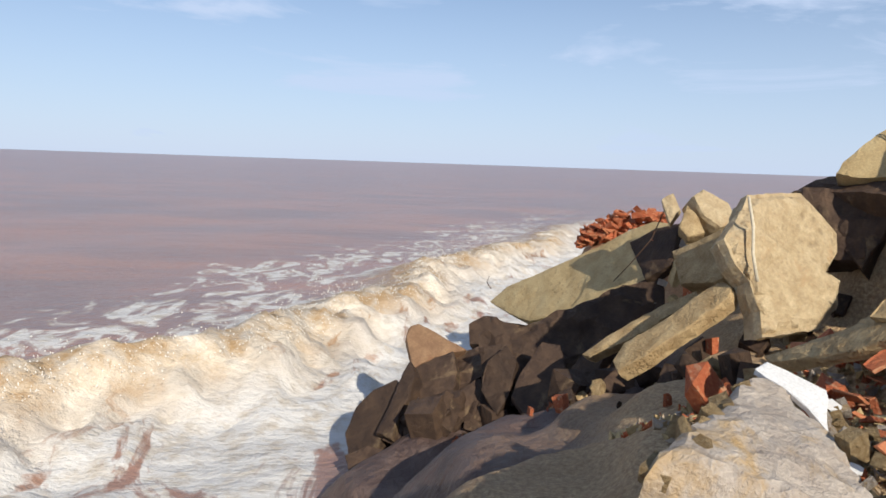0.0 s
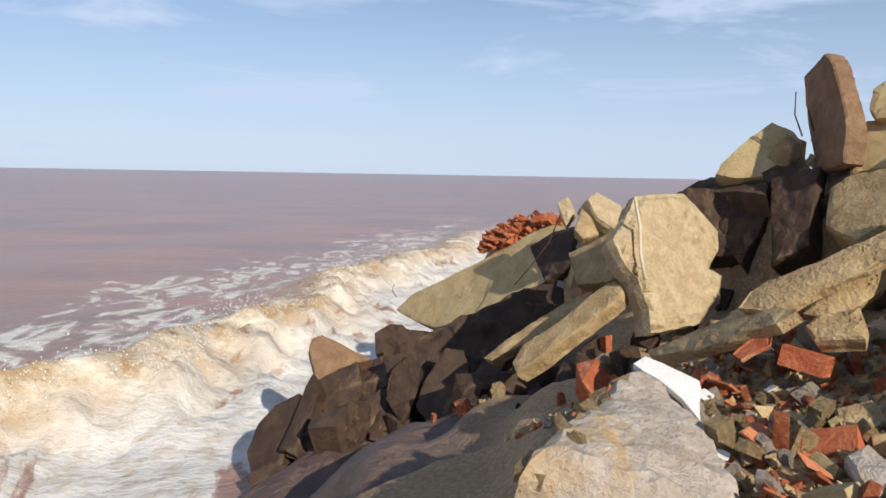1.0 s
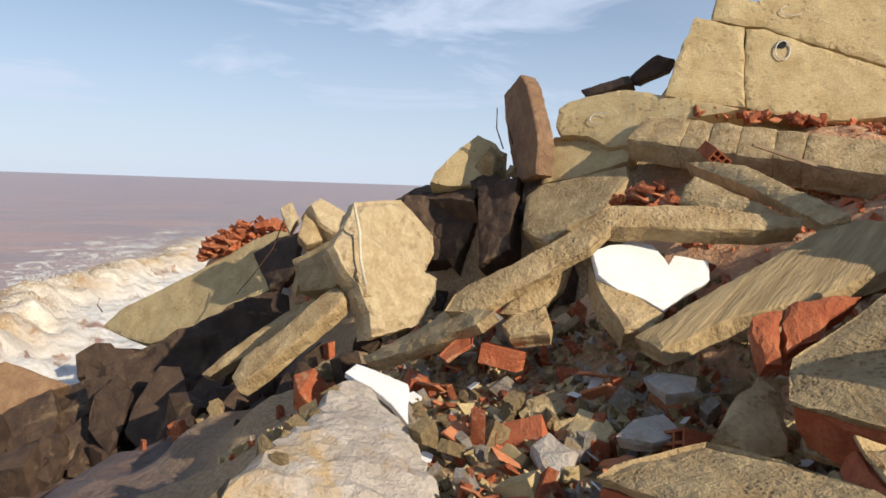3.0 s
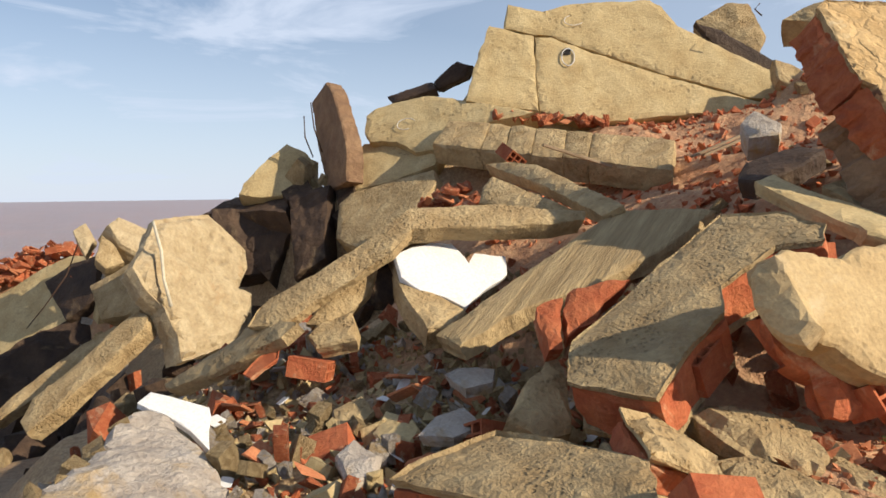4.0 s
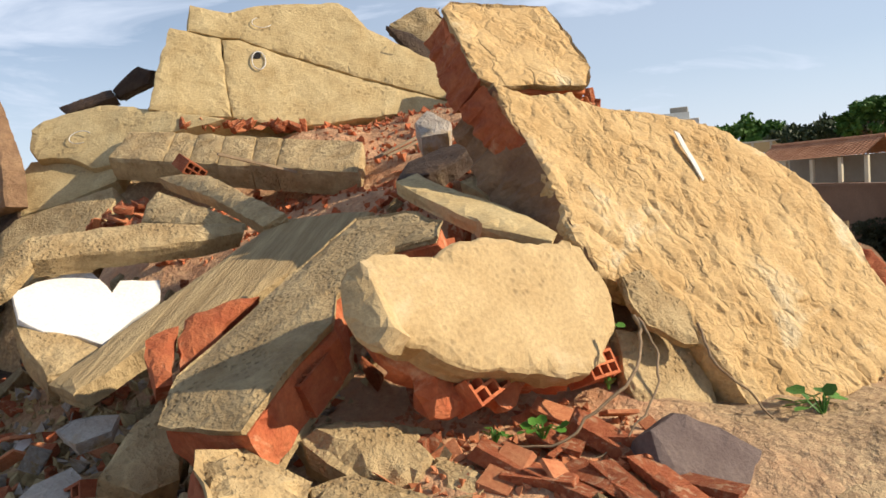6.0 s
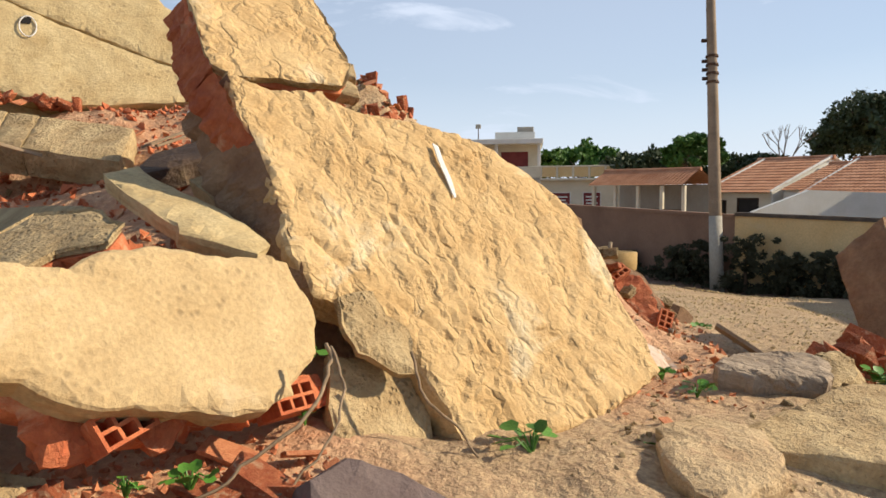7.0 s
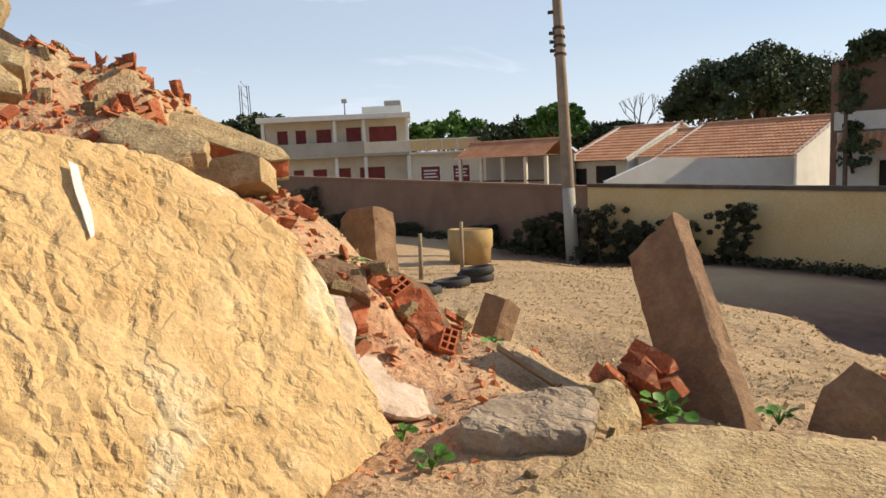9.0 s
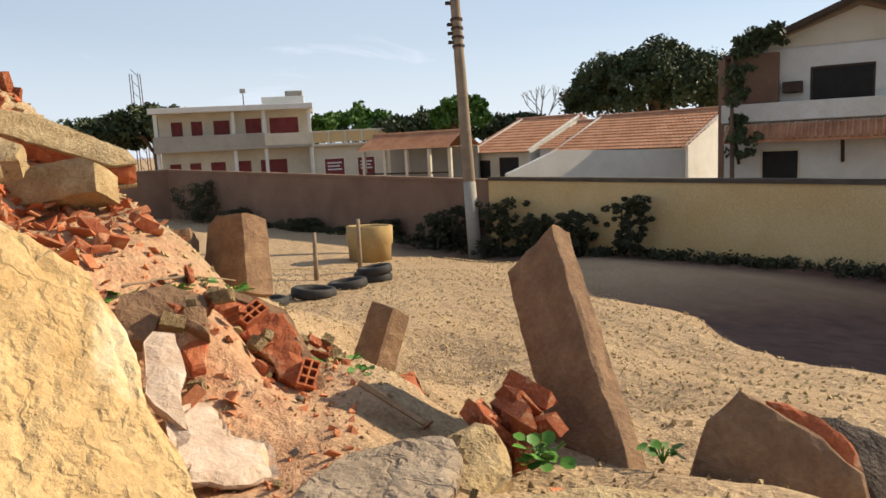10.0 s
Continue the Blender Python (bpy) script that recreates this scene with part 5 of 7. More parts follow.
# ---- loose rubble ----
def shard_mesh(name, seed, mat, flat=1.0, long=1.0, points=11):
    """A broken lump, about one metre long, to be scaled down: squared fragments with knocked-off corners, or rounder lumps."""
    rnd = random.Random(seed)
    bm = bmesh.new()
    if seed % 3:
        for i in range(8):
            c = Vector((1 if i & 1 else -1, 1 if i & 2 else -1, 1 if i & 4 else -1))
            cut = rnd.random() < 0.35
            for k in range(2 if cut else 1):
                v = Vector((c.x * rnd.uniform(0.55 if cut else 0.8, 1.0), c.y * rnd.uniform(0.55 if cut else 0.75, 1.0), c.z * rnd.uniform(0.7, 1.0)))
                bm.verts.new((v.x * 0.46 * long, v.y * 0.36, v.z * 0.34 * flat))
    else:
        for _ in range(points):
            v = Vector((rnd.gauss(0, 1), rnd.gauss(0, 1), rnd.gauss(0, 1))).normalized() * rnd.uniform(0.8, 1.0)
            bm.verts.new((max(-0.72, min(0.72, v.x)) * 0.7 * long, max(-0.72, min(0.72, v.y)) * 0.6, max(-0.62, min(0.62, v.z)) * 0.55 * flat))
    hull = bmesh.ops.convex_hull(bm, input=bm.verts)
    bmesh.ops.delete(bm, geom=list({g for g in hull["geom_interior"] + hull["geom_unused"] if isinstance(g, bmesh.types.BMVert)}), context="VERTS")
    me = bpy.data.meshes.new(name)
    bm.to_mesh(me)
    bm.free()
    me.materials.append(mat)
    return me


def hollow_brick_mesh(length=0.20, wide=0.17, high=0.10, rows=2, cols=3, ridges=True):
    """A hollow clay brick with square channels through its length."""
    wall = 0.011
    xs, zs = [0.0], [0.0]
    for _ in range(cols):
        xs += [xs[-1] + wall, xs[-1] + wall + (wide - wall * (cols + 1)) / cols]
    xs.append(wide)
    for _ in range(rows):
        zs += [zs[-1] + wall, zs[-1] + wall + (high - wall * (rows + 1)) / rows]
    zs.append(high)
    verts, faces, index = [], [], {}

    def vert(i, k, end):
        key = (i, k, end)
        if key not in index:
            index[key] = len(verts)
            verts.append((xs[i] - wide / 2, (end - 0.5) * length, zs[k]))
        return index[key]

    def solid(i, k):
        return 0 <= i < len(xs) - 1 and 0 <= k < len(zs) - 1 and not (i % 2 == 1 and k % 2 == 1)

    for i in range(len(xs) - 1):
        for k in range(len(zs) - 1):
            if not solid(i, k):
                continue
            faces.append((vert(i, k, 0), vert(i + 1, k, 0), vert(i + 1, k + 1, 0), vert(i, k + 1, 0)))
            faces.append((vert(i, k, 1), vert(i, k + 1, 1), vert(i + 1, k + 1, 1), vert(i + 1, k, 1)))
            for di, dk, a, b2 in ((-1, 0, (i, k), (i, k + 1)), (1, 0, (i + 1, k + 1), (i + 1, k)), (0, -1, (i + 1, k), (i, k)), (0, 1, (i, k + 1), (i + 1, k + 1))):
                if not solid(i + di, k + dk):
                    faces.append((vert(*a, 0), vert(*b2, 0), vert(*b2, 1), vert(*a, 1)))
    return mesh_from("hollow_brick", verts, faces, [BRICK])


HB = hollow_brick_mesh()


def hollow_brick(place, label="red hollow clay brick with square channels"):
    ob = new("hollow_brick", HB)
    ob.matrix_world = place
    return tagged(ob, label, "brick", "hollow bricks in the heap")


for row in ((2.67, 2.78, -0.92, 8, 10, 35), (2.27, 2.12, -1.08, 25, -20, -50), (1.80, 1.50, -1.14, 60, 10, -20), (2.36, 6.61, -2.42, 10, 5, 60),
            (1.97, 0.52, -0.78, 40, 10, -35), (5.16, 3.32, 0.25, 25, 30, -15), (3.44, 0.72, -0.33, 80, 0, -30), (2.52, 1.55, -0.98, 20, 25, 80)):
    hollow_brick(pose(*row))

KINDS = dict(
    concrete=[shard_mesh("rubble_piece", 10 + i, CONCRETE, 0.8) for i in range(5)],
    grey=[shard_mesh("rubble_piece", 20 + i, GREY, 0.7) for i in range(4)],
    brick=[shard_mesh("brick_shard", 30 + i, BRICK, 0.6, 1.2) for i in range(5)],
    tile=[shard_mesh("tile_shard", 40 + i, ORANGE_TILE, 0.16, 1.3, 9) for i in range(4)],
    white=[shard_mesh("tile_shard", 50 + i, WHITE, 0.12, 1.1, 9) for i in range(2)],
    dark=[shard_mesh("boulder", 60 + i, DARKSTONE, 0.9) for i in range(5)],
    strip=[shard_mesh("brick_strip", 80 + i, BRICK, 0.32, 1.9) for i in (0, 2, 3, 5)],
    pale=[shard_mesh("rubble_piece", 70 + i, PALE, 0.7) for i in range(3)])
LABELS = dict(strip="long broken strip of red clay brick", concrete="broken piece of ochre concrete lying in the heap", grey="broken piece of grey concrete lying in the heap", brick="red brick shard lying in the heap",
              tile="flat orange clay tile shard", white="white glazed tile shard in the rubble", dark="shade-dark boulder among the shore rubble", pale="yellowish plaster lump lying in the heap")


def scatter(count, x0, x1, y0, y1, size0, size1, mix, seed, lift=0.25, group="loose rubble", joined=""):
    """Loose pieces strewn over a stretch of the heap, the largest the fewest. joined: a label, for far pieces kept as one mesh."""
    rnd = random.Random(seed)
    names, weights = list(mix), list(mix.values())
    xs = np.array([rnd.uniform(x0, x1) for _ in range(count)])
    ys = np.array([rnd.uniform(y0, y1) for _ in range(count)])
    zs = height(xs, ys)
    verts, faces, slots, mats = [], [], [], []
    for x, y, z in zip(xs, ys, zs):
        kind = rnd.choices(names, weights)[0]
        me = rnd.choice(KINDS[kind])
        s = size0 + (size1 - size0) * rnd.random() ** 2.2
        tilt = 40 if kind in ("tile", "white") else 180
        place = pose(x, y, z + s * lift, rnd.uniform(-tilt, tilt), rnd.uniform(-tilt, tilt), rnd.uniform(0, 360))
        place = place @ Matrix.Diagonal((s * rnd.uniform(0.8, 1.3), s * rnd.uniform(0.7, 1.1), s, 1))
        if joined:
            n = len(verts)
            verts += [place @ v.co for v in me.vertices]
            faces += [tuple(n + i for i in p.vertices) for p in me.polygons]
            mat = me.materials[0]
            if mat not in mats:
                mats.append(mat)
            slots += [mats.index(mat)] * len(me.polygons)
            continue
        ob = new(me.name.split(".")[0], me)
        ob.matrix_world = place
        tagged(ob, LABELS[kind], dict(dark="boulder", brick="brick shard", tile="tile shard", white="tile shard", strip="brick shard").get(kind, "rubble"), group)
    if joined:
        tagged(new("rubble", mesh_from("rubble", verts, faces, mats, slots)), joined, "rubble", kind="stuff")


def grit(name, count, x0, x1, y0, y1, size0, size1, mat, seed, label):
    """Crumbs too small to pick apart, in one mesh."""
    rnd = random.Random(seed)
    xs = np.array([rnd.uniform(x0, x1) for _ in range(count)])
    ys = np.array([rnd.uniform(y0, y1) for _ in range(count)])
    zs = ground_z(xs, ys)
    verts, faces = [], []
    for x, y, z in zip(xs, ys, zs):
        s = size0 + (size1 - size0) * rnd.random() ** 2
        q = Euler([rnd.uniform(0, 6.28) for _ in range(3)]).to_matrix()
        n = len(verts)
        for c in ((1, 0, -0.4), (-0.5, 0.8, -0.3), (-0.6, -0.8, -0.4), (0.1, 0.1, 0.7), (0.5, 0.5, 0.3)):
            v = q @ Vector([k * rnd.uniform(0.7, 1.2) for k in c]) * s
            verts.append((x + v.x, y + v.y, z + v.z + s * 0.2))
        faces += [(n, n + 1, n + 2), (n, n + 4, n + 1), (n + 1, n + 4, n + 3), (n, n + 3, n + 4), (n + 1, n + 3, n + 2), (n + 2, n + 3, n)]
    return tagged(new(name, mesh_from(name, verts, faces, [mat])), label, "gravel", kind="stuff")


VALLEY = dict(concrete=3.2, grey=2.2, brick=3, tile=3, white=0.8, pale=1.6)
REDS = dict(brick=3.5, tile=6, concrete=1.2, pale=0.5)
scatter(170, 1.75, 3.2, 1.15, 3.5, 0.05, 0.19, VALLEY, 1)
scatter(150, 1.8, 3.0, 1.2, 3.3, 0.06, 0.15, VALLEY, 25, 0.75)
scatter(60, 2.3, 3.5, 3.0, 4.6, 0.08, 0.30, VALLEY, 2)
scatter(70, 3.1, 4.3, 1.9, 3.2, 0.06, 0.22, dict(concrete=3, brick=3, tile=1), 3)
scatter(46, 4.6, 6.8, 1.3, 2.9, 0.04, 0.16, REDS, 4)
scatter(20, 5.4, 7.3, 2.4, 3.6, 0.05, 0.16, REDS, 5)
scatter(30, 4.4, 5.4, 2.7, 3.7, 0.06, 0.2, REDS, 6)
scatter(105, 7.45, 8.75, 0.75, 1.75, 0.06, 0.19, dict(brick=3, tile=6, pale=0.8, concrete=1), 7, 0.35)
scatter(20, 4.95, 6.0, 0.2, 1.2, 0.05, 0.14, REDS, 24)
scatter(34, 5.9, 7.8, -0.6, 0.3, 0.05, 0.15, dict(tile=6, brick=3, concrete=0.6), 8, 0.3, joined="broken red tile and brick strewn over the slope")
scatter(24, 5.6, 6.9, -1.3, -0.6, 0.05, 0.16, REDS, 9)
scatter(38, 2.45, 3.3, -0.25, 0.65, 0.05, 0.15, dict(tile=5, brick=4, concrete=1), 10)
rnd_t = random.Random(63)
for k in range(20):
    x, y = rnd_t.uniform(2.45, 3.15), rnd_t.uniform(-0.3, 0.4)
    ob = new("brick_strip", rnd_t.choice(KINDS["strip"]))
    s = rnd_t.uniform(0.10, 0.2)
    ob.matrix_world = pose(x, y, float(height(x, y)) + 0.03, rnd_t.uniform(-15, 15), rnd_t.uniform(-5, 25), -112 + rnd_t.uniform(-22, 22)) @ Matrix.Diagonal((s, s, s, 1))
    tagged(ob, LABELS["strip"], "brick shard", "loose rubble")
scatter(64, 3.6, 4.6, 9.2, 10.4, 0.10, 0.26, dict(brick=4, tile=5), 11, 0.3, joined="broken red tile and brick strewn over the slope")
scatter(30, 4.0, 5.2, 7.6, 9.0, 0.12, 0.45, dict(pale=2, grey=2, brick=1), 12)
scatter(60, 2.0, 3.6, 6.6, 9.4, 0.15, 0.60, dict(dark=6), 13)
scatter(45, 0.6, 2.4, 7.8, 9.8, 0.20, 0.60, dict(dark=6), 14)
scatter(40, 4.2, 5.4, 4.5, 6.3, 0.15, 0.55, dict(dark=5, concrete=2), 15)
scatter(60, 2.2, 4.3, 4.0, 6.2, 0.08, 0.36, dict(dark=3, concrete=3, brick=1.5), 16)
scatter(28, 1.2, 2.4, 6.4, 7.8, 0.06, 0.22, dict(brick=5, dark=2), 17)
scatter(30, 3.6, 6.2, -2.6, -0.9, 0.03, 0.10, dict(concrete=3, tile=3, grey=1), 18)
scatter(36, 6.2, 7.5, 0.5, 1.6, 0.05, 0.16, dict(tile=5, brick=2, concrete=0.5), 21, 0.4, joined="broken red tile and brick strewn over the slope")
scatter(44, 6.6, 8.0, -0.05, 0.75, 0.05, 0.17, dict(tile=6, brick=2), 22, 0.35, joined="broken red tile and brick strewn over the slope")
scatter(54, 6.0, 7.7, -0.55, 0.35, 0.05, 0.16, dict(tile=7, brick=2), 23, 0.35, joined="broken red tile and brick strewn over the slope")
scatter(50, 3.2, 4.4, 0.5, 1.7, 0.06, 0.2, dict(brick=4, concrete=2), 19)
scatter(26, -0.6, 0.8, 8.2, 9.4, 0.12, 0.4, dict(dark=1), 20, 0.5)
grit("gravel", 2600, 1.7, 3.6, 1.0, 3.8, 0.008, 0.03, CONCRETE, 31, "fine broken concrete and mortar crumbs")
grit("brick_crumbs", 2600, 4.4, 8.6, -0.3, 3.4, 0.008, 0.035, BRICK, 32, "fine red brick crumbs over the heap")
grit("brick_crumbs", 900, 4.6, 8.7, -0.2, 3.4, 0.03, 0.07, BRICK, 36, "broken brick bits strewn over the heap")
grit("gravel", 900, 1.7, 3.6, 1.0, 4.4, 0.02, 0.06, PALE, 38, "yellowish plaster bits in the hollow of the heap")
grit("brick_crumbs", 700, 1.7, 3.6, 1.0, 4.4, 0.015, 0.05, BRICK, 39, "red brick bits in the hollow of the heap")
grit("brick_crumbs", 700, 4.4, 6.9, -1.7, 0.2, 0.006, 0.03, ORANGE_TILE, 40, "orange brick crumbs over the sandy slope")
grit("gravel", 500, 1.7, 3.6, 1.0, 4.4, 0.025, 0.06, GREY, 37, "broken concrete bits in the hollow of the heap")
grit("brick_crumbs", 900, 2.4, 3.4, -0.3, 0.8, 0.006, 0.025, ORANGE_TILE, 33, "fine orange brick crumbs under a wall fragment")
grit("gravel", 2200, 3.2, 9.5, -4.6, -0.8, 0.006, 0.022, CONCRETE, 34, "small stones scattered on trodden sand")
grit("gravel", 9000, 6.5, 21.0, -6.5, 1.5, 0.010, 0.034, PALE, 35, "clods and shell grit on the sandy road")


# ---- broken bricks in the torn sides ----
def core_bricks(key, rows):
    """Hollow bricks showing in the torn side of a wall fragment: u, v, depth, turn in degrees."""
    rnd = random.Random(len(key))
    for u, v, z, turn in rows:
        ob = part("brick", HB, None, SLABS[key])
        ob.matrix_local = pose(u, v, z, 90 + rnd.uniform(-3, 3), rnd.uniform(-3, 3), turn + rnd.uniform(-4, 4)) @ Matrix.Diagonal((0.95, 0.6, 0.95, 1))


core_bricks("chunk", [(-0.14, -0.15, -0.15, 10), (0.42, -0.22, -0.15, -6)])
core_bricks("near", [(0.08, 0.24, -0.13, 40), (0.22, 0.20, -0.13, -20), (0.24, 0.05, -0.13, 80)])
core_bricks("block", [(-0.12, -0.42, -0.13, 90), (-0.15, -0.18, -0.13, 90), (0.10, -0.30, -0.13, 90)])
core_bricks("torn_wall", [(-0.02, 0.25, -0.02, 35), (0.16, -0.2, -0.02, 60)])
core_bricks("crown", [(-0.27, 0.08, -0.10, 85), (-0.25, -0.12, -0.10, 85)])

for k, (u, v, z, s) in enumerate(((-0.62, 0.22, -0.06, 0.26), (-0.48, 0.16, -0.01, 0.22), (-0.34, 0.24, -0.05, 0.24), (-0.22, 0.17, -0.01, 0.20), (-0.08, 0.22, -0.05, 0.24), (0.06, 0.18, -0.02, 0.18), (0.18, 0.24, -0.06, 0.22), (0.32, 0.20, -0.02, 0.18), (0.46, 0.20, -0.05, 0.18), (-0.42, 0.05, 0.0, 0.14), (-0.15, 0.08, 0.0, 0.13))):
    ob = part("mortar_lump", KINDS["concrete"][k % 5], None, SLABS["rock"], "ochre mortar lump on the broken side")
    ob.matrix_local = pose(u, v - 0.01, z - 0.035, 37 * k, 61 * k, 95 * k) @ Matrix.Diagonal((s * 0.75, s * 0.6, s * 0.5, 1))

lump = base("brick_chunk", pose(5.55, -2.36, -1.12, 0, 0, 20), "torn red hollow-brick lump with ridges", "brick chunk")
rnd_l = random.Random(8)
for k in range(26):
    ob = part("brick", HB if k < 2 else rnd_l.choice(KINDS["brick"]), None, lump)
    s = 0.8 if k < 2 else rnd_l.uniform(0.12, 0.24)
    ob.matrix_local = pose(rnd_l.uniform(-0.11, 0.11), rnd_l.uniform(-0.17, 0.17), rnd_l.uniform(-0.04, 0.17), 60 + rnd_l.uniform(-30, 30), rnd_l.uniform(-25, 25), rnd_l.uniform(-40, 40)) @ Matrix.Diagonal((s, s * 0.8, s, 1))

stub = base("brick_wall_stub", pose(6.35, -1.28, -0.92, 0, 0, 0), "loose broken bricks along a torn wall remnant", "brick rubble")
rnd_k = random.Random(41)
for k in range(36):
    t = k / 35
    x, y = -0.42 + 1.05 * t + rnd_k.uniform(-0.06, 0.06), 0.42 - 0.86 * t + rnd_k.uniform(-0.05, 0.05)
    lvl = float(height(6.35 + x, -1.28 + y)) + 0.92
    top = k % 3 == 0
    ob = part("mortar" if top else "brick", rnd_k.choice(KINDS["concrete" if top else "brick"]), None, stub)
    s = rnd_k.uniform(0.07, 0.13)
    ob.matrix_local = pose(x, y, lvl + (rnd_k.uniform(0.12, 0.17) if top else rnd_k.uniform(0.0, 0.14)), rnd_k.uniform(-40, 40), rnd_k.uniform(-40, 40), rnd_k.uniform(0, 360)) @ Matrix.Diagonal((s, s, s, 1))


def brick_pile(start, end, back, tall, count, size, seed, label):
    """Broken bricks heaped along a line: back is how far the heap reaches, tall its rise in the middle."""
    rnd = random.Random(seed)
    start, end = Vector(start), Vector(end)
    pile = base("brick_pile", Matrix.Translation((start + end) / 2), label, "brick rubble")
    side = Vector((end.y - start.y, start.x - end.x, 0)).normalized()
    for k in range(count):
        t = rnd.random()
        whole = k % 11 == 0 and size > 0.15
        ob = part("brick", HB if whole else rnd.choice(KINDS["brick"] + KINDS["tile"][:2]), None, pile)
        s = 0.8 if whole else size * rnd.uniform(0.6, 1.3)
        p = start.lerp(end, t) - (start + end) / 2 + side * rnd.uniform(-back, back) + Vector((0, 0, rnd.random() * tall * math.sin(math.pi * (0.12 + 0.76 * t)) - 0.1 * size))
        ob.matrix_local = Matrix.Translation(p) @ pose(0, 0, 0, rnd.uniform(-50, 50), rnd.uniform(-50, 50), rnd.uniform(0, 360)) @ Matrix.Diagonal((s, s, s, 1))


brick_pile((3.45, 10.25, -1.15), (4.62, 9.85, -0.80), 0.18, 0.36, 130, 0.16, 52, "heap of broken red hollow bricks on a shore slab")
brick_pile((4.82, 3.93, -0.13), (5.16, 3.52, -0.14), 0.15, 0.22, 60, 0.10, 53, "broken red bricks in a hollow between slabs")
brick_pile((6.18, 4.21, 0.76), (6.8, 3.33, 0.67), 0.06, 0.05, 46, 0.11, 54, "strip of broken red brick below a wall fragment")


def torn_side(key, us, v0, v1, out, back, mat, name, label, seed):
    """The broken, receding side of a thick wall fragment, with ragged courses."""
    n, verts, faces = 40, [], []
    for i in range(n + 1):
        v = v0 + (v1 - v0) * i / n
        u = float(np.interp(v, [v0, (v0 + v1) / 2, v1], us))
        step = 0.03 * noise.cell((v * 7.0, seed, 0.0)) + 0.015 * noise.noise((v * 22, seed, 3.0))
        for k in range(6):
            t = k / 5
            verts.append((u - out * t - step * t + 0.02 * noise.noise((v * 16, t * 5, seed)), v + 0.01 * noise.noise((v * 9, t * 6, seed + 4)), -0.012 - back * t))
        verts.append((u + 0.08, v, -0.012 - back))
    for i in range(n):
        for k in range(6):
            a = i * 7 + k
            faces.append((a, a + 7, a + 8, a + 1))
    faces += [tuple(range(6, -1, -1)), tuple(n * 7 + k for k in range(7))]
    return part(name, mesh_from(name, verts, faces, [mat]), None, SLABS[key], label)


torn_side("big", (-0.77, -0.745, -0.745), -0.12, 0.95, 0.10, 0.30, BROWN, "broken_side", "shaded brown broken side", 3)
torn_side("big", (-0.75, -0.79, -0.80), 0.60, 0.95, 0.04, 0.16, BRICK, "brick_side", "red brick showing in the broken side", 5)
torn_side("crown", (-0.33, -0.315, -0.26), -0.24, 0.31, 0.05, 0.20, BRICK, "brick_side", "red brick showing in the broken side", 7)

# ---- marks, strap, roots, plants ----
def on_plane(place, u, v, lift=0.006):
    return place @ Vector((u, v, lift))


paint_place = pose(4.575, -0.22, 0.04, 53, 0, -38)
stroke = slab_mesh("paint_stroke", [(-0.025, 0.15), (0.012, 0.14), (0.02, 0.02), (0.035, -0.06), (0.03, -0.16), (0.012, -0.17), (-0.008, -0.05), (-0.02, 0.05)], 0.006, [PAINTWHITE], 801, step=0.02, fray=0.004, relief=0.001, side_rough=0.0, worn=0.001)
ob = new("paint_stroke", stroke)
ob.matrix_world = paint_place @ pose(0, 0, 0.012, 0, 0, -13) @ Matrix.Diagonal((0.75, 1, 1, 1))
tagged(ob, "white paint stroke on the ochre wall fragment", "paint mark")


def ring_mark(place, rx, ry, thick, mat, label, turn=0.0, part_of=1.0):
    pts = [place @ Vector((rx * math.cos(a), ry * math.sin(a), 0)) for a in np.linspace(turn, turn + 6.2 * part_of, 30)]
    v, f = tube(pts, [thick] * len(pts), 5)
    return tagged(new("chalk_mark", mesh_from("chalk_mark", v, f, [mat])), label, "paint mark")


ring_mark(pose(7.28, 3.05, 0.94, 68, 0, -53) @ pose(-0.809, 0.467, 0.02), 0.065, 0.10, 0.006, PAINTWHITE, "white ring painted round a hole in the plaster")
hole = new("wall_hole", slab_mesh("wall_hole", [(-0.035, -0.03), (0.03, -0.04), (0.045, 0.02), (0.0, 0.045), (-0.04, 0.02)], 0.01, [BLACK], 802, step=0.02, fray=0.003, relief=0.0, worn=0.0))
hole.matrix_world = pose(7.28, 3.05, 0.94, 68, 0, -53) @ pose(-0.823, 0.534, 0.016)
tagged(hole, "dark hole through the pale plaster", "hole")
ring_mark(pose(5.96, 4.82, 0.75, 53, 0, -71) @ pose(-0.262, -0.047, 0.02), 0.10, 0.075, 0.004, PAINTWHITE, "faint chalk curl on the ochre plaster", 0.6, 0.75)
ring_mark(pose(7.28, 3.05, 0.94, 68, 0, -53) @ pose(-0.731, 0.905, 0.02), 0.10, 0.06, 0.004, PAINTWHITE, "faint chalk curl on the pale plaster", 2.0, 0.6)
v, f = tube([(3.42, 5.72, -0.2), (3.45, 5.66, -0.45), (3.42, 5.58, -0.68), (3.43, 5.5, -0.9)], [0.012, 0.015, 0.014, 0.016], 8)
tagged(new("plastic_pipe", mesh_from("plastic_pipe", v, f, [CREAM], smooth=True)), "pale plastic pipe hanging over a concrete chunk", "pipe")


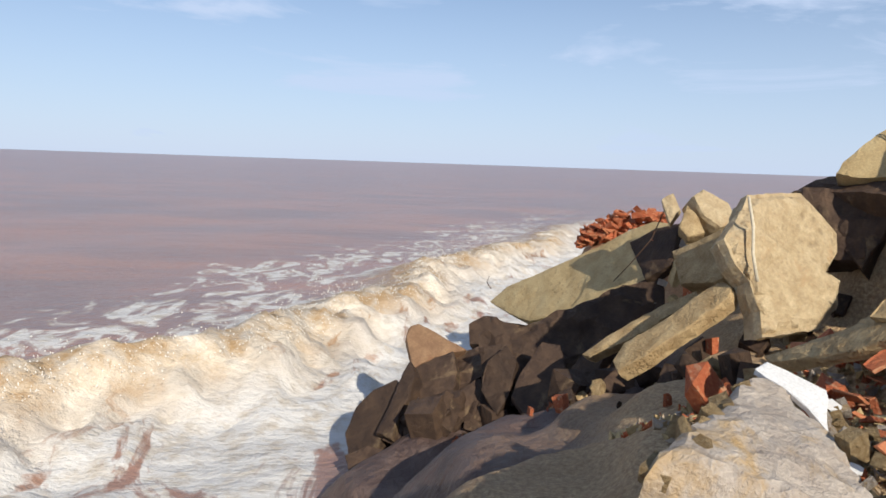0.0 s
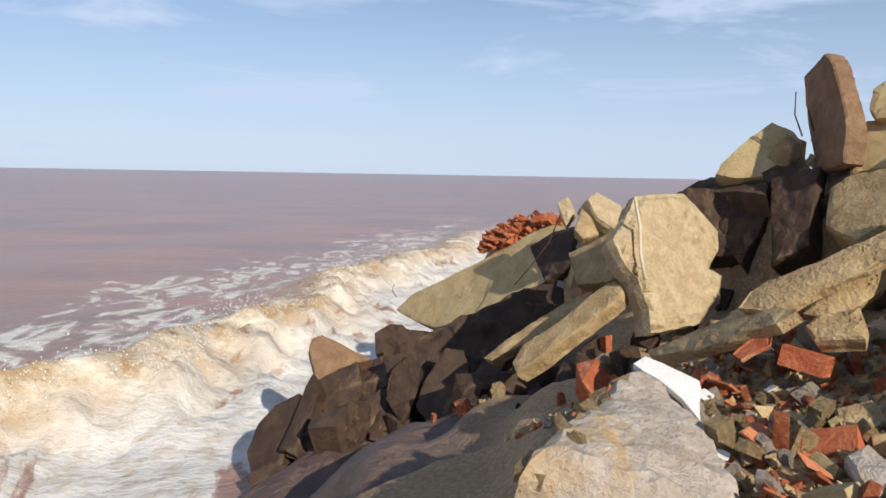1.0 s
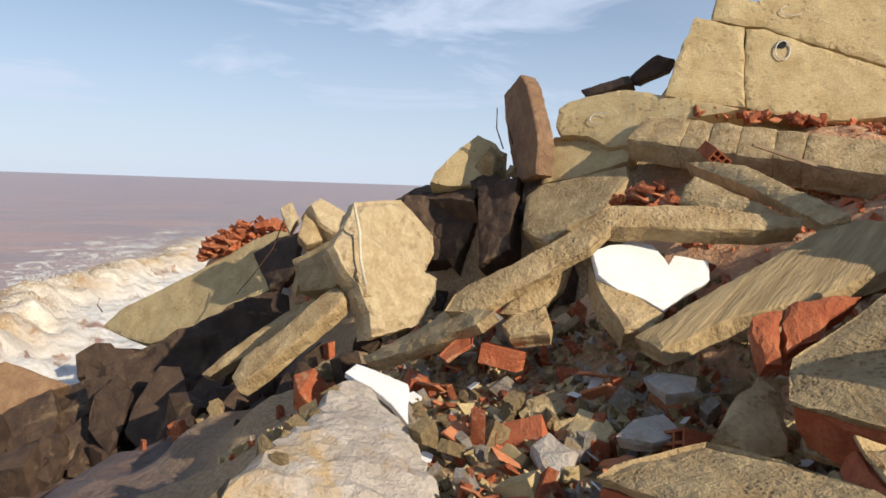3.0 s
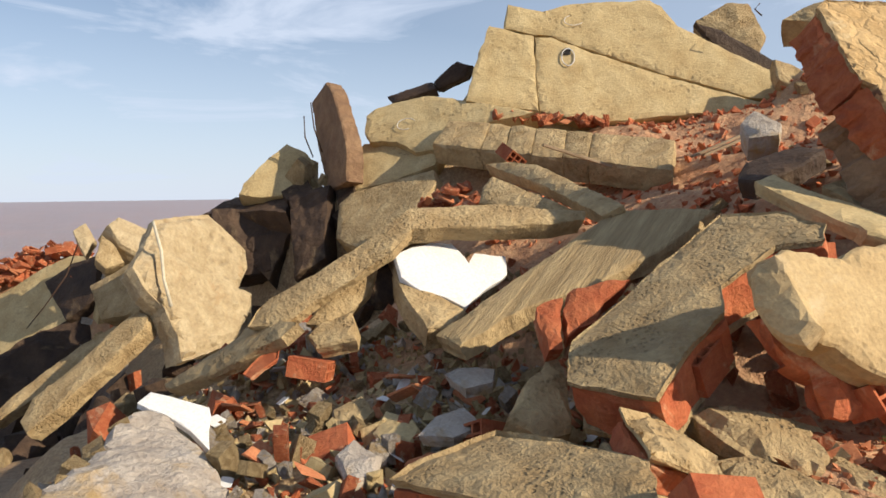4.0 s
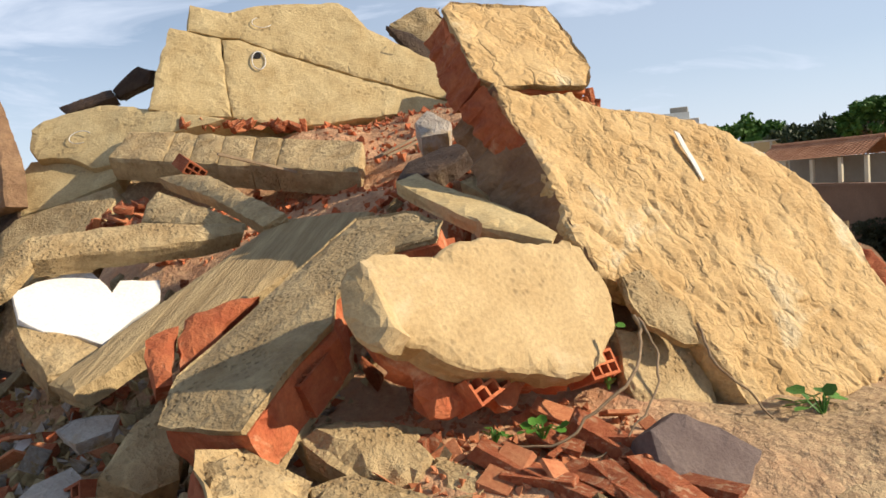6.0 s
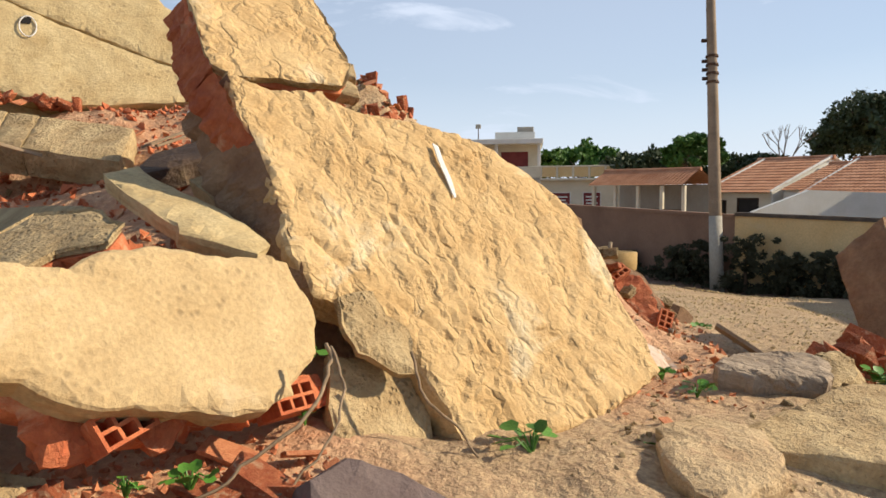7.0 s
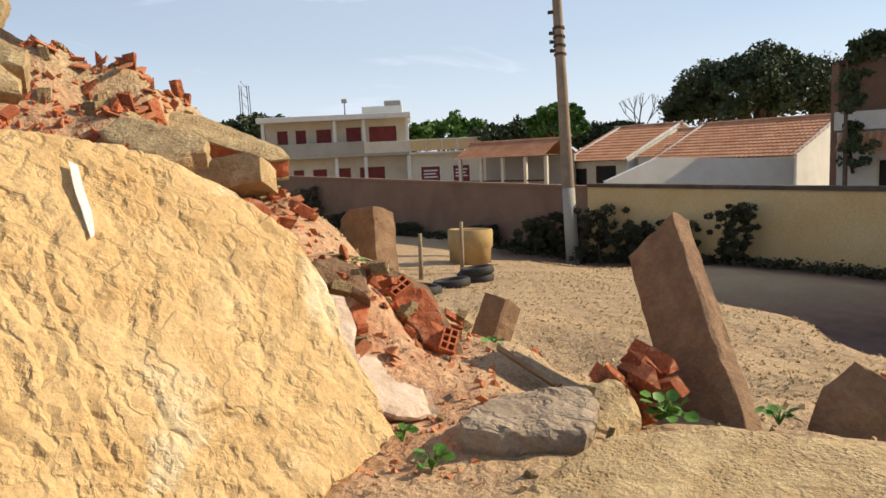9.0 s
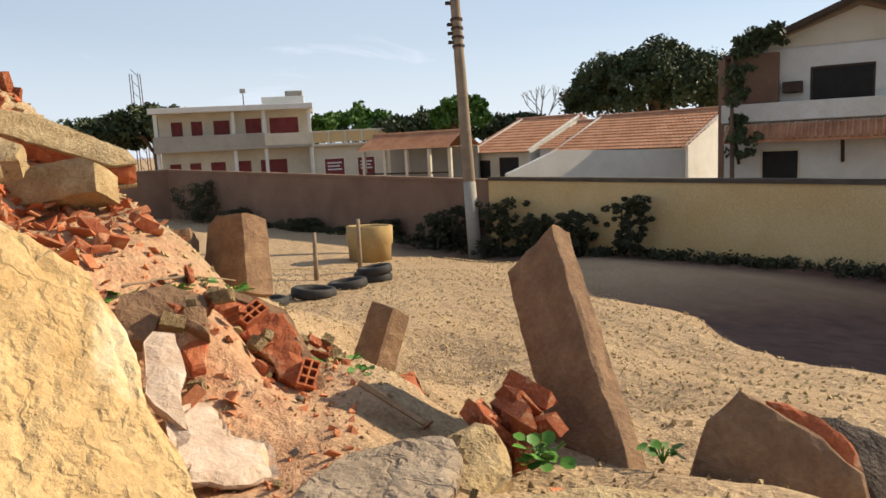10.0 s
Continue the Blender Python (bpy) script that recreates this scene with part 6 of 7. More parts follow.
def stem(name, pts, r0, r1, mat, label, category):
    """A thin bent stem or rod, eased through its places."""
    if name == "dry_root":
        fine, r0, r1 = [], r0 * 0.6, r1 * 0.6
        p = [Vector(q) for q in pts]
        p = [p[0] * 2 - p[1]] + p + [p[-1] * 2 - p[-2]]
        for i in range(1, len(p) - 2):
            for k in range(5):
                t = k / 5
                a, b2, c, d = p[i - 1:i + 3]
                q = 0.5 * (2 * b2 + (c - a) * t + (2 * a - 5 * b2 + 4 * c - d) * t * t + (3 * b2 - a - 3 * c + d) * t ** 3)
                fine.append(q + Vector((noise.noise(q * 23), noise.noise(q * 23 + Vector((7, 1, 3))), noise.noise(q * 23 + Vector((2, 9, 5))))) * 0.012)
        pts = fine + [p[-2]]
    n = len(pts)
    v, f = tube(pts, [r0 + (r1 - r0) * i / (n - 1) for i in range(n)], 6)
    return tagged(new(name, mesh_from(name, v, f, [mat], smooth=True)), label, category)


stem("dry_root", [(3.33, -0.07, -0.50), (3.29, -0.09, -0.56), (3.14, -0.08, -0.66), (3.0, 0.05, -0.76), (2.92, 0.12, -0.81), (2.86, 0.28, -0.80)], 0.012, 0.006, ROOT, "dry twisted creeper stem over bricks", "root")
stem("dry_root", [(3.33, -0.08, -0.51), (3.27, -0.14, -0.60), (3.16, -0.14, -0.72), (3.02, -0.04, -0.84), (2.93, 0.08, -0.88)], 0.009, 0.004, ROOT, "thin dry creeper stem over bricks", "root")
stem("dry_root", [(3.66, -0.26, -0.60), (3.60, -0.32, -0.74), (3.62, -0.42, -0.84), (3.58, -0.50, -0.93)], 0.010, 0.006, ROOT, "dry creeper stem hanging by the huge fragment", "root")
stem("dry_root", [(6.2, -0.60, -0.42), (6.5, -0.72, -0.44), (6.9, -0.85, -0.52), (7.3, -0.95, -0.62)], 0.012, 0.008, ROOT, "creeper runner along the slope", "root")
for k, (x, y, z, h) in enumerate(((5.30, 5.75, 0.45, 0.5), (5.26, 5.85, 0.40, 0.42), (5.42, 5.6, 0.2, 0.35), (2.35, 11.2, -2.0, 0.2), (7.9, 2.2, 1.7, 0.12))):
    stem("steel_rod", [(x, y, z), (x - 0.06, y + 0.05, z + h * 0.5), (x - 0.12 + 0.03 * k, y + 0.02, z + h)], 0.008, 0.006, STEEL, "bent rusty reinforcing rod", "steel rod")
stem("steel_rod", [(3.98, 8.5, -0.45), (3.75, 8.35, -0.85), (3.6, 8.6, -1.2), (3.45, 8.75, -1.45)], 0.008, 0.006, STEEL, "thin bent rod across an ochre slab", "steel rod")


def leaf_mesh():
    verts = [(0, 0, 0), (0.45, 0.30, 0.05), (0.42, 0.75, 0.02), (0, 1.0, -0.10), (-0.42, 0.75, 0.02), (-0.45, 0.30, 0.05), (0, 0.5, -0.06)]
    me = mesh_from("leaf", verts, [(0, 1, 6), (1, 2, 6), (2, 3, 6), (3, 4, 6), (4, 5, 6), (5, 0, 6)], [LEAF], smooth=True)
    return me


LEAF_MESH = leaf_mesh()


def plant(x, y, z, size, leaves, seed, wide=1.0, label="small green creeper with round leaves in the sand"):
    rnd = random.Random(seed)
    thing = base("beach_creeper", pose(x, y, z), label, "plant", "creepers on the sand")
    for i in range(leaves):
        a, r = rnd.uniform(0, 360), size * rnd.uniform(0.2, 1.0) * wide
        top = Vector((math.cos(radians(a)) * r, math.sin(radians(a)) * r, size * rnd.uniform(0.12, 0.55)))
        v, f = tube([(0, 0, -0.02), top * 0.55 + Vector((0, 0, 0.02)), top], [0.004, 0.003, 0.002], 5)
        part("stalk", mesh_from("stalk", v, f, [LEAF]), None, thing)
        leaf = part("leaf", LEAF_MESH, None, thing)
        s = size * rnd.uniform(0.45, 0.75)
        leaf.matrix_local = Matrix.Translation(top) @ pose(0, 0, 0, rnd.uniform(-15, 50), rnd.uniform(-25, 25), a - 90 + rnd.uniform(-40, 40)) @ Matrix.Diagonal((s, s, s, 1))
    return thing


for k, (x, y, z, s, n) in enumerate(((3.50, 0.06, -0.60, 0.11, 6), (3.68, -0.67, -0.93, 0.15, 8), (3.83, -1.13, -1.0, 0.13, 7), (2.96, 0.18, -0.80, 0.08, 6), (2.88, 0.31, -0.79, 0.07, 4), (3.45, 0.05, -0.78, 0.06, 4),
                                     (5.25, -2.42, -1.08, 0.20, 16), (5.28, -2.95, -1.15, 0.15, 9), (7.5, -1.46, -1.22, 0.28, 22), (6.6, -0.75, -0.50, 0.14, 9), (7.2, -0.93, -0.66, 0.16, 9), (4.6, -1.37, -0.98, 0.12, 9),
                                     (6.33, -0.55, -0.46, 0.14, 9), (6.45, -1.74, -1.06, 0.12, 8), (6.9, -0.84, -0.60, 0.14, 9), (6.1, -0.45, -0.40, 0.10, 6), (4.85, -1.25, -0.97, 0.09, 6), (7.7, -1.3, -1.2, 0.25, 16), (5.65, 1.25, 0.35, 0.1, 5), (7.85, -1.42, -1.2, 0.34, 18), (8.2, -1.5, -1.25, 0.32, 14))):
    plant(x, y, z if x < 5.4 else float(height(x, y)) - 0.02, s * (0.5 if 5.2 < x < 5.4 else 0.68), int(n * 1.5), 300 + k)

# ---- loose wood ----
wood = new("wooden_plank", slab_mesh("wooden_plank", [(-0.24, -0.035), (0.24, -0.035), (0.24, 0.035), (-0.24, 0.035)], 0.025, [WOOD], 810, step=0.05, fray=0.002, relief=0.001, side_rough=0.002, worn=0.002))
wood.matrix_world = pose(5.88, -1.87, -1.01, 35, -30, 66) @ Matrix.Diagonal((0.77, 1, 1, 1))
tagged(wood, "short pale wooden plank leaning on a stub", "plank")
for k, (x, y, z, a, e, ln) in enumerate(((6.0, 1.95, 0.32, 150, 20, 0.5), (6.12, 1.9, 0.33, 155, 18, 0.55), (5.2, 2.7, 0.25, 150, -15, 0.6))):
    st = new("wooden_stick", slab_mesh("wooden_stick", [(-ln / 2, -0.018), (ln / 2, -0.015), (ln / 2, 0.016), (-ln / 2, 0.018)], 0.02, [WOOD], 820 + k, step=0.06, fray=0.002, relief=0.001, side_rough=0.002, worn=0.002))
    st.matrix_world = pose(x, y, z + 0.03, 0, e, a)
    tagged(st, "weathered wooden stick on red rubble", "stick")

# ---- the sandy road: pole, rods, well ring, tyres ----
pole_base, pole_top = Vector((23.5, -5.3, -3.35)), Vector((24.95, -5.15, 7.2))
pole = base("utility_pole", Matrix.Translation(pole_base), "tall weathered utility pole leaning slightly in sand", "utility pole")
lean = pole_top - pole_base
v, f = tube([lean * k for k in (-0.03, 0.25, 0.5, 0.75, 1.0)], [0.20, 0.185, 0.165, 0.145, 0.125], 14)
part("shaft", mesh_from("shaft", v, f, [POLE], smooth=True), None, pole)
v, f = tube([lean * 0.0 + Vector((-0.01, 0, 0)), lean * 0.22], [0.208, 0.192], 14)
part("foot_paint", mesh_from("foot_paint", v, f, [GREYPAINT], smooth=True), None, pole, "pale painted foot")
for k in (0.60, 0.625, 0.65, 0.675):
    v, f = tube([lean * k, lean * (k + 0.006)], [0.19, 0.19], 14)
    part("steel_band", mesh_from("steel_band", v, f, [STEEL]), None, pole, "dark steel band")
for i, k in enumerate((0.61, 0.635, 0.66, 0.72)):
    bm = box((-0.05, 0.14, 0), (0.05, 0.30, 0.10), 0.01)
    ins = part("insulator", bm, DARKWOOD, pole)
    ins.matrix_local = Matrix.Translation(lean * k)

for k, (x, y, z, h) in enumerate(((17.09, -0.91, -2.45, 0.97), (17.99, -1.81, -2.5, 1.15), (8.62, -0.35, -0.95, 0.42))):
    stem("wooden_stake", [(x, y, z), (x + 0.03, y - 0.01, z + h * 0.5), (x + 0.05, y - 0.02, z + h)], 0.055 if k < 2 else 0.03, 0.045 if k < 2 else 0.025, WOOD, "thin wooden stake driven into the sand", "stake")


def ring_thing(name, place, profile, mat, label, category, sides=40, group="", extra=()):
    verts, faces, n = [], [], len(profile)
    for k in range(sides):
        a = 2 * math.pi * k / sides
        for r, z in profile:
            verts.append((math.cos(a) * r, math.sin(a) * r, z))
    for k in range(sides):
        for i in range(n):
            a, b2 = k * n + i, k * n + (i + 1) % n
            c, d = ((k + 1) % sides) * n + (i + 1) % n, ((k + 1) % sides) * n + i
            faces.append((a, d, c, b2))
    ob2 = new(name, mesh_from(name, verts, faces, [mat], smooth=True))
    ob2.matrix_world = place
    return tagged(ob2, label, category, group)


WELL = material("ochre_well_ring", (0.40, 0.26, 0.10), (0.52, 0.36, 0.16), 0.9, 2.5, 0.6, 30, (0.30, 0.19, 0.08), 1.8, 0.56)
ring_thing("well_ring", pose(20.98, -2.1, float(height(20.98, -2.1)) - 0.06, 2, 3, 0), [(0.54, 0.0), (0.56, 0.45), (0.60, 0.5), (0.60, 0.93), (0.57, 0.95), (0.50, 0.94), (0.48, 0.9), (0.47, 0.0)], WELL, "round ochre concrete well ring on the sand", "well ring")
TYRE = [(0.34 + 0.075 * math.cos(a), 0.10 + 0.095 * math.sin(a)) for a in np.linspace(0.6, 5.7, 14)]
for k, (x, y, z, tilt, s) in enumerate(((16.94, -2.05, -2.56, 4, 0.98), (16.9, -2.1, -2.40, -6, 0.9), (16.0, -1.55, -2.47, -5, 0.95), (15.15, -0.95, -2.37, 6, 1.0), (14.65, -0.2, -2.30, 3, 0.9))):
    ty = ring_thing("tyre", pose(x, y, float(height(x, y)) + (0.12 if k == 1 else -0.03), tilt, 3, 0) @ Matrix.Diagonal((s, s, s, 1)), TYRE, RUBBER, "worn black car tyre lying half sunk in sand", "tyre", 36, "tyres on the sand")

# ---- the boundary wall ----
WAY = Vector((16.9, 13.8, 0)).normalized()
OUT = Vector((-WAY.y, WAY.x, 0))


def wall_run(name, a, z, zt0, zt1, mat, label, cap):
    """A garden wall between two places, with a coping."""
    a, z = Vector(a), Vector(z)
    way = (z - a).normalized()
    out2 = Vector((-way.y, way.x, 0)) * 0.09
    verts, faces, n = [], [], 40
    for i in range(n + 1):
        p = a.lerp(z, i / n)
        top = zt0 + (zt1 - zt0) * i / n + 0.012 * noise.noise((i * 0.7, 3, 1))
        for s in (-1, 1):
            verts += [(p + out2 * s).to_tuple()[:2] + (-3.8,), (p + out2 * s).to_tuple()[:2] + (top,)]
    for i in range(n):
        k = i * 4
        faces += [(k, k + 4, k + 5, k + 1), (k + 2, k + 3, k + 7, k + 6), (k + 1, k + 5, k + 7, k + 3)]
    faces += [(0, 1, 3, 2), (n * 4, n * 4 + 2, n * 4 + 3, n * 4 + 1)]
    w = tagged(new(name, mesh_from(name, verts, faces, [mat])), label, "wall", kind="structure")
    cv, cf = [], []
    for i in range(n + 1):
        p = a.lerp(z, i / n)
        top = zt0 + (zt1 - zt0) * i / n
        for s in (-1.45, 1.45):
            q = p + out2 * s
            cv += [(q.x, q.y, top - 0.02), (q.x, q.y, top + 0.09 + 0.01 * noise.noise((i, s, 5)))]
    for i in range(n):
        k = i * 4
        cf += [(k, k + 4, k + 5, k + 1), (k + 2, k + 3, k + 7, k + 6), (k + 1, k + 5, k + 7, k + 3), (k, k + 2, k + 6, k + 4)]
    part("coping", mesh_from("coping", cv, cf, [cap]), None, w, "dark weathered coping")
    return w


COPING = material("dark_coping", (0.07, 0.055, 0.045), (0.14, 0.11, 0.08), 0.9, 2.0, 0.4, 20)
wall_run("wall_south", (9.0, -18.8, 0), (24.55, -6.05, 0), -1.19, -1.03, YELLOWWALL, "yellow painted garden wall, stained near the ground", COPING)
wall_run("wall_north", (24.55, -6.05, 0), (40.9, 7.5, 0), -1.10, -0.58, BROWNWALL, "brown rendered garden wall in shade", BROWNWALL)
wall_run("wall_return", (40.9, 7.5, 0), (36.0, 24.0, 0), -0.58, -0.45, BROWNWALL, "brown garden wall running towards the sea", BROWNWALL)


# ---- trees and bushes ----
def leaf_cloud(name, centres, radii, per, size, mat, seed):
    """Many small leaves in clumps, in one mesh."""
    rng = np.random.default_rng(seed)
    c = np.repeat(np.array(centres), per, axis=0)
    r = np.repeat(np.array(radii), per)[:, None]
    way = rng.normal(size=c.shape)
    way /= np.linalg.norm(way, axis=1)[:, None]
    p = c + way * r * rng.uniform(0.45, 1.0, (len(c), 1)) * np.array((1, 1, 0.7))
    u = rng.normal(size=c.shape)
    u /= np.linalg.norm(u, axis=1)[:, None]
    w = np.cross(u, rng.normal(size=c.shape))
    w /= np.linalg.norm(w, axis=1)[:, None]
    s = size * rng.uniform(0.6, 1.3, (len(c), 1))
    quad = np.stack([p - u * s, p + w * s * 0.5, p + u * s, p - w * s * 0.5], 1).reshape(-1, 3)
    faces = np.arange(len(quad)).reshape(-1, 4)
    me = bpy.data.meshes.new(name)
    me.from_pydata(quad.tolist(), [], faces.tolist())
    me.materials.append(mat)
    return me


def tree(name, x, y, ground_level, spread_x, spread_z, crown_z, clumps, per, leaf, mat, seed, label, gap=None, dome=0.0):
    """A tapered trunk, forking limbs and a crown of leaf clumps with gaps."""
    rnd = random.Random(seed)
    thing = base(name, pose(x, y, ground_level), label, "tree")
    mid = crown_z - ground_level
    v, f = tube([(0, 0, -0.3), (0.1, 0.05, mid * 0.3), (-0.05, 0.1, mid * 0.6), (0.0, 0.0, mid * 0.8)], [spread_x * 0.06, spread_x * 0.05, spread_x * 0.042, spread_x * 0.034], 10)
    part("trunk", mesh_from("trunk", v, f, [BARK], smooth=True), None, thing)
    centres, radii = [], []
    while len(centres) < clumps:
        d = Vector((rnd.gauss(0, 1), rnd.gauss(0, 1), rnd.gauss(0, 1))).normalized()
        if d.z < -0.35 - dome:
            continue
        k = rnd.uniform(0.62, 1.0) * (1 + 0.16 * noise.noise(d * 2.3 + Vector((seed, 0, 0))))
        p = Vector((d.x * spread_x * k, d.y * spread_x * k, mid + d.z * spread_z * k))
        if gap and (p - Vector(gap[:3])).length < gap[3]:
            continue
        centres.append(tuple(p))
        radii.append(spread_x * rnd.uniform(0.09, 0.19))
    for i in range(9):
        e = Vector(centres[i * 5 % len(centres)])
        v, f = tube([(0, 0, mid * 0.55), tuple(e * 0.45 + Vector((0, 0, mid * 0.45))), tuple(e)], [spread_x * 0.028, spread_x * 0.018, spread_x * 0.006], 6)
        part("limb", mesh_from("limb", v, f, [BARK], smooth=True), None, thing)
    part("crown", leaf_cloud("crown", centres, radii, per, leaf, mat, seed), None, thing)
    return thing


tree("spreading_tree", 71, -31.6, -3.1, 8.2, 4.5, 4.1, 340, 90, 0.25, TREELEAF, 5, "wide dark spreading tree with a gap in its crown", gap=(-2.5, 4.6, 7.4, 1.6))
tree("round_tree", 60.0, -10.9, -3.1, 2.4, 1.9, 2.0, 110, 55, 0.24, BRIGHTLEAF, 6, "round bright green tree behind the roofs")
tree("broad_tree", 66, -8.6, -3.1, 4.5, 1.6, 1.2, 130, 50, 0.28, TREELEAF, 7, "low broad green tree behind the roofs")
tree("broad_tree", 74, -2.5, -3.1, 4.4, 2.4, 1.7, 150, 50, 0.30, BRIGHTLEAF, 8, "green tree beyond the two-storey house")
tree("broad_tree", 82, 18.5, -3.1, 4.6, 2.6, 3.0, 150, 50, 0.32, TREELEAF, 9, "dark green tree beyond the two-storey house")
tree("broad_tree", 86, 27.0, -3.1, 6.5, 2.2, 2.2, 170, 50, 0.32, TREELEAF, 10, "dark green low trees in the distance")
tree("broad_tree", 92, 40.0, -3.1, 7.0, 2.0, 2.2, 150, 50, 0.34, TREELEAF, 11, "dark green low trees in the distance")
tree("broad_tree", 88, 7.0, -3.1, 6.0, 2.0, 1.6, 150, 50, 0.32, TREELEAF, 12, "green tree beyond the two-storey house")
tree("broad_tree", 70, -18.0, -3.1, 4.0, 1.6, 0.8, 110, 50, 0.3, TREELEAF, 13, "low green tree behind the roofs")


def bare_tree(x, y, level, h, seed):
    rnd = random.Random(seed)
    thing = base("bare_tree", pose(x, y, level), "leafless grey tree with fine twigs", "tree")

    def grow(p, way, length, r, depth):
        q = p + way * length
        v, f = tube([tuple(p), tuple(p.lerp(q, 0.5) + Vector((rnd.uniform(-1, 1), rnd.uniform(-1, 1), 0)) * length * 0.06), tuple(q)], [r, r * 0.85, r * 0.65], 5)
        part("trunk" if depth == 0 else "branch", mesh_from("branch", v, f, [BARK]), None, thing)
        if depth < 4:
            for _ in range(3 if depth < 3 else 2):
                nw = (way + Vector((rnd.uniform(-1, 1), rnd.uniform(-1, 1), rnd.uniform(-0.2, 0.7))) * 0.75).normalized()
                grow(q, nw, length * 0.62, r * 0.6, depth + 1)

    grow(Vector((0, 0, 0)), Vector((0, 0.05, 1)).normalized(), h * 0.45, 0.13, 0)


bare_tree(67.0, -19.8, -3.1, 7.6, 3)


def bush(x, y, z, r, h, seed, label="dark dusty bush against the garden wall"):
    rnd = random.Random(seed)
    thing = base("bush", pose(x, y, z), label, "bush", "bushes along the wall")
    v, f = tube([(0, 0, -0.1), (0.05, 0, h * 0.5)], [0.06, 0.03], 6)
    part("stem", mesh_from("stem", v, f, [BARK]), None, thing)
    cs = [(rnd.gauss(0, 0.45) * r, rnd.gauss(0, 0.45) * r, h * rnd.uniform(0.12, 1.0)) for _ in range(64)]
    part("foliage", leaf_cloud("foliage", cs, [r * rnd.uniform(0.14, 0.30) for _ in cs], 100, 0.045, BUSHLEAF, seed), None, thing)


for k, (s, off, r, h) in enumerate(((0.6, 0.6, 0.6, 1.5), (-0.9, 0.7, 0.7, 1.75), (-2.2, 0.6, 0.6, 1.3), (-3.4, 0.7, 0.6, 1.25), (-5.2, 0.7, 0.55, 1.6), (1.8, 0.6, 0.7, 1.2), (4.5, 0.6, 0.7, 0.6), (9.0, 0.6, 0.8, 0.5), (17.0, 0.8, 1.3, 1.9), (14.0, 0.6, 1.0, 0.7))):
    p = Vector((24.55, -6.05, 0)) + WAY * s + OUT * off
    bush(p.x, p.y, float(height(p.x, p.y)) - 0.05, r, h, 400 + k)
rnd_w = random.Random(77)
weed_c, weed_r = [], []
for _ in range(420):
    s, off = rnd_w.uniform(-16, 14), rnd_w.uniform(0.15, 0.9) ** 1.5
    p = Vector((24.55, -6.05, 0)) + WAY * s + OUT * (0.15 + off)
    weed_c.append((p.x, p.y, float(height(p.x, p.y)) + rnd_w.uniform(-0.05, 0.12)))
    weed_r.append(rnd_w.uniform(0.14, 0.32))
tagged(new("weeds", leaf_cloud("weeds", weed_c, weed_r, 40, 0.06, BUSHLEAF, 9)), "dark weeds along the foot of the garden wall", "weeds", kind="stuff")


# ---- houses ----
def local(o, right, z=0.0):
    """A frame at o: x along the front to the right as seen from the road, y into the house, z up."""
    r = Vector(right).normalized()
    back = Vector((0, 0, 1)).cross(r)
    m = Matrix((r.to_4d(), back.to_4d(), (0, 0, 1, 0), (0, 0, 0, 1))).transposed()
    for i in range(3):
        m[3][i] = 0
    m.translation = o
    return m


def boxes_mesh(name, rows, mat, bevel=0.0):
    bm = bmesh.new()
    for lo, hi in rows:
        add_box(bm, lo, hi, Matrix(), bevel)
    return bm


def opening(thing, x, z, w, h, y, frame_mat, pane_mat, name="window", label=""):
    """A set-in window or door: a frame round a recessed leaf."""
    fr = part(name, boxes_mesh(name, (((x, y - 0.03, z), (x + 0.09, y + 0.12, z + h)), ((x + w - 0.09, y - 0.03, z), (x + w, y + 0.12, z + h)),
                                      ((x, y - 0.03, z + h - 0.09), (x + w, y + 0.12, z + h)), ((x, y - 0.03, z), (x + w, y + 0.12, z + 0.07))), None), frame_mat, thing, label)
    part("pane", box((x + 0.09, y + 0.02, z + 0.07), (x + w - 0.09, y + 0.05, z + h - 0.09)), pane_mat, fr)
    return fr


def wall_with_holes(name, x0, x1, z0, z1, y0, y1, holes, mat, thing, label=""):
    """A wall between x0 and x1 with openings (x, z, w, h) that go through it."""
    xs = sorted({x0, x1, *[h[0] for h in holes], *[h[0] + h[2] for h in holes]})
    zs = sorted({z0, z1, *[h[1] for h in holes], *[h[1] + h[3] for h in holes]})
    verts, faces, index = [], [], {}

    def vert(i, k, e):
        if (i, k, e) not in index:
            index[(i, k, e)] = len(verts)
            verts.append((xs[i], (y0, y1)[e], zs[k]))
        return index[(i, k, e)]

    def solid(i, k):
        if not (0 <= i < len(xs) - 1 and 0 <= k < len(zs) - 1):
            return False
        cx, cz = (xs[i] + xs[i + 1]) / 2, (zs[k] + zs[k + 1]) / 2
        return not any(h[0] < cx < h[0] + h[2] and h[1] < cz < h[1] + h[3] for h in holes)

    for i in range(len(xs) - 1):
        for k in range(len(zs) - 1):
            if not solid(i, k):
                continue
            faces.append((vert(i, k, 0), vert(i + 1, k, 0), vert(i + 1, k + 1, 0), vert(i, k + 1, 0)))
            faces.append((vert(i, k, 1), vert(i, k + 1, 1), vert(i + 1, k + 1, 1), vert(i + 1, k, 1)))
            for di, dk, a, b2 in ((-1, 0, (i, k), (i, k + 1)), (1, 0, (i + 1, k + 1), (i + 1, k)), (0, -1, (i + 1, k), (i, k)), (0, 1, (i, k + 1), (i + 1, k + 1))):
                if not solid(i + di, k + dk):
                    faces.append((vert(*a, 0), vert(*b2, 0), vert(*b2, 1), vert(*a, 1)))
    return part(name, mesh_from(name, verts, faces, [mat]), None, thing, label)


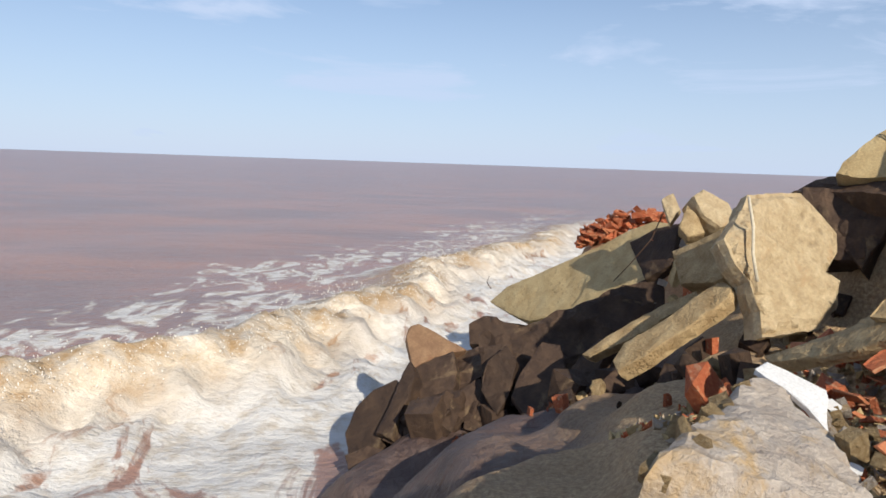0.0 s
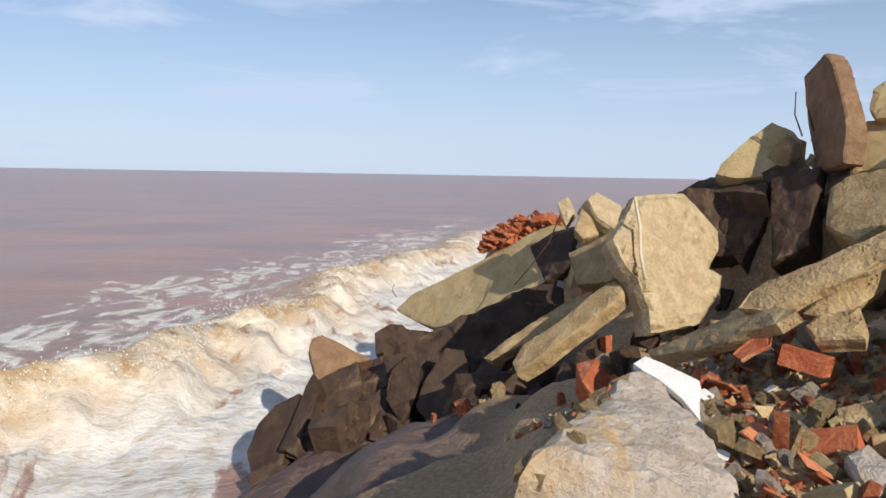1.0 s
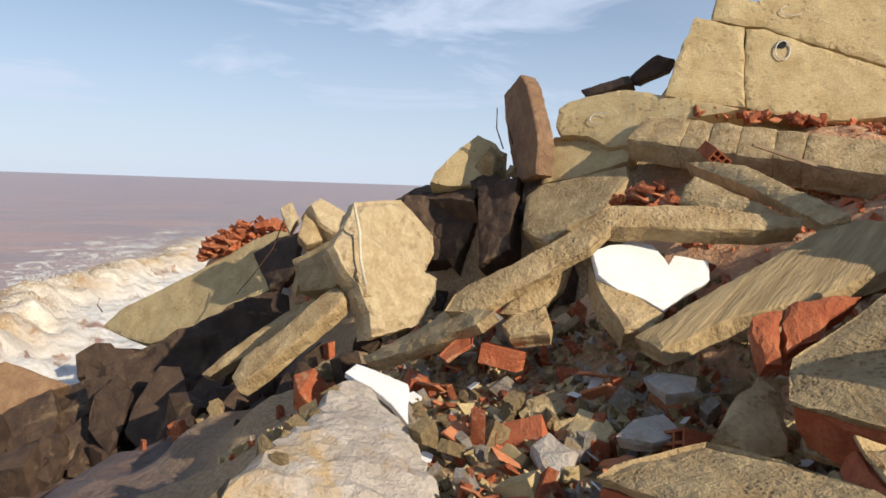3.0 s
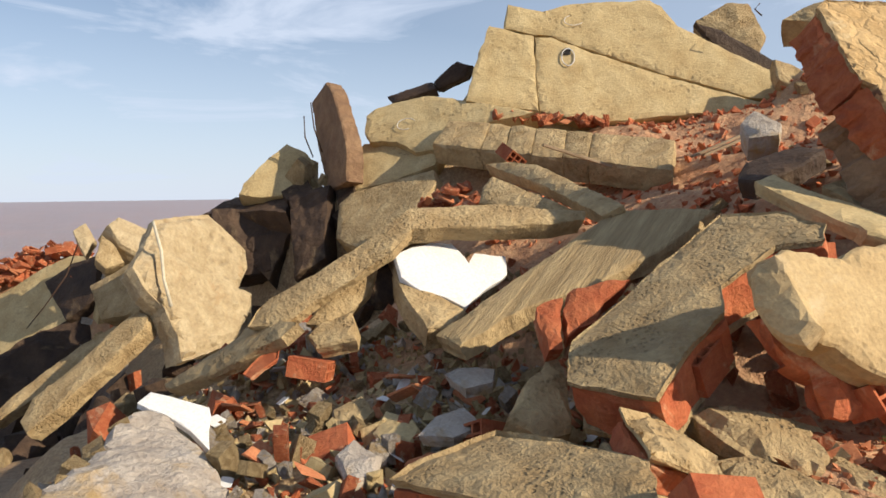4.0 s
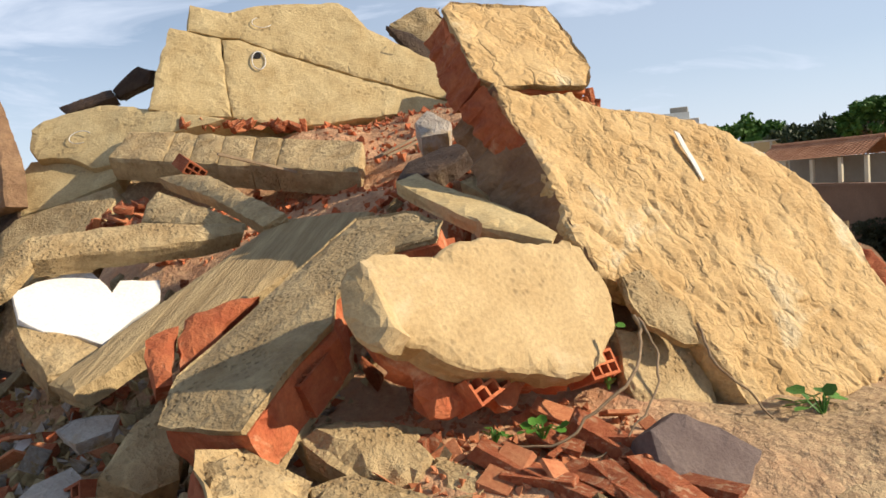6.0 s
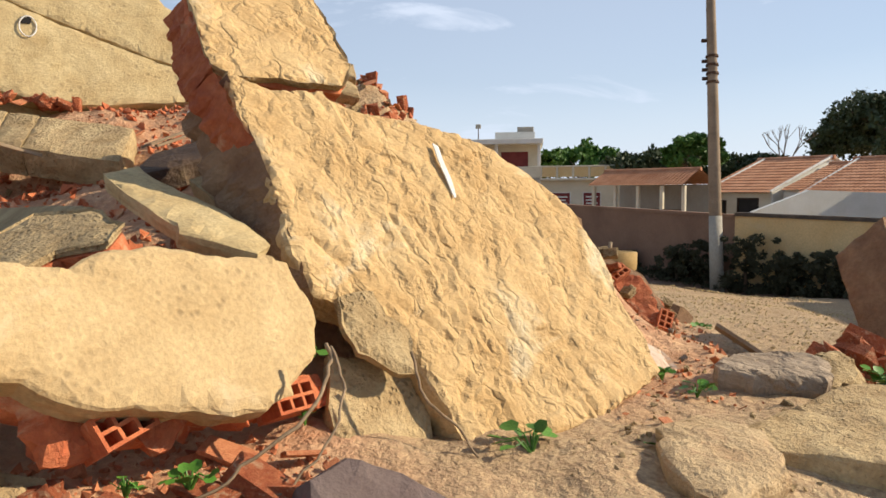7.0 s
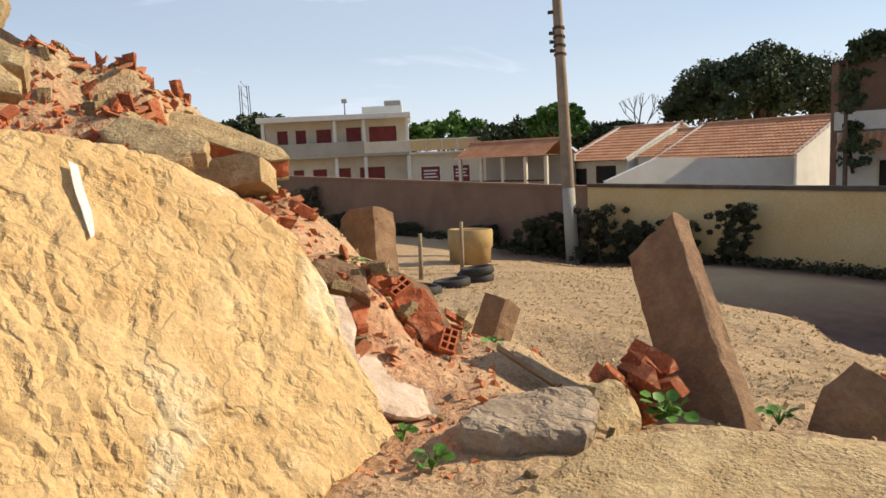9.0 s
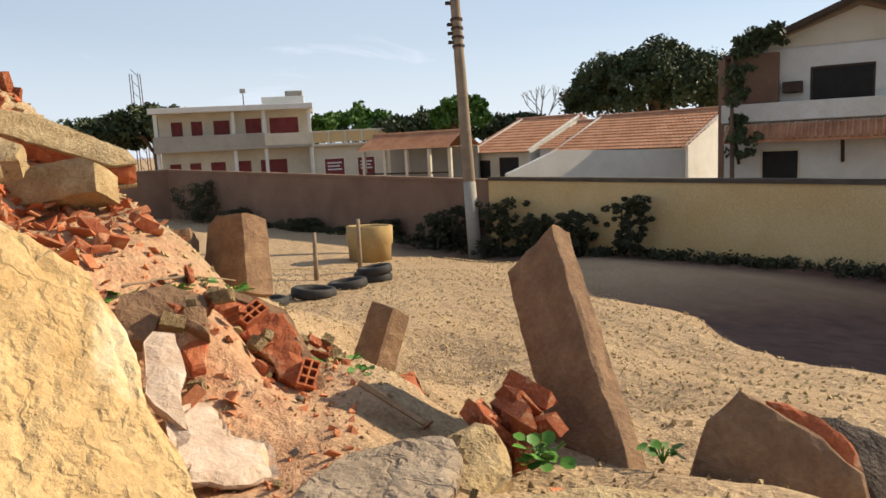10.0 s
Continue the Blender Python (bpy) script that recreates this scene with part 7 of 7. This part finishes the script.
def tiled_roof(thing, x0, x1, eave_y, eave_z, ridge_y, ridge_z, back_y, name="roof", pitch=0.24, shear=0.0):
    """Rows of rounded clay tiles on both slopes, as ribbed sheets with stepped courses, and a ridge."""
    for side, (ya, za, yb, zb) in enumerate(((eave_y, eave_z, ridge_y, ridge_z), (back_y, eave_z, ridge_y, ridge_z))):
        n, rows = int((x1 - x0) / pitch) * 4, 12
        verts, faces = [], []
        for r in range(rows):
            for half in (0, 1):
                t = (r + half) / rows
                for i in range(n + 1):
                    x = x0 + (x1 - x0) * i / n
                    rib = 0.05 * abs(math.sin(math.pi * (x - x0) / pitch))
                    verts.append((x + shear * t, ya + (yb - ya) * t, za + (zb - za) * t + rib + (0.035 if half == 0 else 0.0) + 0.01 * noise.noise((x * 3, r, side))))
        for r in range(rows * 2 - 1):
            for i in range(n):
                a = r * (n + 1) + i
                faces.append((a, a + 1, a + n + 2, a + n + 1))
        roof = part(name, mesh_from(name, verts, faces, [TILE]), None, thing, "faded clay tile roof slope")
    v, f = tube([(x0 + shear - 0.05, ridge_y, ridge_z + 0.03), ((x0 + x1) / 2 + shear, ridge_y, ridge_z + 0.03), (x1 + shear + 0.05, ridge_y, ridge_z + 0.03)], [0.12] * 3, 8)
    part("ridge_tiles", mesh_from("ridge_tiles", v, f, [TILE]), None, thing)
    return roof


def gable(thing, x, ya, yb, z0, ze, yr, zr, mat, thick=0.15):
    verts = []
    for dx in (0, thick):
        verts += [(x + dx, ya, z0), (x + dx, yb, z0), (x + dx, yb, ze), (x + dx, yr, zr), (x + dx, ya, ze)]
    faces = [(0, 4, 3, 2, 1), (5, 6, 7, 8, 9)] + [(i, (i + 1) % 5, 5 + (i + 1) % 5, 5 + i) for i in range(5)]
    part("gable_wall", mesh_from("gable_wall", verts, faces, [mat]), None, thing)
    for a, b2 in (((ya - 0.25, ze - 0.12), (yr, zr + 0.08)), ((yb + 0.25, ze - 0.12), (yr, zr + 0.08))):
        v, f = tube([(x + thick + 0.03, a[0], a[1] + 0.05), (x + thick + 0.03, b2[0], b2[1])], [0.10, 0.10], 6)
        part("verge", mesh_from("verge", v, f, [WHITEWASH]), None, thing, "white verge edge")


RIGHT = (-0.62, -0.785, 0)
LOW = -3.15
# middle house with a low tiled roof
ASKEW = (-0.78, -0.63, 0)
h1 = base("tiled_house", local((46.93, -9.0, 0), ASKEW), "long low house with a faded clay tile roof", "house")
wall_with_holes("front_wall", 0, 4.45, LOW, -0.62, 0.5, 0.7, [(0.5, LOW, 1.0, 2.1), (2.2, -2.2, 1.5, 1.3)], CREAM, h1)
opening(h1, 0.5, LOW, 1.0, 2.1, 0.55, DARKWOOD, BLACK, "door")
opening(h1, 2.2, -2.2, 1.5, 1.3, 0.55, DARKWOOD, BLACK)
part("back_wall", box((0, 11.0, LOW), (4.45, 11.2, -0.62)), CREAM, h1)
tiled_roof(h1, -0.4, 4.7, 0.0, -0.63, 5.85, 1.42, 11.7)
gable(h1, 4.4, 0.5, 11.2, LOW, -0.5, 5.85, 1.38, WHITEWASH)
gable(h1, -0.1, 0.5, 11.2, LOW, -0.5, 5.85, 1.38, CREAM)
# larger house nearer the road
h2 = base("tiled_house", local((40.93, -12.72, 0), ASKEW), "whitewashed house with a faded clay tile roof", "house")
wall_with_holes("front_wall", 0.2, 7.5, LOW, -0.64, 0.5, 0.7, [(2.6, -2.2, 1.2, 1.0)], WHITEWASH, h2)
opening(h2, 2.6, -2.2, 1.2, 1.0, 0.55, DARKWOOD, BLACK)
part("back_wall", box((0.2, 9.6, LOW), (7.5, 9.8, -0.64)), WHITEWASH, h2)
tiled_roof(h2, -0.1, 7.75, 0.0, -0.64, 5.07, 1.2, 10.15)
gable(h2, 7.45, 0.5, 9.8, LOW, -0.52, 5.07, 1.14, WHITEWASH)
gable(h2, 0.0, 0.5, 9.8, LOW, -0.52, 5.07, 1.14, WHITEWASH)
# link roof between the two
h3 = base("tiled_house", local((43.2, -12.0, 0), ASKEW), "low link building with a clay tile roof", "house")
tiled_roof(h3, 0.1, 2.5, 0.6, -0.5, 5.2, 1.0, 9.8)
part("front_wall", box((0.1, 1.0, LOW), (2.5, 1.2, -0.4)), WHITEWASH, h3)
# porch with posts
h4 = base("porch", local((47.5, -2.2, 0), RIGHT), "open tiled porch on pale posts", "porch")
tiled_roof(h4, 0, 6.6, 0.0, -0.15, 2.0, 0.78, 4.0)
for x in (0.2, 1.8, 3.4, 5.0, 6.4):
    part("post", box((x, 0.25, LOW), (x + 0.2, 0.45, -0.15), 0.01), CREAM, h4)
part("back_wall", box((0, 3.6, LOW), (6.6, 3.8, -0.1)), GREYPAINT, h4)
part("rail", box((0.2, 0.28, -1.6), (6.5, 0.36, -1.5)), DARKWOOD, h4)
# shed wall in front
shed = base("lean_to", local((28.94, -7.6, 0), (0.36, -0.933, 0)), "white lean-to wall with a sloping top", "lean-to")
sv = [(0, 0, LOW), (9.28, 0, LOW), (9.28, 0, -0.64), (2.35, 0, -0.33), (0, 0, -1.10)]
sv += [(x, 0.2, z) for x, y, z in sv]
sf = [(0, 1, 2, 3, 4), (9, 8, 7, 6, 5)] + [(i, 5 + i, 5 + (i + 1) % 5, (i + 1) % 5) for i in range(5)]
part("front_wall", mesh_from("front_wall", sv, sf, [WHITEWASH]), None, shed)
part("side_wall", box((9.08, 0.2, LOW), (9.28, 2.4, -0.66)), WHITEWASH, shed)

# two-storey house far behind the wall
two = base("two_storey_house", local((63.5, 13.7, 0), (0.045, -1, 0)), "two-storey cream house with balconies and maroon shutters", "house")
Z1, Z2, ZT = LOW, 0.55, 3.55
upper = [(1.0, 1.0, 0.9, 1.9), (2.6, 1.0, 0.9, 1.9), (4.4, 1.0, 1.3, 1.9), (7.0, 0.95, 1.3, 2.0), (9.0, 0.95, 2.4, 2.0)]
lower = [(0.6, Z1, 0.9, 2.6), (2.2, Z1, 0.9, 2.6), (3.9, Z1, 1.2, 2.6), (6.0, Z1, 1.2, 2.6), (8.0, Z1, 2.2, 2.6)]
wall_with_holes("upper_wall", 0, 12.3, Z2, ZT, 1.6, 1.8, upper, CREAM, two)
wall_with_holes("lower_wall", 0, 12.3, Z1, Z2, 1.6, 1.8, lower, CREAM, two)
for x, z, w, h in upper + lower:
    opening(two, x, z, w, h, 1.66, MAROON, MAROON, "shutter", "maroon shutter")
part("side_wall", box((0, 1.8, Z1), (0.2, 10, ZT)), CREAM, two)
part("side_wall", box((12.1, 1.8, Z1), (12.3, 10, ZT)), CREAM, two)
part("back_wall", box((0, 9.8, Z1), (12.3, 10, ZT)), CREAM, two)
part("roof_slab", box((-0.4, -0.2, ZT), (12.7, 10.3, ZT + 0.45), 0.03), WHITEWASH, two)
part("balcony_floor", box((-0.2, 0.0, Z2 - 0.15), (12.5, 1.6, Z2 + 0.08), 0.02), GREYPAINT, two)
part("balcony_parapet", box((-0.2, 0.0, Z2 + 0.08), (8.6, 0.15, Z2 + 1.15), 0.02), GREYPAINT, two, "grey balcony parapet")
part("balcony_parapet", box((8.6, 0.02, Z2 + 0.08), (12.5, 0.15, Z2 + 1.05), 0.02), CREAM, two)
for x in (-0.1, 6.0, 8.5, 12.2):
    part("column", box((x, 0.2, Z1), (x + 0.28, 0.5, ZT), 0.02), WHITEWASH, two)
part("roof_house", box((8.4, 3.0, ZT + 0.45), (12.0, 7.0, ZT + 1.25), 0.02), WHITEWASH, two)
part("water_tank", box((10.4, 3.5, ZT + 1.25), (11.9, 5.5, ZT + 1.75), 0.05), GREYPAINT, two)
v, f = tube([(6.8, 4, ZT + 0.4), (6.8, 4, ZT + 1.9)], [0.05, 0.04], 6)
part("aerial", mesh_from("aerial", v, f, [STEEL]), None, two)
part("aerial_dish", box((6.55, 3.9, ZT + 1.7), (7.05, 4.0, ZT + 2.1), 0.04), GREYPAINT, two)
ann = base("annex", local((63.9, 1.2, 0), (0.045, -1, 0)), "low cream annex with a balustraded roof terrace", "house")
wall_with_holes("front_wall", 0, 9.6, Z1, Z2 - 0.1, 0.6, 0.8, [(0.8, Z1, 1.8, 2.5), (3.6, Z1, 1.6, 2.5), (7.0, -1.6, 2.0, 1.0)], CREAM, ann)
opening(ann, 7.0, -1.6, 2.0, 1.0, 0.66, MAROON, MAROON, "shutter", "maroon shutter")
for x, w in ((0.8, 1.8), (3.6, 1.6)):
    opening(ann, x, Z1, w, 2.5, 0.66, WHITEWASH, MAROON, "gate", "maroon panel with pale lettering")
    for k in range(3):
        part("lettering_bar", box((x + 0.3, 0.655, -1.15 - 0.28 * k), (x + w - 0.3 - 0.15 * (k % 2), 0.675, -1.03 - 0.28 * k)), PAINTWHITE, ann)
part("terrace_floor", box((-0.1, 0.0, Z2 - 0.2), (9.7, 8.0, Z2), 0.02), CREAM, ann)
part("handrail", box((-0.1, 0.02, Z2 + 0.95), (9.7, 0.18, Z2 + 1.08), 0.02), CREAM, ann)
for k in range(7):
    part("parapet_panel", box((0.12 + 1.37 * k, 0.05, Z2 + 0.1), (1.28 + 1.37 * k, 0.12, Z2 + 0.95)), YELLOWWALL, ann)
    part("baluster_post", box((-0.08 + 1.37 * k, 0.0, Z2), (0.1 + 1.37 * k, 0.2, Z2 + 1.0), 0.01), CREAM, ann)
# mast behind
mast = base("lattice_mast", pose(95, 23.3, -3), "thin lattice mast in the distance", "mast")
for dx, dy in ((-0.6, -0.6), (0.6, -0.6), (0.6, 0.6), (-0.6, 0.6)):
    v, f = tube([(dx, dy, 0), (dx * 0.8, dy * 0.8, 13.2)], [0.06, 0.05], 5)
    part("leg", mesh_from("leg", v, f, [STEEL]), None, mast)
for k in range(10):
    z = 1.0 + 1.3 * k
    v, f = tube([(-0.55, -0.55, z), (0.55, 0.55, z + 1.1)], [0.04, 0.04], 4)
    part("brace", mesh_from("brace", v, f, [STEEL]), None, mast)

# the house by the south end of the wall
hr = base("balcony_house", local((31.25, -17.48, 0), RIGHT), "two-storey cream house with a balcony and dark gabled roof", "house")
wall_with_holes("lower_wall", 0, 9.0, LOW, 0.4, 0.0, 0.2, [(1.4, LOW, 1.5, 2.4)], WHITEWASH, hr)
opening(hr, 1.4, LOW, 1.5, 2.4, 0.06, CREAM, BLACK, "door")
wall_with_holes("upper_wall", 0.9, 9.0, 0.4, 3.35, 1.2, 1.4, [(3.1, 0.9, 2.3, 1.6), (6.6, 0.9, 1.6, 1.6)], WHITEWASH, hr)
opening(hr, 3.1, 0.9, 2.3, 1.6, 1.26, DARKWOOD, BLACK)
opening(hr, 6.6, 0.9, 1.6, 1.6, 1.26, DARKWOOD, BLACK)
part("balcony_parapet", box((-0.1, -0.15, 0.38), (9.1, 0.0, 1.12), 0.02), WHITEWASH, hr, "pale balcony parapet")
part("balcony_floor", box((-0.1, 0.0, 0.3), (9.1, 1.2, 0.42)), GREYPAINT, hr)
part("side_wall", box((-0.25, 0.0, LOW), (0.0, 3.4, 3.0)), BROWNWALL, hr, "brown rendered side wall")
part("side_panel", box((-0.25, 0.9, 1.0), (1.95, 1.19, 3.2)), BROWNWALL, hr)
awn = part("awning", mesh_from("awning", [(0.1, -1.0, -0.35), (9.1, -1.0, -0.35), (9.1, -0.16, 0.25), (0.1, -0.16, 0.25), (0.1, -1.0, -0.45), (9.1, -1.0, -0.45), (9.1, -0.16, 0.12), (0.1, -0.16, 0.12)],
                                     [(0, 1, 2, 3), (7, 6, 5, 4), (0, 4, 5, 1), (0, 3, 7, 4), (1, 5, 6, 2)], [TILE]), None, hr, "clay tile awning")
for k in range(36):
    v, f = tube([(0.22 + 0.25 * k, -1.02, -0.34), (0.22 + 0.25 * k, -0.16, 0.27)], [0.075, 0.075], 6)
    part("awning_tile", mesh_from("awning_tile", v, f, [TILE]), None, awn)
for x in (0.6, 4.4, 7.8):
    v, f = tube([(x, -0.1, -1.3), (x, -0.9, -0.45)], [0.07, 0.07], 6)
    part("bracket", mesh_from("bracket", v, f, [DARKWOOD]), None, hr)
rv = [(-0.1, 0.4, 2.95), (4.8, 0.4, 4.9), (9.8, 0.4, 2.95), (-0.1, 4.0, 2.95), (4.8, 4.0, 4.9), (9.8, 4.0, 2.95)]
rv = rv + [(x, y, z + 0.22) for x, y, z in rv]
part("roof", mesh_from("roof", rv, [(0, 1, 4, 3), (1, 2, 5, 4), (6, 9, 10, 7), (7, 10, 11, 8), (0, 6, 7, 1), (1, 7, 8, 2), (3, 4, 10, 9), (4, 5, 11, 10), (0, 3, 9, 6), (2, 8, 11, 5)], [DARKWOOD]), None, hr, "dark gabled roof edge")
part("gable_wall", mesh_from("gable_wall", [(0.9, 1.2, 3.3), (8.6, 1.2, 3.3), (4.8, 1.2, 4.7), (0.9, 1.4, 3.3), (8.6, 1.4, 3.3), (4.8, 1.4, 4.7)], [(0, 1, 2), (5, 4, 3), (0, 3, 4, 1), (1, 4, 5, 2), (2, 5, 3, 0)], [CREAM]), None, hr)
part("air_conditioner", box((2.1, 0.7, 1.5), (2.85, 1.2, 1.95), 0.03), DARKWOOD, hr, "dark air-conditioning box")
rnd_c = random.Random(5)
cc = [(29.9 + rnd_c.gauss(0, 0.16), -17.4 + rnd_c.gauss(0, 0.2), rnd_c.uniform(-0.9, 3.4)) for k in range(34)]
cc += [(29.95 - 0.62 * k / 16 * rnd_c.uniform(0.6, 1.0), -17.35 - 0.785 * k / 16 * rnd_c.uniform(0.6, 1.0), rnd_c.uniform(3.0, 4.0)) for k in range(30)]
climb = base("climbing_plant", pose(0, 0, 0), "dark climbing plant over the house corner", "climbing plant")
part("foliage", leaf_cloud("foliage", cc, [0.3] * len(cc), 60, 0.11, TREELEAF, 21), None, climb)
v, f = tube([(30.1, -17.2, -3.1), (30.1, -17.17, 0.5), (30.07, -17.15, 3.0)], [0.10, 0.08, 0.05], 7)
part("stem", mesh_from("stem", v, f, [BARK]), None, climb)

# plain house and annex, added out of sight south of the road to shade it
nb = base("plain_house", pose(16.8, -20.2, 0), "unseen plain house added to shade the road", "house")
part("wall", box((-4.2, -3.0, -3.2), (4.5, 3.0, 3.4), 0.03), CREAM, nb)
part("roof", box((-4.4, -3.2, 3.4), (4.6, 3.2, 3.7), 0.03), TILE, nb)
part("annex_wall", box((-7.2, -3.0, -3.2), (-4.2, 1.6, 4.4), 0.03), CREAM, nb)
part("annex_roof", box((-7.4, -3.2, 4.4), (-4.4, 1.8, 4.65), 0.03), TILE, nb)

# ---- spray over the breaker ----
rnd_s = random.Random(12)
sv, sf = [], []
for _ in range(4200):
    along = rnd_s.uniform(-9, 20)
    d = rnd_s.gauss(-0.3, 0.5)
    d2 = d - 0.45 * math.sin(along * 0.35) - 0.3 * math.sin(along * 0.9 + 1)
    x, y = -2.4 + 0.48 * along - 0.877 * d2, 11.6 + 0.877 * along + 0.48 * d2
    burst = max(0.0, noise.noise((along * 0.45, 2.0, 0.0)) + 0.35)
    z = SEA_LEVEL + 0.75 + abs(rnd_s.gauss(0, 0.35)) * (0.3 + burst)
    r = rnd_s.uniform(0.004, 0.014)
    n = len(sv)
    sv += [(x + r, y, z), (x - r * 0.5, y + r * 0.8, z), (x - r * 0.5, y - r * 0.8, z), (x, y, z + r * 1.4), (x, y, z - r * 1.2)]
    sf += [(n, n + 1, n + 3), (n + 1, n + 2, n + 3), (n + 2, n, n + 3), (n + 1, n, n + 4), (n + 2, n + 1, n + 4), (n, n + 2, n + 4)]
tagged(new("spray", mesh_from("spray", sv, sf, [PAINTWHITE])), "white spray drops thrown up by the breaker", "spray", kind="stuff")
